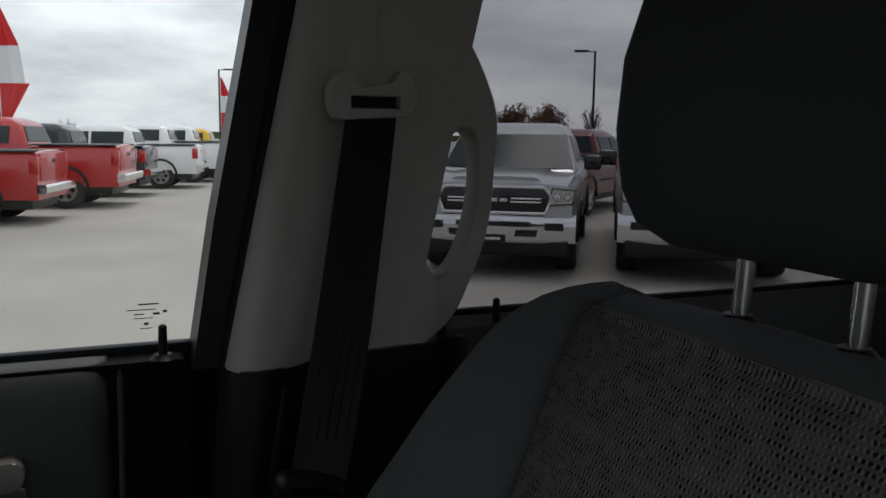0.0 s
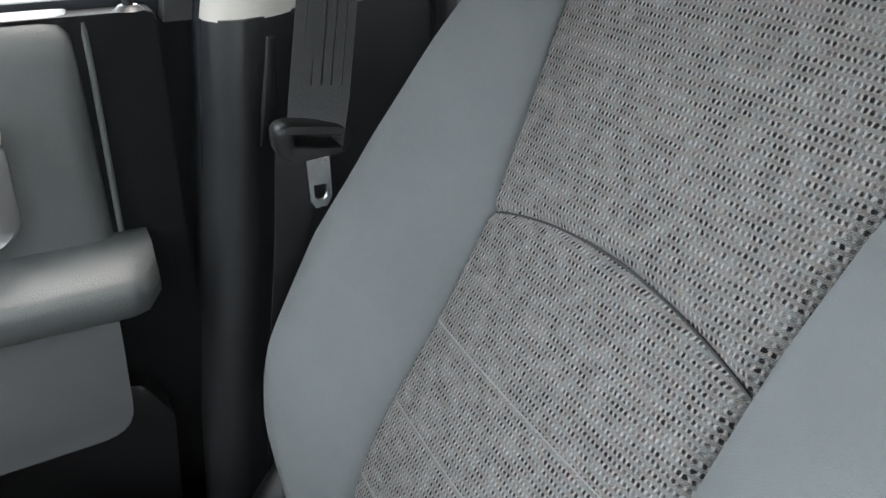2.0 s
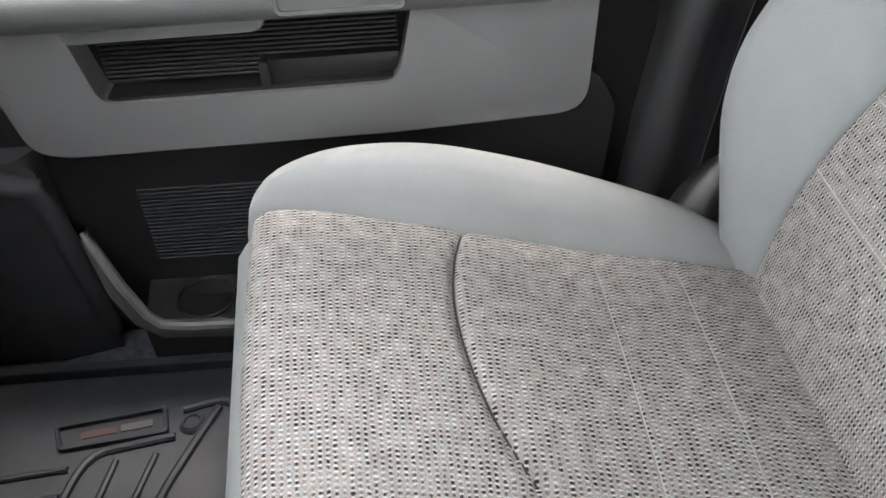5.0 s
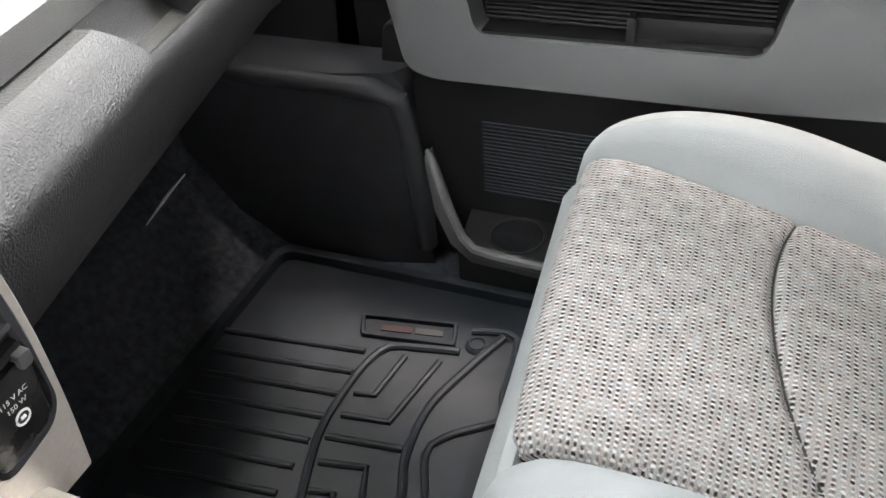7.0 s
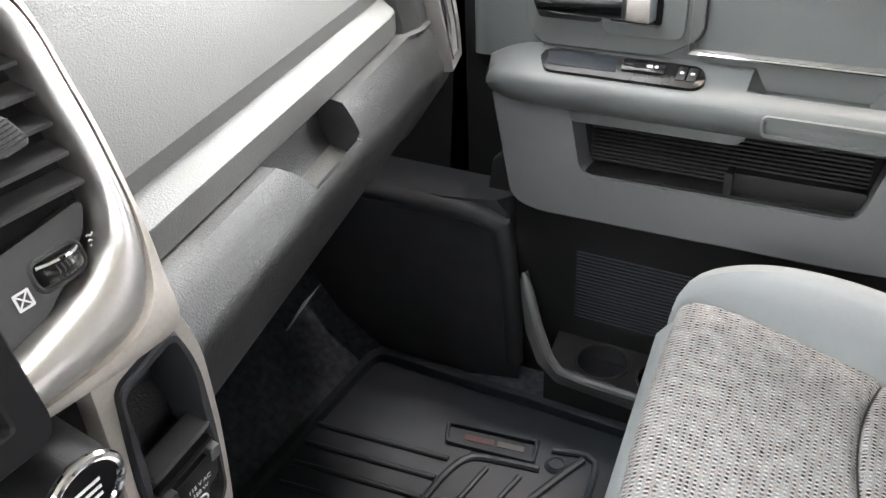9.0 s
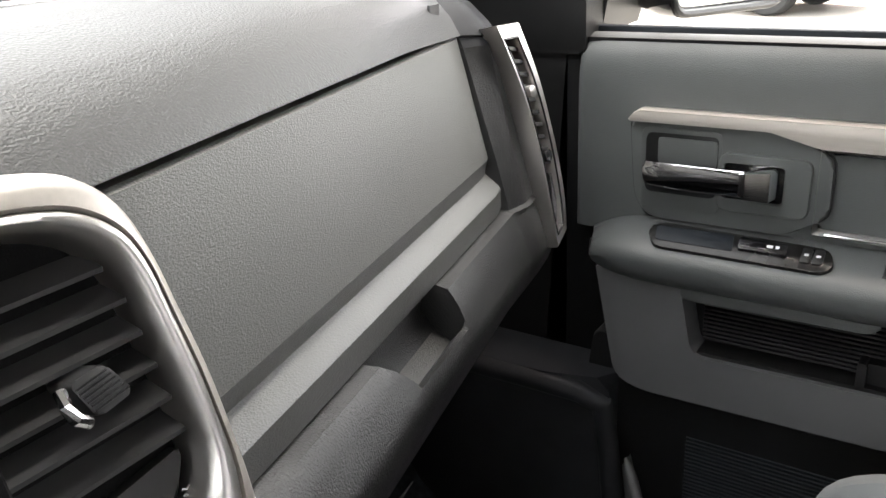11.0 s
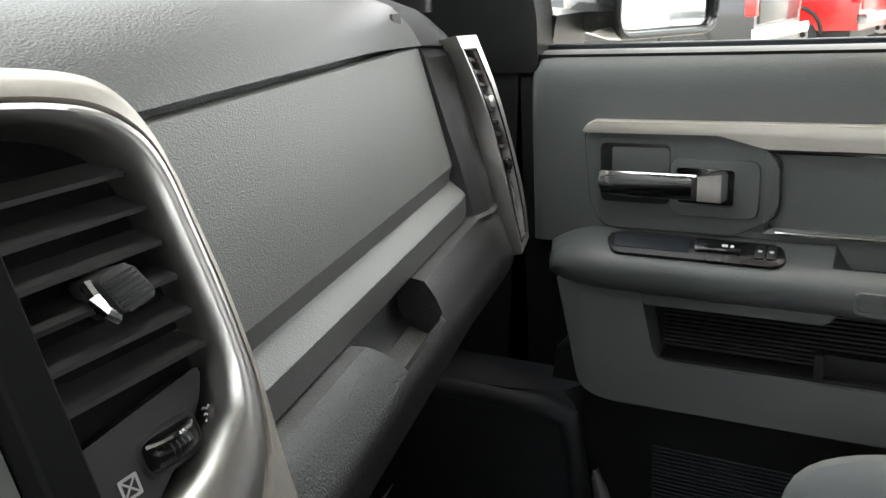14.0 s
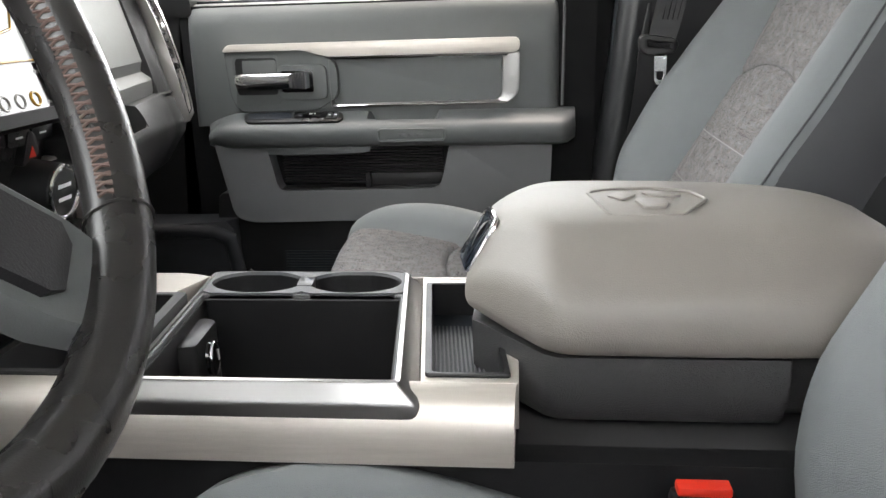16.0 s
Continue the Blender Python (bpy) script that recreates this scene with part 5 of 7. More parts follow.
def words(text, size, m, material, parent):
    cu = bpy.data.curves.new("text", "FONT")
    cu.body, cu.size, cu.align_x, cu.align_y, cu.extrude = text, size, "CENTER", "CENTER", 0.0001
    tmp = new("text", cu)
    me = bpy.data.meshes.new_from_object(tmp.evaluated_get(bpy.context.evaluated_depsgraph_get()))
    bpy.data.objects.remove(tmp)
    ob = new("lettering", me)
    me.materials.append(material)
    me.transform(m)
    ob.parent = parent
    return ob


words("Options", 0.006, ST @ Matrix.Translation((0.004, 0.047, 0.0208)), SCREEN_TEXT, display)
words("Climate", 0.005, ST @ Matrix.Translation((-0.046, 0.0085, 0.0208)), SCREEN_TEXT, display)
words("Nav", 0.005, ST @ Matrix.Translation((-0.020, 0.0085, 0.0208)), SCREEN_TEXT, display)
words("Phone", 0.0045, ST @ Matrix.Translation((0.004, 0.0145, 0.0208)), SCREEN_TEXT, display)
# side strip with its socket panel
strip_o = fil([(0.068, -0.002), (0.1295, 0.002), (0.1425, -0.03), (0.1515, -0.10), (0.1535, -0.165), (0.152, -0.232), (0.084, -0.232), (0.075, -0.1)], [0.004, 0.004, 0.02, 0.03, 0.03, 0.002, 0.002, 0.04], 4)
so = fil([(0.081, -0.017), (0.122, -0.004), (0.136, -0.038), (0.1445, -0.10), (0.1462, -0.158), (0.138, -0.172), (0.099, -0.180), (0.083, -0.11)], [0.008, 0.008, 0.03, 0.03, 0.012, 0.012, 0.012, 0.03], 4)
part("side_strip", frame_slab(strip_o, so, -0.03, 0.010, SL, -0.02), CHAMPAGNE, stack, "brushed champagne side strip")
c0 = Vector((0.113, -0.085))
si = [p + (c0 - p).normalized() * 0.0075 for p in so]
sock = part("socket_panel", frame_slab(so, si, -0.02, 0.0135, SL, -0.026), MATTE, stack, "black socket panel")
part("socket_back", slab(si, -0.034, -0.024, SL, 0), RUBBER, sock)
part("socket_shelf", slab(fil([(0.0915, -0.0945), (0.137, -0.0865), (0.1375, -0.0905), (0.092, -0.0985)], 0.0015), -0.002, 0.0140, SL, 0.0015), VENTBLACK, sock, "grey shelf edge")
part("shelf_groove", slab(fil([(0.0915, -0.0995), (0.1375, -0.0915), (0.138, -0.0985), (0.092, -0.1065)], 0.0015), -0.006, 0.0095, SL, 0.001), BLACK_SMOOTH, sock)
part("socket_hinge", slab(fil([(0.092, -0.108), (0.138, -0.100), (0.1385, -0.106), (0.093, -0.114)], 0.002), -0.020, 0.0135, SL, 0.002), BLACK_SMOOTH, sock)
cover = part("socket_cover", slab(fil([(0.094, -0.117), (0.1385, -0.109), (0.138, -0.162), (0.100, -0.170)], 0.004), -0.020, 0.0150, SL, 0.003), BLACK_SMOOTH, sock)
for a, b in ((0.094, -0.1175), (0.1305, -0.111)):
    part("hinge_tab", slab(rect(a, a + 0.008, b - 0.004, b + 0.006, 0.0015), 0.004, 0.0185, SL, 0.002), VENTBLACK, sock)
words("115 V AC", 0.0048, SL @ Matrix.Translation((0.1215, -0.128, 0.0152)), PRINT, cover)
words("150 W", 0.0048, SL @ Matrix.Translation((0.1215, -0.1345, 0.0152)), PRINT, cover)
part("plug_icon", tube([SL @ Vector((0.122 + 0.0046 * math.cos(a), -0.1445 + 0.0046 * math.sin(a), 0.0151)) for a in (2 * math.pi * k / 16 for k in range(16))], 0.0008, 5, True), PRINT, cover)
part("plug_icon", tube([SL @ Vector((0.1205, -0.1445, 0.0151)), SL @ Vector((0.1235, -0.1445, 0.0151))], 0.0013, 5), PRINT, cover)
# knobs and buttons
def knob(u, v, r, h, label):
    k = part("rotary_knob", disc(SL @ Vector((u, v, -0.004)), SL.to_3x3() @ Vector((0, 0, 1)), r, h, 40, r * 0.93, 0.003), BLACK, stack, label)
    part("knob_ring", tube([SL @ Vector((u + r * 0.86 * math.cos(a), v + r * 0.86 * math.sin(a), h - 0.004)) for a in (2 * math.pi * j / 32 for j in range(32))], 0.0025, 8, True), CHROME, k)
    part("knob_face", disc(SL @ Vector((u, v, h - 0.006)), SL.to_3x3() @ Vector((0, 0, 1)), r * 0.8, 0.0022, 32, None, 0.001), BLACK_GLOSS, k)
    return k


k1 = knob(0.036, -0.03, 0.023, 0.042, "black tuning knob with chrome ring")
k2 = knob(-0.022, -0.068, 0.032, 0.042, "black climate knob with chrome ring")
knob(-0.17, -0.068, 0.032, 0.042, "black climate knob with chrome ring")
for i in range(3):
    part("print_bar", slab(rect(0.028, 0.044, -0.037 + i * 0.005, -0.035 + i * 0.005, 0.0005), 0.036, 0.0385, SL, 0), PRINT, k1)
for i in range(2):
    part("print_bar", slab(rect(-0.034, -0.010, -0.077 + i * 0.014, -0.073 + i * 0.014, 0.0005), 0.036, 0.0385, SL, 0), PRINT, k2)
pod = part("climate_pod", frame_slab(rect(-0.03, 0.058, -0.108, -0.04, 0.014), rect(-0.026, 0.054, -0.104, -0.044, 0.012), -0.004, 0.008, SL), SATIN, stack, "silver rimmed climate button pod")
for i, (u, v) in enumerate(((0.03, -0.066), (0.03, -0.088))):
    b = part("push_button", slab(rect(u - 0.014, u + 0.02, v - 0.009, v + 0.009, 0.004), -0.004, 0.006, SL, 0.002), BLACK, pod)
    part("icon", slab(rect(u - 0.002, u + 0.006, v - 0.003, v + 0.003, 0.001), 0.0055, 0.0064, SL, 0), PRINT, b)
for i in range(6):
    u = 0.042 - i * 0.042
    b = part("push_button", slab(rect(u - 0.019, u + 0.019, -0.020, -0.002, 0.004), -0.004, 0.004, SL, 0.002), BLACK_SMOOTH, stack) if i > 0 else None
    b2 = part("push_button", slab(rect(u + 0.004, u + 0.0405, -0.150, -0.1265, 0.003), -0.004, 0.0015, SL, 0.0012), BLACK_SMOOTH, stack)
    part("icon", slab(rect(u + 0.0195, u + 0.0235, -0.1385, -0.1355, 0.0008), 0.001, 0.0019, SL, 0), PRINT, b2)
    part("print_bar", slab(rect(u + 0.016, u + 0.027, -0.1432, -0.1422, 0.0003), 0.001, 0.0019, SL, 0), PRINT, b2)
    b3 = part("push_button", slab(rect(u + 0.004, u + 0.0405, -0.1755, -0.1525, 0.003), -0.004, 0.0015, SL, 0.0012), BLACK_SMOOTH, stack)
    if i in (1, 2, 4):
        part("icon", slab(rect(u + 0.0195, u + 0.0235, -0.1665, -0.1630, 0.0008), 0.001, 0.0019, SL, 0), PRINT, b3)
    if b:
        part("icon", slab(rect(u - 0.006, u + 0.006, -0.0125, -0.0105, 0.0005), 0.0035, 0.0046, SL, 0), PRINT, b)
hz = part("hazard_button", slab(fil([(-0.042, -0.042), (-0.006, -0.042), (-0.018, -0.008), (-0.028, -0.006)], 0.005), -0.004, 0.006, SL, 0.002), BLACK, stack)
part("red_triangle", slab([(-0.030, -0.034), (-0.018, -0.034), (-0.024, -0.022)], 0.005, 0.0066, SL, 0), RED, hz)

# ---- centre console ----
console = thing("centre_console", "full length centre console with silver framed bin and armrest", "car console", (-0.2, 0.0, 0.6))
rings = []
for x in (-0.66, -0.5, -0.3, -0.1, 0.1, 0.34):
    rings.append([(x, y, z) for y, z in ((-0.15, 0.60), (-0.168, 0.75), (-0.182, 0.90), (-0.182, 0.93), (0.205, 0.93), (0.205, 0.90), (0.19, 0.75), (0.175, 0.6))])
cb = bmesh.new()
loft([[r for r in ring if r[1] < 0] + [(ring[0][0], -0.145, 0.93), (ring[0][0], -0.13, 0.6)] for ring in rings], True, True, cb)
loft([[r for r in ring if r[1] > 0] + [(ring[0][0], 0.15, 0.6), (ring[0][0], 0.17, 0.93)] for ring in rings], True, True, cb)
part("console_sides", cb, BLACK, console, "black console sides")
part("console_floor", box(-0.66, 0.34, -0.14, 0.17, 0.62, 0.80, 0.0), BLACK, console)
# near and far side trim
part("side_trim", loft([[(x, y, z) for y, z in ((-0.150, 0.996), (-0.166, 0.994), (-0.181, 0.984), (-0.192, 0.966), (-0.198, 0.945), (-0.198, 0.931), (-0.184, 0.931), (-0.150, 0.98))] for x in (-0.66, -0.4, -0.2, -0.070, -0.066)]), CHAMPAGNE, console, "brushed champagne side trim")
part("side_trim", loft([[(x, y, z) for y, z in ((a, 0.997), (0.205 + b, 0.996), (0.217 + b, 0.988), (0.224 + b, 0.965), (0.224 + b, 0.93), (0.21 + b, 0.93), (a, 0.98))] for x, a, b in ((-0.66, 0.13, 0.030), (-0.53, 0.13, 0.030), (-0.505, 0.13, 0.022), (-0.485, 0.2145, 0.006), (-0.4, 0.2145, 0.006), (-0.2, 0.2145, 0.006), (-0.176, 0.205, 0.0), (-0.07, 0.205, 0.0))]), CHAMPAGNE, console, "brushed champagne side trim")
part("front_tray", frame_slab(fil([(-0.60, -0.150), (-0.452, -0.150), (-0.484, 0.132), (-0.61, 0.132)], 0.006), fil([(-0.588, -0.138), (-0.466, -0.138), (-0.497, 0.120), (-0.598, 0.120)], 0.006), 0.95, 0.9995, XY, 0.93), BLACK, console, "black front tray")
part("tray_floor", box(-0.66, -0.47, -0.15, 0.14, 0.92, 0.945, 0), RUBBER, console)
# bin with satin frame, all square to the slightly turned console top
CS = Matrix(((1, -0.135, 0, -0.0243), (0, 1, 0, 0), (0, 0, 1, 0), (0, 0, 0, 1)))
fo = fil([(-0.447, -0.188), (-0.150, -0.188), (-0.150, 0.219), (-0.440, 0.219)], [0.008, 0.012, 0.02, 0.02], 5)
fi = fil([(-0.424, -0.168), (-0.173, -0.168), (-0.173, 0.2135), (-0.420, 0.2135)], [0.006, 0.006, 0.012, 0.012], 5)
bf = bmesh.new()
loft([[(*p, 0.955) for p in fo], [(*p, 0.9835) for p in fo], [(*p.lerp(q, 0.12), 0.9895) for p, q in zip(fo, fi)], [(*p.lerp(q, 0.72), 1.0005) for p, q in zip(fo, fi)], [(*p.lerp(q, 0.78), 1.0035) for p, q in zip(fo, fi)], [(*p.lerp(q, 0.97), 1.0045) for p, q in zip(fo, fi)], [(*q, 1.003) for q in fi], [(*q, 0.985) for q in fi]], True, False, bf)
bmesh.ops.transform(bf, matrix=CS, verts=bf.verts)
part("bin_frame", bf, FRAMEGREY, console, "satin silver bin frame", 40)
part("bin_lip", frame_slab(fil([(-0.426, -0.170), (-0.171, -0.170), (-0.171, 0.118), (-0.422, 0.118)], 0.006, 5), fil([(-0.421, -0.164), (-0.176, -0.164), (-0.176, 0.1145), (-0.417, 0.1145)], 0.006, 5), 0.98, 1.002, CS, 0.9945), SLATE_LOW, console)
part("storage_bin", frame_slab(fil([(-0.424, -0.167), (-0.173, -0.167), (-0.173, 0.118), (-0.420, 0.118)], 0.006, 5), fil([(-0.419, -0.161), (-0.178, -0.161), (-0.178, 0.1135), (-0.415, 0.1135)], 0.006, 5), 0.80, 0.996, CS, 0.80), BLACK, console, "black storage bin")
part("bin_floor", slab(rect(-0.42, -0.18, -0.160, 0.12, 0.004), 0.795, 0.803, CS, 0), RUBBER, console)
part("bin_tower", slab(fil([(-0.420, -0.030), (-0.397, -0.022), (-0.394, 0.072), (-0.416, 0.080)], 0.006), 0.80, 0.982, CS, 0.006), BLACK, console, "black socket tower in the bin")
bs = part("bin_socket", disc(CS @ Vector((-0.395, 0.026, 0.950)), (1, 0.13, 0.05), 0.020, 0.007, 24, 0.018, 0.002), BLACK_GLOSS, console, "black power socket cap")
part("socket_rim", tube([CS @ Vector((-0.389, 0.026 + 0.0195 * math.cos(a), 0.950 + 0.0195 * math.sin(a))) for a in (2 * math.pi * k / 24 for k in range(24))], 0.002, 8, True), STEEL, bs)
part("socket_bar", slab(rect(0.036, 0.040, 0.944, 0.957, 0.001), -0.390, -0.387, CS @ Matrix(((0, 0, 1, 0), (1, 0, 0, 0), (0, 1, 0, 0), (0, 0, 0, 1))), 0), PRINT, bs)
part("usb_port", tube([CS @ Vector(p) for p in ((-0.393, -0.006, 0.915), (-0.393, 0.010, 0.916), (-0.393, 0.013, 0.903))], 0.0014, 6), STEEL, bs)
# cup holders: a block with two wells
def cup_block(well, which=(0, 1)):
    bm = bmesh.new()
    a, b, c, d = -0.420, -0.173, 0.1145, 0.213
    n = 36
    z1, z0 = 1.004, 0.90
    mid = (a + b) / 2
    for x0, x1 in (((a, mid), (mid, b))[k] for k in which):
        cx, cy, r = (x0 + x1) / 2, (c + d) / 2 + 0.002, 0.052
        outer, inner = [], []
        for k in range(n):
            q = 2 * math.pi * k / n + math.pi / n
            dx, dy = math.cos(q), math.sin(q)
            t = min((x1 - cx) / abs(dx), (d - 0.0005 - cy) / abs(dy) if dy > 0 else (cy - c) / abs(dy))
            outer.append((cx + dx * t, cy + dy * t))
            f = min(1 / math.hypot(dx / 0.057, dy / 0.0478), t - 0.0022)
            inner.append((cx + dx * f, cy + dy * f))
        if well:
            loft([[(cx + (p[0] - cx) * f, cy + (p[1] - cy) * f, z) for p in inner] for f, z in ((1.0, 1.0), (0.97, 0.99), (0.86, z0 + 0.004), (0.8, z0))], True, False, bm)
            bm.faces.new([bm.verts.new((cx + (p[0] - cx) * 0.8, cy + (p[1] - cy) * 0.8, z0)) for p in inner])
        else:
            loft([[(*p, 0.97) for p in outer], [(*p, z1) for p in outer], [(cx + (p[0] - cx) * 1.03, cy + (p[1] - cy) * 1.03, z1) for p in inner], [(*p, z1 - 0.004) for p in inner]], True, False, bm)
    bmesh.ops.transform(bm, matrix=CS, verts=bm.verts)
    return bm


cups = part("cup_holder", cup_block(False), SLATE_LOW, console, "dark grey twin cup holder")
for k in (0, 1):
    part("cup_well", cup_block(True, (k,)), BLACK, cups, "deep black cup well")
part("cup_bridge", slab(rect(-0.306, -0.287, 0.146, 0.188, 0.004), 0.985, 1.0046, CS, 0.001), BLACK_SMOOTH, cups, "black channel between the cups")
# slot behind the bin
part("slot_frame", frame_slab(fil([(-0.150, -0.153), (-0.060, -0.153), (-0.030, 0.216), (-0.150, 0.216)], 0.002), fil([(-0.142, -0.136), (-0.070, -0.136), (-0.070, 0.175), (-0.142, 0.175)], 0.006), 0.95, 0.9962, CS, 0.94), CHAMPAGNE, console)
part("slot_rim", frame_slab(rect(-0.146, -0.066, -0.140, 0.179, 0.006), rect(-0.139, -0.072, -0.133, 0.172, 0.006), 0.96, 1.0, CS, 0.94), BLACK, console)
part("slot_mat", slab(rect(-0.146, -0.066, -0.141, 0.179, 0.004), 0.92, 0.958, CS, 0), RUBBER, console, "ribbed rubber slot mat")
for i in range(13):
    u = -0.137 + i * 0.0046
    part("mat_rib", slab([(u, -0.130), (u + 0.002, -0.130), (u + 0.002, 0.120), (u, 0.120)], 0.957, 0.961, CS, 0.0006, 1), SLATE_LOW, console)
# armrest box and lid
part("rear_box", loft([[(x, y, z) for y, z in ((-0.155, 0.62), (-0.170, 0.80), (-0.178, 0.935), (-0.172, 0.950), (0.19, 0.95), (0.19, 0.62))] for x in (-0.068, -0.04, 0.30)]), VENTBLACK, console, "black rear console box")
part("box_collar", loft([[(x, y, z) for y, z in ((-0.130 + d, 0.962), (-0.143 + d, 0.975), (-0.152 + d, 1.005), (-0.152 + d, 1.033), (0.15, 1.033), (0.16, 0.965))] for x, d in ((-0.114, 0.092), (-0.108, 0.086), (-0.075, 0.044), (-0.045, 0.008), (-0.032, 0.001), (0.0, 0.0), (0.165, 0.0), (0.172, 0.02), (0.29, 0.03))]), DASH, console, "dark grey collar under the armrest")
rings = []
for x, d, zt, zb in ((-0.121, 0.104, 1.076, 1.056), (-0.117, 0.097, 1.092, 1.048), (-0.105, 0.082, 1.113, 1.044), (-0.084, 0.056, 1.130, 1.040), (-0.060, 0.026, 1.138, 1.038), (-0.042, 0.006, 1.140, 1.037), (-0.022, 0.0, 1.141, 1.0355), (0.02, 0.0, 1.141, 1.035), (0.12, 0.0, 1.139, 1.034), (0.22, 0.006, 1.132, 1.034), (0.28, 0.022, 1.118, 1.036), (0.305, 0.05, 1.095, 1.04)):
    w0, w1, h = -0.160 + d, 0.160 - d * 0.6, zt - zb
    rings.append([(x, y, z) for y, z in ((w0 + 0.010, zb), (w0, zb + 0.05 * h), (w0 - 0.001, zb + 0.2 * h), (w0 + 0.004, zb + 0.43 * h), (w0 + 0.011, zb + 0.53 * h), (w0 + 0.022, zb + 0.605 * h), (w0 + 0.044, zb + 0.71 * h), (w0 + 0.066, zb + 0.85 * h), (w0 + 0.088, zb + 0.955 * h), (0.0, zt), (0.06, zt), (w1 - 0.05, zt - 0.04 * h), (w1 - 0.02, zt - 0.17 * h), (w1 - 0.003, zt - 0.43 * h), (w1, zb + 0.14 * h), (w1 - 0.01, zb))])
dense = []
for i in range(len(rings) - 1):
    p0, p1, p2, p3 = rings[max(i - 1, 0)], rings[i], rings[i + 1], rings[min(i + 2, len(rings) - 1)]
    for j in range(4):
        t = j / 4
        dense.append([0.5 * ((2 * b) + (c - a) * t + (2 * a - 5 * b + 4 * c - d) * t * t + (3 * b - a - 3 * c + d) * t ** 3) for a, b, c, d in zip(*[[Vector(q) for q in r] for r in (p0, p1, p2, p3)])])
dense.append([Vector(q) for q in rings[-1]])
arm = part("armrest_lid", loft(dense), ARMVINYL, console, "taupe padded armrest lid", 60)
LATCH = mat("dark_blue_gloss_latch", (0.012, 0.017, 0.026), 0.08, var=0.05, vs=10, coat=0.6)
LT = Matrix.Translation((-0.1255, 0.004, 1.066)) @ Matrix.Rotation(radians(10), 4, "Z") @ Matrix.Rotation(radians(31), 4, "Y") @ Matrix(((0, 0, -1, 0), (-1, 0, 0, 0), (0, 1, 0, 0), (0, 0, 0, 1)))
part("lid_latch", slab(fil([(-0.033, 0.004), (0.033, 0.004), (0.030, 0.062), (-0.030, 0.062)], 0.008), -0.03, 0.0055, LT, 0.004, 3), LATCH, arm, "gloss black latch button")
part("latch_chrome", tube([LT @ Vector(p) for p in ((-0.035, 0.006, 0.003), (-0.0335, 0.045, 0.003), (-0.0315, 0.059, 0.003), (-0.026, 0.0645, 0.003), (0.0, 0.066, 0.003), (0.026, 0.0645, 0.003), (0.0315, 0.059, 0.003), (0.0335, 0.045, 0.003), (0.035, 0.006, 0.003))], 0.0028, 8), CHROME, arm)
em = fil([(0.002, 0.026), (0.024, 0.041), (0.070, 0.047), (0.108, 0.030), (0.118, -0.004), (0.088, -0.052), (0.018, -0.054)], 0.008)


def lid_top(x, y):
    """The height of the lid's skin over its middle part."""
    return 1.1412 - 0.12 * max(0, x - 0.05) ** 2 - max(0, -y - 0.020) * 0.10 - max(0, -y - 0.046) * 0.25


part("emblem_outline", tube([(p.x, p.y, lid_top(p.x, p.y)) for p in em], 0.0020, 8, True), ARMVINYL, arm)
for blob in (((0.020, 0.010), (0.034, 0.028), (0.052, 0.020), (0.046, 0.004), (0.034, -0.010)), ((0.056, 0.026), (0.082, 0.030), (0.098, 0.014), (0.084, 0.002), (0.064, 0.008)), ((0.046, -0.006), (0.066, -0.002), (0.080, -0.014), (0.074, -0.034), (0.052, -0.036))):
    bmb = slab(fil(blob, 0.006), -0.004, 0.0016, XY, 0.0012)
    for q in bmb.verts:
        q.co.z += lid_top(q.co.x, q.co.y)
    part("emblem_relief", bmb, ARMVINYL, arm)
buckle = thing("belt_buckle", "black belt buckle with red release button", "seat belt", (0.1, -0.2, 0.8))
part("buckle_body", box(0.060, 0.115, -0.210, -0.188, 0.80, 0.934, 0.006), BLACK, buckle)
part("release_button", box(0.065, 0.110, -0.207, -0.191, 0.932, 0.941, 0.002), RED, buckle, "red release button")

DECK = Matrix(((0.93, 0.0389, 0, -0.0018), (0, 0.77, 0, -0.0693), (0, 0, 0.915, 0.1136), (0, 0, 0, 1)))
# the deck stands a little higher and nearer the driver than its drawn size, the lid less so
for ob in list(console.children_recursive) + list(buckle.children_recursive):
    armrest = ob.name.split(".")[0] in ("armrest_lid", "box_collar", "rear_box", "lid_latch", "latch_chrome", "emblem_outline", "emblem_relief")
    if armrest:
        ob.data.transform(Matrix.Translation((-0.0021, -0.0261, 0.0428)) @ Matrix.Diagonal((0.968, 0.968, 0.968, 1)))
    elif ob.name.split(".")[0] in ("buckle_body", "release_button"):
        ob.data.transform(Matrix.Translation((-0.0055, -0.0693, 0.1136)) @ Matrix.Diagonal((0.915, 0.915, 0.915, 1)))
    else:
        ob.data.transform(DECK)

# ---- steering wheel ----
wheel = thing("steering_wheel", "black leather steering wheel with brown grey stitching", "steering wheel", (-0.334, -0.557, 1.338))
WT = Matrix.Translation((-0.334, -0.557, 1.338)) @ Matrix.Rotation(radians(-23.6), 4, "Y") @ Matrix(((0, 0, 1, 0), (1, 0, 0, 0), (0, 1, 0, 0), (0, 0, 0, 1)))
R = 0.20
part("rim", tube([WT @ Vector((R * math.cos(a), R * math.sin(a), 0)) for a in (2 * math.pi * k / 96 for k in range(96))], 0.018, 20, True), LEATHER, wheel)
STITCH = mat("brown_grey_stitching", (0.10, 0.065, 0.055), 0.8)


def on_rim(a, q, r=0.0182):
    """A point of the rim's skin: a round the wheel, q round the rim, from its inside towards the driver."""
    rr = R - r * math.cos(q)
    return WT @ Vector((rr * math.cos(a), rr * math.sin(a), r * math.sin(q)))


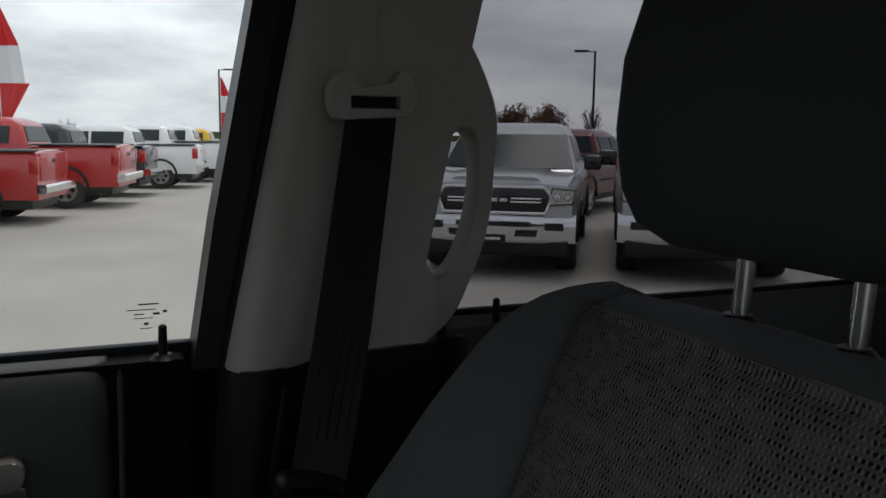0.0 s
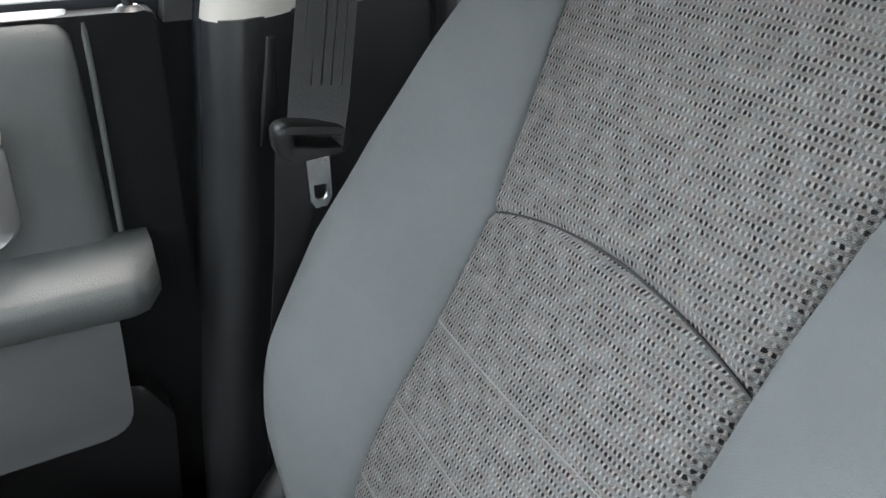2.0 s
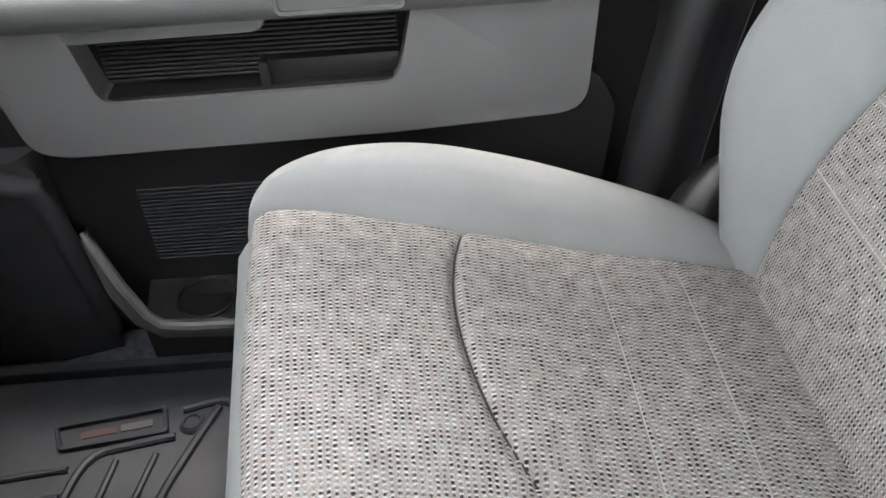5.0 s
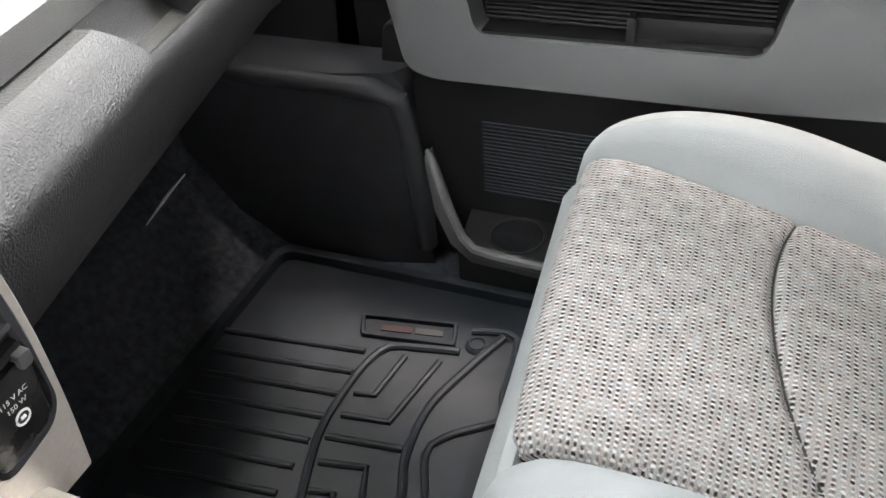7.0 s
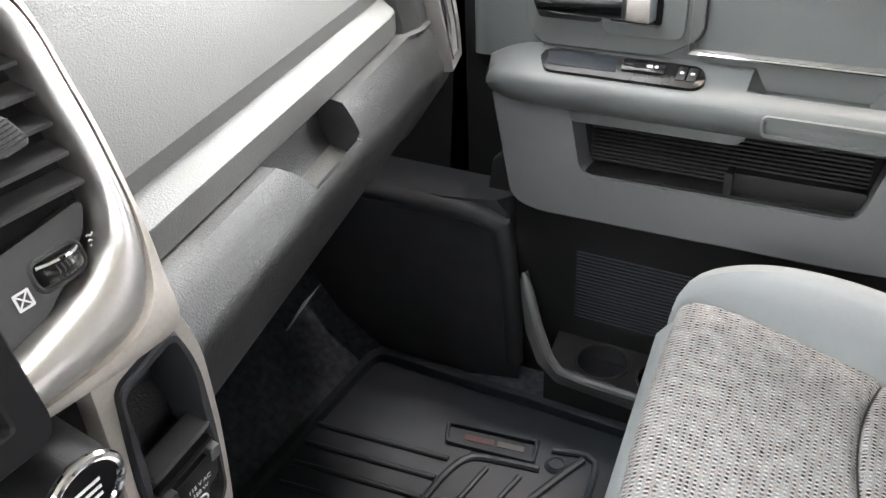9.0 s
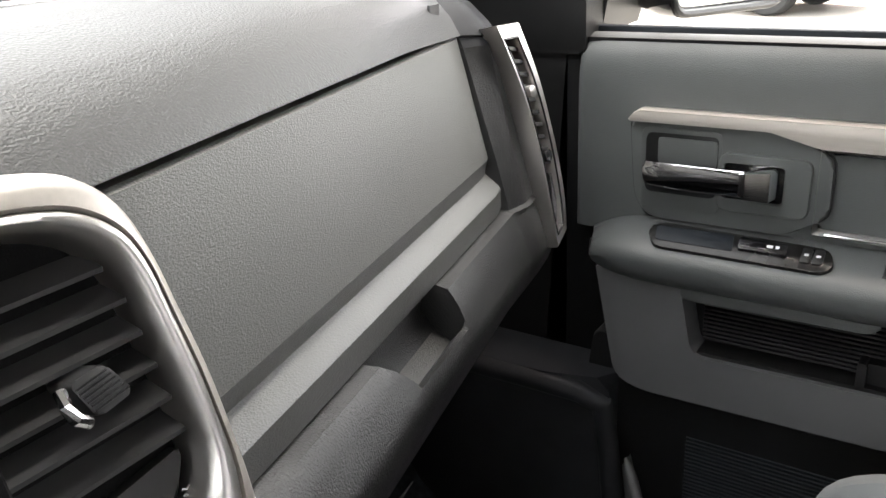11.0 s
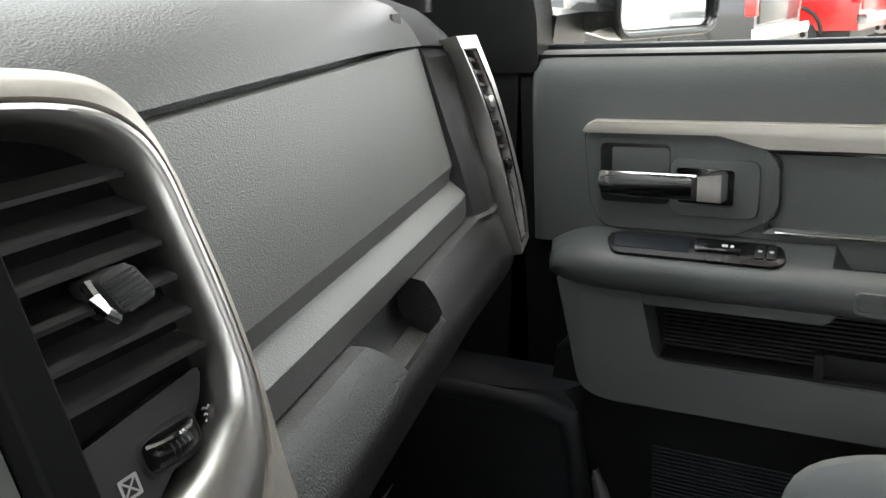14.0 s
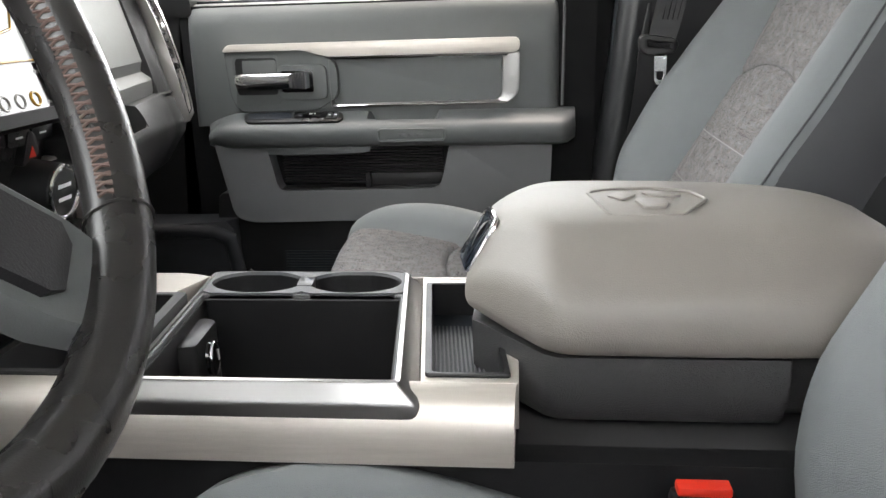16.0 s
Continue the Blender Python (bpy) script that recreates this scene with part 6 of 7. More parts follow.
for k in range(150):
    a = radians(-37 + 256 * k / 149)
    part("stitch", tube([on_rim(a, 0.15), on_rim(a + 0.009, 0.38, 0.0190), on_rim(a + 0.014, 0.62)], 0.0010, 5), STITCH, wheel)
    part("stitch", tube([on_rim(a + 0.02, 0.15), on_rim(a + 0.011, 0.38, 0.0190), on_rim(a + 0.006, 0.62)], 0.0010, 5), STITCH, wheel)
for a in (-39, 219):
    part("leather_seam", tube([on_rim(radians(a) + 0.02 * math.sin(q), q, 0.0184) for q in (2 * math.pi * k / 24 for k in range(24))], 0.0012, 6, True), LEATHER, wheel)
hub = bmesh.new()
loft([[WT @ Vector((r * math.cos(a) * 1.15, r * math.sin(a), h)) for a in (2 * math.pi * k / 32 for k in range(32))] for r, h in ((0.05, -0.07), (0.075, -0.055), (0.078, -0.03), (0.066, -0.014), (0.03, -0.008))], True, True, hub)
part("hub", hub, BLACK, wheel, "black airbag hub")
for a, w in ((20, 0.03), (160, 0.03), (-53, 0.04), (-127, 0.04)):
    a = radians(a)
    d, e = Vector((math.cos(a), math.sin(a), 0)), Vector((-math.sin(a), math.cos(a), 0))
    sp = bmesh.new()
    loft([[WT @ (d * r + e * (s * ww) + Vector((0, 0, h + t))) for s, t in ((-1, -0.012), (-0.92, 0.0), (-0.8, 0.004), (0.8, 0.004), (0.92, 0.0), (1, -0.012))] for r, ww, h in ((0.05, w * 1.15, -0.03), (0.11, w * 0.95, -0.02), (0.165, w * 0.95, -0.010), (0.190, w * 0.8, -0.006))], True, True, sp)
    spoke = part("spoke", sp, SLATE_HARD, wheel, "slate grey spoke")
    ins = bmesh.new()
    loft([[WT @ (d * r + e * (s * ww) + Vector((0, 0, h + t))) for s, t in ((-1, 0.000), (-0.9, 0.009), (0.9, 0.009), (1, 0.000))] for r, ww, h in ((0.07, w * 0.62, -0.027), (0.11, w * 0.60, -0.0195), (0.158, w * 0.60, -0.0105), (0.168, w * 0.4, -0.012))], True, True, ins)
    part("button_pad", ins, BLACK, spoke, "black button pad")
part("column", tube([WT @ Vector((0, 0, -0.05)), WT @ Vector((0, 0, -0.28))], 0.05, 20), BLACK, wheel)

# ---- floor mat ----
fm = thing("floor_mat", "black moulded rubber floor mat with raised ribs", "floor mat", (-0.65, 0.5, 0.57))
part("mat_tray", frame_slab(rect(-0.92, -0.42, 0.235, 0.80, 0.03), rect(-0.905, -0.435, 0.25, 0.785, 0.025), 0.565, 0.605, XY, 0.585), RUBBER, fm)
part("mat_sheet", slab(rect(-0.92, -0.42, 0.235, 0.80, 0.03), 0.565, 0.588, XY, 0.002), RUBBER, fm)
plate = part("mat_plate", frame_slab(fil([(-0.726, 0.700), (-0.583, 0.722), (-0.572, 0.676), (-0.710, 0.658)], 0.008), fil([(-0.719, 0.695), (-0.588, 0.715), (-0.579, 0.682), (-0.706, 0.665)], 0.004), 0.585, 0.595, XY, 0.587), RUBBER, fm)
part("plate_bar", slab([(-0.640, 0.697), (-0.600, 0.703), (-0.597, 0.692), (-0.637, 0.686)], 0.587, 0.5895, XY, 0), mat("grey_print", (0.03, 0.03, 0.03), 0.6), plate)
part("plate_bar", slab([(-0.690, 0.689), (-0.645, 0.696), (-0.642, 0.685), (-0.687, 0.678)], 0.587, 0.5895, XY, 0), mat("dull_red_print", (0.026, 0.006, 0.006), 0.6), plate)
post = part("mat_post", disc((-0.544, 0.690, 0.587), (0, 0, 1), 0.018, 0.006, 24, 0.016, 0.002), RUBBER, fm)
part("post_ring", tube([(-0.544 + 0.0115 * math.cos(a), 0.690 + 0.0115 * math.sin(a), 0.5935) for a in (2 * math.pi * k / 20 for k in range(20))], 0.0022, 6, True), RUBBER, post)
for i in range(9):
    y = 0.630 - i * 0.0405
    part("mat_rib", tube([(-0.905 + 0.006 * i, y - 0.022, 0.590), (-0.80, y - 0.010, 0.590), (-0.690, y + 0.002, 0.590)], 0.0044, 8), RUBBER, fm)


def mat_line(pts, r):
    """A raised line of the mat, bent smoothly."""
    fine = [q for _, q in resample(pts, 30)]
    part("mat_ridge", tube([(q.x, q.y, 0.5905) for q in fine], r, 8), RUBBER, fm)


mat_line([(-0.563, 0.671), (-0.624, 0.660), (-0.660, 0.650), (-0.678, 0.615), (-0.685, 0.554), (-0.683, 0.481), (-0.657, 0.384), (-0.63, 0.28)], 0.0058)
mat_line([(-0.513, 0.714), (-0.541, 0.646), (-0.567, 0.565), (-0.564, 0.483), (-0.545, 0.427), (-0.52, 0.30)], 0.0062)
mat_line([(-0.560, 0.713), (-0.50, 0.722), (-0.486, 0.67), (-0.481, 0.610), (-0.471, 0.576), (-0.525, 0.532), (-0.543, 0.499), (-0.519, 0.437), (-0.49, 0.33)], 0.0050)
for pts in (((-0.671, 0.559), (-0.643, 0.563), (-0.632, 0.640)), ((-0.670, 0.520), (-0.606, 0.528), (-0.583, 0.646)), ((-0.673, 0.483), (-0.622, 0.489), (-0.572, 0.495)), ((-0.663, 0.445), (-0.603, 0.456), (-0.588, 0.411)), ((-0.655, 0.405), (-0.625, 0.410), (-0.612, 0.36))):
    part("mat_groove", tube([(x, y, 0.590) for x, y in pts], 0.0046, 8), RUBBER, fm)
part("under_dash_edge", tube([(-0.730, 0.447, 1.000), (-0.722, 0.412, 1.003), (-0.706, 0.362, 1.008)], [0.0008, 0.0020, 0.0006], 8, flat=0.5), VENTBLACK, dash, "grey edge of the panel under the dash")
kick = part("trim_kick_panel", loft([[(-0.70, 0.895, z), (-0.70 - d, 0.865, z), (-0.78 - d, 0.845, z), (-1.1, 0.84, z), (-1.1, 0.96, z), (-0.72, 0.96, z)] for z, d in ((0.56, -0.02), (0.83, -0.006), (0.88, 0.002), (0.898, 0.02))]), MATTE)
part("kick_ridge", tube([(-1.0, 0.842, 0.882), (-0.83, 0.845, 0.882), (-0.742, 0.852, 0.877), (-0.710, 0.861, 0.860), (-0.702, 0.863, 0.81), (-0.692, 0.866, 0.70), (-0.690, 0.868, 0.60)], 0.016, 12), MATTE, kick)
tagged(kick, "black moulded kick panel beside the footwell", "trim", kind="structure")

# ---- door mirror ----
mir = thing("door_mirror", "dark door mirror outside the passenger window", "car mirror", (-0.72, 1.1, 1.4))
MR = Matrix.Translation((-0.712, 1.082, 1.372)) @ Matrix.Rotation(radians(-19), 4, "Z") @ Matrix.Rotation(radians(-4.5), 4, "X")
face = fil([(0.0, 0.0), (0.245, 0.012), (0.245, 0.235), (0.0, 0.225)], 0.03, 5)


def mring(k, x):
    return [MR @ Vector((x, 0.122 + (p.x - 0.122) * k, 0.115 + (p.y - 0.115) * k)) for p in face]


part("mirror_housing", loft([mring(0.45, -0.135), mring(0.8, -0.12), mring(1.02, -0.08), mring(1.13, -0.02), mring(1.13, 0.006), mring(1.03, 0.008), mring(1.02, -0.004)]), BLACK_GLOSS, mir, "dark painted mirror housing")
part("mirror_rim", tube(mring(1.08, 0.008), 0.006, 8, True), BLACK, mir)
part("mirror_face", loft([mring(1.0, -0.004), mring(1.0, 0.002)]), MIRROR, mir, "mirror glass")
part("mirror_arm", loft([[(x, y, z) for x, z in ((-0.90, 1.350), (-0.775, 1.350), (-0.765, 1.40), (-0.88, 1.415))] for y in (0.985, 1.02, 1.12)]), BLACK, mir, "black mirror arm")

# ---- outside ----
cabin_things = set(bpy.data.objects)
GRADE = -0.18
GROUND = mat("pale_concrete", (0.36, 0.335, 0.30), 0.9, var=0.14, vs=0.35, bump=0.4, bs=30)
ground = part("ground", box(-900, 900, -900, 900, -0.4, 0.0, 0), GROUND)
tagged(ground, "pale concrete car lot", "ground", kind="structure")
TYRE = mat("tyre_rubber", (0.015, 0.015, 0.015), 0.8, var=0.2)
ALLOY = mat("alloy_wheel", (0.55, 0.55, 0.56), 0.3, 1.0)
LAMP_RED = mat("red_lens", (0.45, 0.012, 0.01), 0.2, coat=0.5)
LAMP_CLEAR = mat("clear_lens", (0.88, 0.89, 0.90), 0.14, 0.9, coat=0.3)
TINT = mat("dark_car_glass", (0.03, 0.038, 0.04), 0.14, var=0.1, spec=0.12)


def paint(name, col, metal=0.3):
    return mat(name, col, 0.3, metal, var=0.05, vs=3, coat=0.6)


SILVER, REDP, WHITEP, BLACKP, YELLOWP, MAROON = (paint("silver_paint", (0.46, 0.47, 0.48), 0.6), paint("red_paint", (0.42, 0.010, 0.010), 0.0), paint("white_paint", (0.78, 0.78, 0.78), 0.0),
                                                 paint("black_paint", (0.02, 0.02, 0.022)), paint("yellow_paint", (0.72, 0.45, 0.01), 0.0), paint("maroon_paint", (0.10, 0.007, 0.009)))


def pickup(name_label, colour, group):
    """A crew cab pickup, its front towards -y, its front bumper at y = 0, standing on z = 0."""
    t = thing("pickup_truck", name_label, "pickup truck", group=group)
    w = 0.98
    rings = []
    for y, top, half in ((0.10, 1.02, 0.86), (0.14, 1.14, 0.93), (0.3, 1.19, 0.96), (1.35, 1.25, w), (1.45, 1.26, w), (3.95, 1.30, w), (3.98, 1.31, w), (5.70, 1.33, 0.97), (5.76, 1.31, 0.95)):
        rings.append([(x * half, y, z) for x, z in ((-0.97, 0.46), (-1.0, 0.60), (-1.0, 0.95), (-0.985, top - 0.10), (-0.93, top - 0.02), (-0.5, top + 0.015), (0, top + 0.02), (0.5, top + 0.015), (0.93, top - 0.02), (0.985, top - 0.10), (1.0, 0.95), (1.0, 0.60), (0.97, 0.46))])
    local("body", loft(rings), colour, t)
    rings = []
    for z, y0, y1, h in ((1.24, 1.28, 3.98, 0.93), (1.36, 1.45, 3.96, 0.90), (1.74, 2.02, 3.84, 0.76), (1.84, 2.30, 3.70, 0.70), (1.90, 2.6, 3.5, 0.60)):
        rings.append([(p[0], p[1], z) for p in fil([(-h, y0), (h, y0), (h, y1), (-h, y1)], 0.10, 4)])
    cab = local("cab", loft(rings), colour, t)
    local("windscreen", loft([[(x, 1.475 + (z - 1.36) * 1.5 - 0.055 + 0.03 * abs(x) ** 2, z) for x in (-h, -h / 2, 0, h / 2, h)] + [(x, 1.50 + (z - 1.36) * 1.5, z) for x in (h, -h)] for z, h in ((1.29, 0.875), (1.735, 0.74))]), TINT, cab, "", 12)
    local("rear_window", loft([[(x, 3.985 - (z - 1.36) * 0.32, z) for x in (-h, h)] + [(x, 3.95 - (z - 1.36) * 0.32, z) for x in (h, -h)] for z, h in ((1.40, 0.76), (1.72, 0.66))]), TINT, cab)
    for sg in (1, -1):
        for a, b in ((1.75, 2.62), (2.70, 3.62)):
            local("side_window", loft([[(sg * (0.918 - (z - 1.36) * 0.37), y, z) for y in (a + k * 0.42 * (a < 2), b)] + [(sg * (0.88 - (z - 1.36) * 0.37), y, z) for y in (b, a + k * 0.42 * (a < 2))] for z, k in ((1.36, 0.0), (1.72, 1.0))]), TINT, cab)
        local("side_mirror", box(sg * 1.12 - 0.12, sg * 1.12 + 0.12, 1.72, 1.84, 1.26, 1.46, 0.04, 3), BLACK_GLOSS, t)
        lamp = local("headlamp", loft([[(sg * x, y, z) for x, z in ((0.66, 0.90), (0.93, 0.92), (0.95, 1.07), (0.70, 1.09))] for y in (0.075, 0.11, 0.3)]), LAMP_CLEAR, t)
        local("lamp_rim", tube([(sg * x, 0.074, z) for x, z in ((0.655, 0.893), (0.937, 0.913), (0.958, 1.075), (0.695, 1.097))], 0.011, 6, True), BLACK, lamp)
        for x, r in ((0.755, 0.058), (0.875, 0.05)):
            local("lamp_bowl", disc((sg * x, 0.072, 0.99), (0, -1, 0), r, 0.008, 20, r * 0.9, 0.002), ALLOY, lamp)
            local("lens", disc((sg * x, 0.064, 0.99), (0, -1, 0), r * 0.6, 0.008, 16, r * 0.4, 0.003), CHROME, lamp)
        local("fog_lamp", loft([[(sg * x, y, z) for x, z in ((0.62, 0.60), (0.84, 0.60), (0.84, 0.69), (0.62, 0.69))] for y in (-0.006, 0.1)]), BLACK_GLOSS, t)
        local("tow_opening", loft([[(sg * x, y, z) for x, z in ((0.26, 0.52), (0.52, 0.52), (0.54, 0.60), (0.28, 0.60))] for y in (-0.008, 0.1)]), BLACK_GLOSS, t)
        local("tail_lamp", box(sg * 0.905 - 0.075, sg * 0.905 + 0.075, 5.62, 5.785, 0.92, 1.24, 0.02), LAMP_RED, t)
        for y in (0.98, 4.68):
            wh = local("wheel", disc((sg * 0.72, y, 0.40), (sg, 0, 0), 0.40, 0.25, 32, 0.39, 0.03), TYRE, t)
            local("rim", disc((sg * 0.955, y, 0.40), (sg, 0, 0), 0.255, 0.018, 28, 0.25, 0.005), ALLOY, wh)
            for k in range(6):
                q = k * math.pi / 3
                local("spoke_gap", disc((sg * 0.97, y + 0.155 * math.cos(q), 0.40 + 0.155 * math.sin(q)), (sg, 0, 0), 0.052, 0.005, 10, None, 0.001), BLACK, wh)
            local("wheel_arch", tube([(sg * 0.972, y + 0.47 * math.cos(q), 0.42 + 0.47 * math.sin(q)) for q in (math.pi * k / 14 for k in range(15))], 0.035, 8), BLACK, t)
    local("grille", slab(fil([(-0.60, 0.80), (0.60, 0.80), (0.66, 0.98), (0.58, 1.08), (-0.58, 1.08), (-0.66, 0.98)], 0.03), -0.3, -0.085, XZ, 0.01), BLACK_GLOSS, t)
    local("grille_rim", tube([(p.x, 0.085, p.y) for p in fil([(-0.62, 0.79), (0.62, 0.79), (0.69, 0.98), (0.60, 1.10), (-0.60, 1.10), (-0.69, 0.98)], 0.04)], 0.022, 8, True), CHROME, t)
    for a, b in ((-0.56, -0.2), (0.2, 0.56)):
        local("grille_bar", tube([(a, 0.07, 0.965), (b, 0.07, 0.965), (b, 0.07, 0.925), (a, 0.07, 0.925)], 0.012, 6, True), CHROME, t)
    for i in range(3):
        local("badge_bar", box(-0.17 + i * 0.12, -0.08 + i * 0.12, 0.065, 0.085, 0.925, 0.965, 0.004), CHROME, t)
    local("front_bumper", loft([[(x, y + 0.10 * abs(x) ** 3, z) for y, z in ((0.09, 0.77), (0.02, 0.75), (0.0, 0.70), (0.0, 0.50), (0.04, 0.44), (0.14, 0.44), (0.16, 0.77))] for x in (-0.98, -0.8, -0.4, 0, 0.4, 0.8, 0.98)]), CHROME, t)
    local("hood_bulge", loft([[(x * k, y, z + d) for x, d in ((-0.62, -0.03), (-0.52, 0.02), (-0.2, 0.032), (0.2, 0.032), (0.52, 0.02), (0.62, -0.03))] for y, z, k in ((0.22, 1.19, 0.92), (0.32, 1.21, 0.96), (0.9, 1.245, 1.0), (1.33, 1.262, 1.05))]), colour, t)
    local("lower_grille", box(-0.45, 0.45, -0.004, 0.1, 0.635, 0.70, 0.01), BLACK_GLOSS, t)
    local("front_plate", box(-0.16, 0.16, -0.016, -0.002, 0.45, 0.53, 0.003), BLACK, t)
    local("plate_bar", box(-0.10, 0.10, -0.019, -0.012, 0.475, 0.505, 0), WHITEP, t)
    local("valance", box(-0.9, 0.9, 0.06, 0.3, 0.28, 0.46, 0.03), BLACK, t)
    local("rear_bumper", loft([[(x, y, z) for y, z in ((5.74, 0.56), (5.90, 0.58), (5.92, 0.66), (5.90, 0.74), (5.74, 0.74))] for x in (-0.97, -0.2, 0.2, 0.97)]), CHROME, t)
    for sg in (1, -1):
        local("bed_rail", box(sg * 0.93 - 0.04, sg * 0.93 + 0.04, 4.0, 5.74, 1.325, 1.345, 0.006), BLACK, t)
        local("side_molding", box(sg * 0.985 - 0.008, sg * 0.985 + 0.008, 1.5, 3.9, 0.74, 0.80, 0.003), BLACK, t)
        for y in (2.45, 3.5):
            local("door_handle", box(sg * 0.985 - 0.012, sg * 0.985 + 0.012, y, y + 0.18, 1.06, 1.10, 0.006), CHROME, t)
    local("bed_floor", box(-0.86, 0.86, 4.05, 5.68, 1.335, 1.352, 0.004), BLACK, t)
    tg = local("tailgate", box(-0.80, 0.80, 5.74, 5.785, 0.80, 1.31, 0.02), colour, t)
    local("tailgate_handle", box(-0.12, 0.12, 5.78, 5.795, 1.12, 1.18, 0.006), BLACK, tg)
    local("underbody", box(-0.8, 0.8, 0.4, 5.6, 0.28, 0.5, 0.02), BLACK, t)
    return t


def place(t, x, y, fx, fy, back=False):
    """Front (or tail) centre at x, y, facing the way fx, fy."""
    a = math.atan2(fy, fx) + math.pi / 2
    m = Matrix.Translation((x, y, 0)) @ Matrix.Rotation(a, 4, "Z")
    m = m @ Matrix.Scale(1.05, 4)
    if back:
        m = m @ Matrix.Translation((0, -5.9, 0))
    t.matrix_world = m
    return m


silver = pickup("silver pickup truck with chrome grille facing the lane", SILVER, "silver pickups")
place(silver, 4.5, 9.2, -0.56, -0.83)
copy_thing(silver, Matrix.Translation((4.5 + 2.24, 9.2 - 1.36, 0)) @ Matrix.Rotation(math.atan2(-0.83, -0.56) + math.pi / 2, 4, "Z") @ Matrix.Scale(1.05, 4))
red = pickup("red pickup truck parked tail out in a row", REDP, "parked row of pickups")
# the row: tail corners, metres to the side of and along a line of sight across the lot
AX, SIDE = Vector((0.3852, 0.9228)), Vector((0.9235, -0.3836))
FWD = (-0.985 * SIDE - 0.17 * AX)


def stall(lateral, depth):
    c = Vector((0.009, 0.041)) + SIDE * (lateral + 0.02) + AX * (depth - 0.985)
    return c.x, c.y


def park(t, lateral, depth):
    return place(t, *stall(lateral, depth), FWD.x, FWD.y, True)


ang = Matrix.Rotation(math.atan2(FWD.y, FWD.x) + math.pi / 2, 4, "Z") @ Matrix.Scale(1.05, 4) @ Matrix.Translation((0, -5.9, 0))
park(red, -7.7, 17.4)
copy_thing(red, Matrix.Translation((*stall(-7.95, 21.1), 0)) @ ang)
for lat, dep, lab, col in ((-7.5, 13.6, "black pickup truck parked tail out in a row", BLACKP), (-8.3, 24.6, "black pickup truck parked tail out in a row", BLACKP),
                           (-8.0, 28.4, "white pickup truck parked tail out in a row", WHITEP), (-8.3, 38.0, "yellow pickup truck parked tail out in a row", YELLOWP)):
    p = pickup(lab, col, "parked row of pickups")
    park(p, lat, dep)
    if col == WHITEP:
        copy_thing(p, Matrix.Translation((*stall(-8.3, 32.0), 0)) @ ang)
        copy_thing(p, Matrix.Translation((*stall(-8.3, 35.0), 0)) @ ang)
mar = pickup("dark red pickup truck parked beyond the silver ones", MAROON, "far pickups")
place(mar, 8.6, 15.8, 0.75, 0.66, True)
POLE = mat("dark_bronze_pole", (0.03, 0.03, 0.032), 0.5, 0.3)
FLAGR = mat("red_flag_cloth", (0.6, 0.02, 0.02), 0.8)
FLAGW = mat("white_flag_cloth", (0.75, 0.75, 0.75), 0.8)


def pole(x, y, h, ax, ay, flag):
    p = thing("street_lamp", "dark metal lot light on a tall pole", "street lamp", (x, y, 0), "lot lights")
    part("pole_shaft", tube([(x, y, 0), (x, y, h)], [0.11, 0.075], 12), POLE, p)
    part("lamp_arm", tube([(x, y, h - 0.08), (x + ax * 0.7, y + ay * 0.7, h - 0.05)], 0.04, 8), POLE, p)
    part("lamp_head", loft([[(x + ax * s - ay * q, y + ay * s + ax * q, h + z) for q, z in ((-0.2, -0.1), (0.2, -0.1), (0.17, 0.05), (-0.17, 0.05))] for s in (0.5, 1.5)]), POLE, p)
    part("pole_base", disc((x, y, 0), (0, 0, 1), 0.3, 0.7, 20, 0.28, 0.03), GROUND, p)
    if flag:
        f = thing("flag", "red and white feather flag on a lot pole", "flag", (x, y, h * 0.5), "lot flags")
        for z0, z1, w0, w1, m in ((0.90, 0.68, 0.1, 0.9, FLAGR), (0.68, 0.48, 0.9, 1.1, FLAGW), (0.48, 0.24, 1.3, 0.15, FLAGR)):
            bmf = bmesh.new()
            loft([[(x + 0.12 + ax * w * (j / 8) - ay * 0.10 * math.sin(j * 0.9), y + ay * w * (j / 8) + ax * 0.10 * math.sin(j * 0.9), h * z) for j in range(9)] + [(x + 0.12 + ax * w * (j / 8) - ay * 0.10 * math.sin(j * 0.9) + 0.02, y + ay * w * (j / 8) + 0.02, h * z) for j in range(8, -1, -1)] for z, w in ((z0, w0), ((z0 + z1) / 2, (w0 + w1) / 2), (z1, w1))], True, True, bmf)
            part("flag_panel", bmf, m, f)


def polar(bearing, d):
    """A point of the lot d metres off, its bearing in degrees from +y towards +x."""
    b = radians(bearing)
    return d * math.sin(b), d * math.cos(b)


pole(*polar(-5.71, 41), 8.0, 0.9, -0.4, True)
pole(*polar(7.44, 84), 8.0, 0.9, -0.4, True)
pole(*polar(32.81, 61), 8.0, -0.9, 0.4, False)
LEAF = mat("autumn_leaves", (0.10, 0.045, 0.02), 0.9, var=0.5, vs=3)
TWIG = mat("grey_bark", (0.06, 0.05, 0.045), 0.95, var=0.3)
GRASS = mat("far_grass", (0.07, 0.09, 0.03), 0.95, var=0.3, vs=0.05)


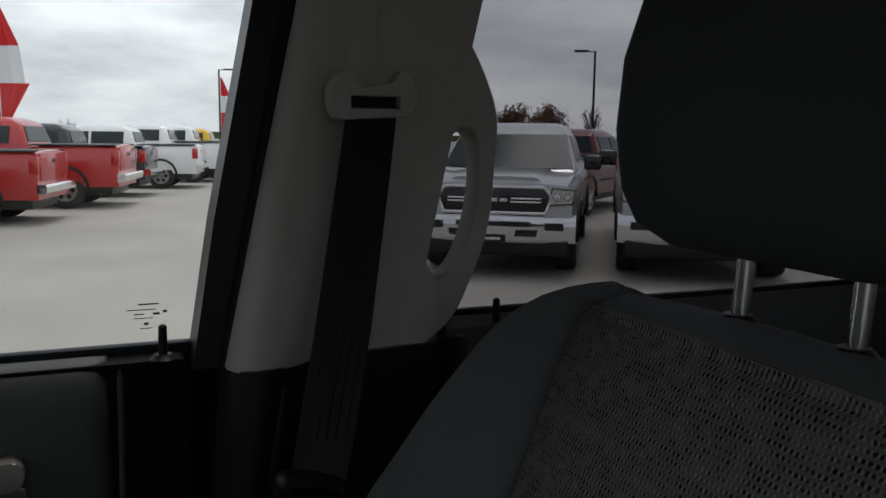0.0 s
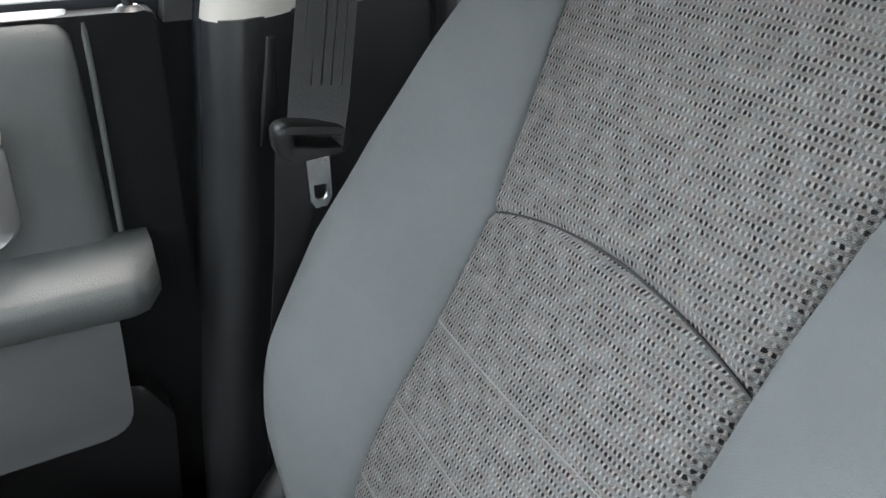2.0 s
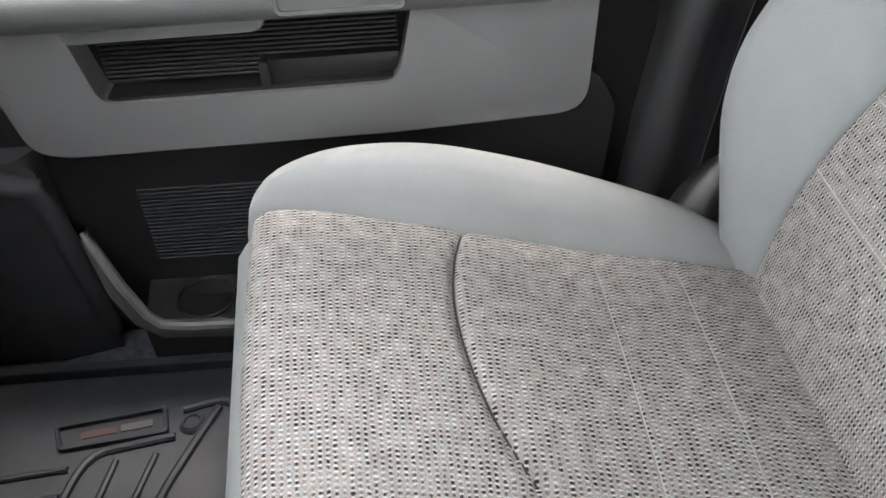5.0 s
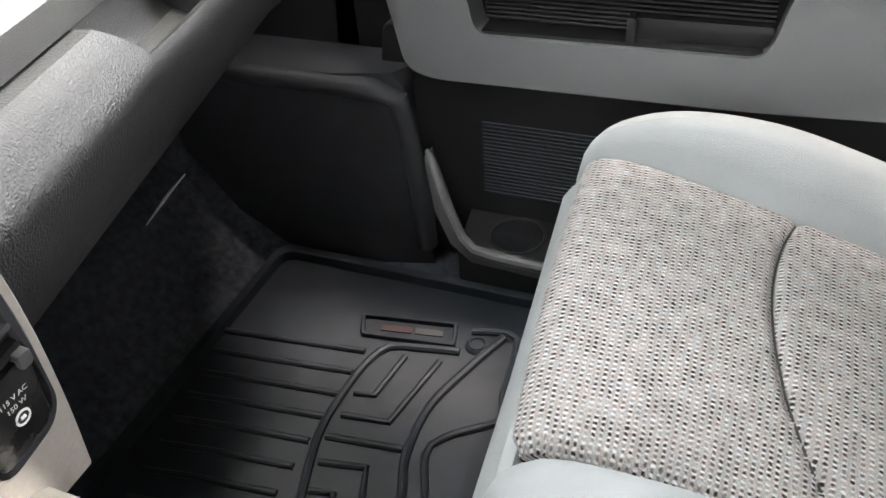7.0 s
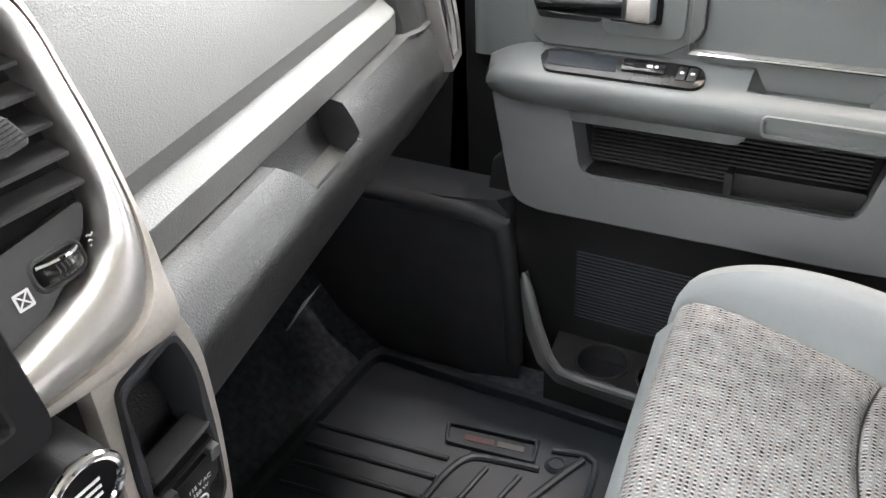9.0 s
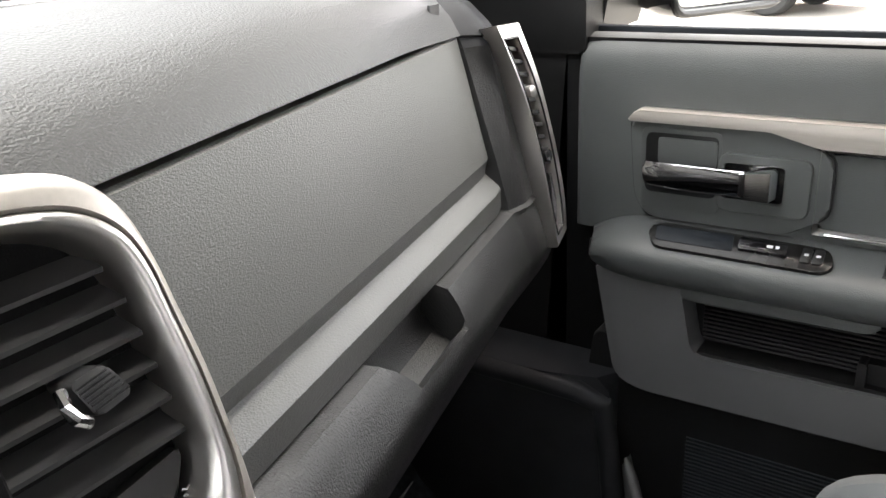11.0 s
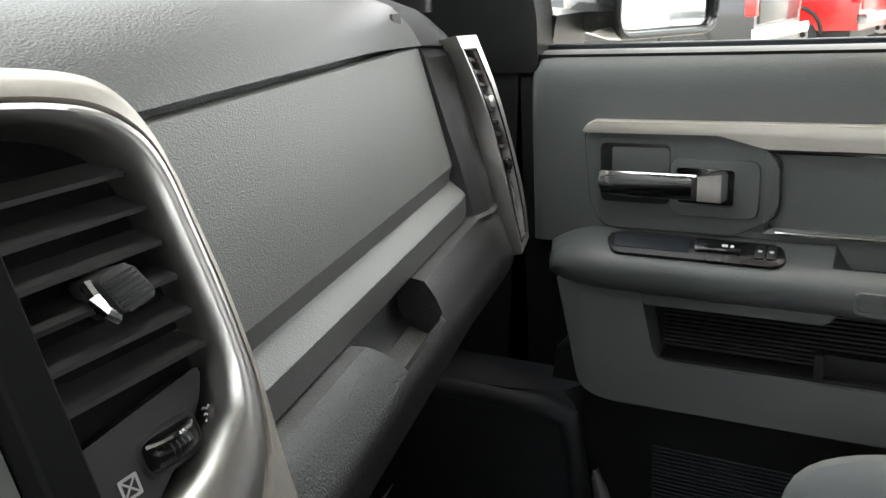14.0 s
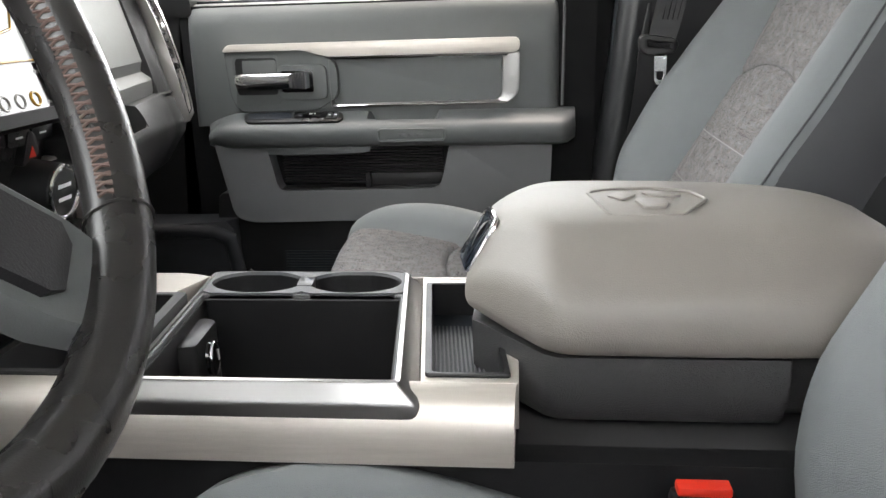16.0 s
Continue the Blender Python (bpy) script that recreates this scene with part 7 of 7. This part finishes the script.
def tree(x, y, h, leafy, seed):
    rnd = random.Random(seed)
    t = thing("tree", "autumn tree with sparse brown leaves" if leafy else "bare tree beyond the lot", "tree", (x, y, 0), "far trees")
    bmt, tips = bmesh.new(), []

    def grow(p, d, length, r, lvl):
        q = p + d * length
        tube([p, (p + q) / 2 + Vector((rnd.uniform(-1, 1), rnd.uniform(-1, 1), 0)) * length * 0.05, q], [r, r * 0.85, r * 0.6], 5, bm=bmt)
        tips.append(q)
        if lvl < 4:
            for _ in range(3 if lvl else 5):
                nd = (d + Vector((rnd.uniform(-1, 1), rnd.uniform(-1, 1), rnd.uniform(-0.2, 0.6))) * 0.75).normalized()
                grow(q - d * length * rnd.uniform(0, 0.4), nd, length * rnd.uniform(0.55, 0.8), r * 0.55, lvl + 1)
    grow(Vector((x, y, 0)), Vector((0, 0, 1)), h * 0.3, h * 0.025, 0)
    part("trunk", bmt, TWIG, t)
    if leafy:
        verts, faces = [], []
        for q in tips:
            for _ in range(14):
                c = q + Vector((rnd.gauss(0, 1), rnd.gauss(0, 1), rnd.gauss(0, 0.8))) * h * 0.04
                u, v = Vector((rnd.uniform(-1, 1), rnd.uniform(-1, 1), rnd.uniform(-1, 1))), Vector((rnd.uniform(-1, 1), rnd.uniform(-1, 1), rnd.uniform(-1, 1)))
                s = h * 0.012
                i = len(verts)
                verts += [c - u * s, c + v * s, c + u * s, c - v * s]
                faces.append((i, i + 1, i + 2, i + 3))
        me = bpy.data.meshes.new("crown")
        me.from_pydata(verts, [], faces)
        me.materials.append(LEAF)
        ob = new("crown", me)
        ob.parent = t
        ob.matrix_parent_inverse = Matrix.Translation((-x, -y, 0))


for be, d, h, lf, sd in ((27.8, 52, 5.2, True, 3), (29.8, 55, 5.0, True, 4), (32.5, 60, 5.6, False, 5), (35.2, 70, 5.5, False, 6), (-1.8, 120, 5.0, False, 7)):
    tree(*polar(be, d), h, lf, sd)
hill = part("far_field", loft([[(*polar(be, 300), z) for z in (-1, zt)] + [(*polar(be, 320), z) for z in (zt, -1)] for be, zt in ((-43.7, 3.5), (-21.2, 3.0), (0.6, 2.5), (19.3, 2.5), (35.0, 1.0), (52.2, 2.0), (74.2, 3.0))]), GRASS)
tagged(hill, "low green field and hedge on the horizon", "field", kind="structure")
van = thing("parked_van", "white van far across the lot", "van", group="far cars")
part("van_body", box(-1.0, 1.0, -2.4, 2.4, 0.45, 1.95, 0.2, 4), WHITEP, van)
for wx in (-0.85, 0.85):
    for wy in (-1.5, 1.5):
        part("wheel", disc((wx, wy, 0.33), (1, 0, 0), 0.33, 0.2, 20, None, 0.02), TYRE, van)
part("van_glass", box(-0.85, 0.85, -2.42, -1.9, 1.3, 1.75, 0.05), TINT, van)
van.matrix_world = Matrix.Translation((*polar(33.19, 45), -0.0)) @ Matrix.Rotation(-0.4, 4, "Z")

# the lot lies lower than the drawn zero under the cabin
for ob in set(bpy.data.objects) - cabin_things:
    if ob.parent is None:
        ob.location.z += GRADE
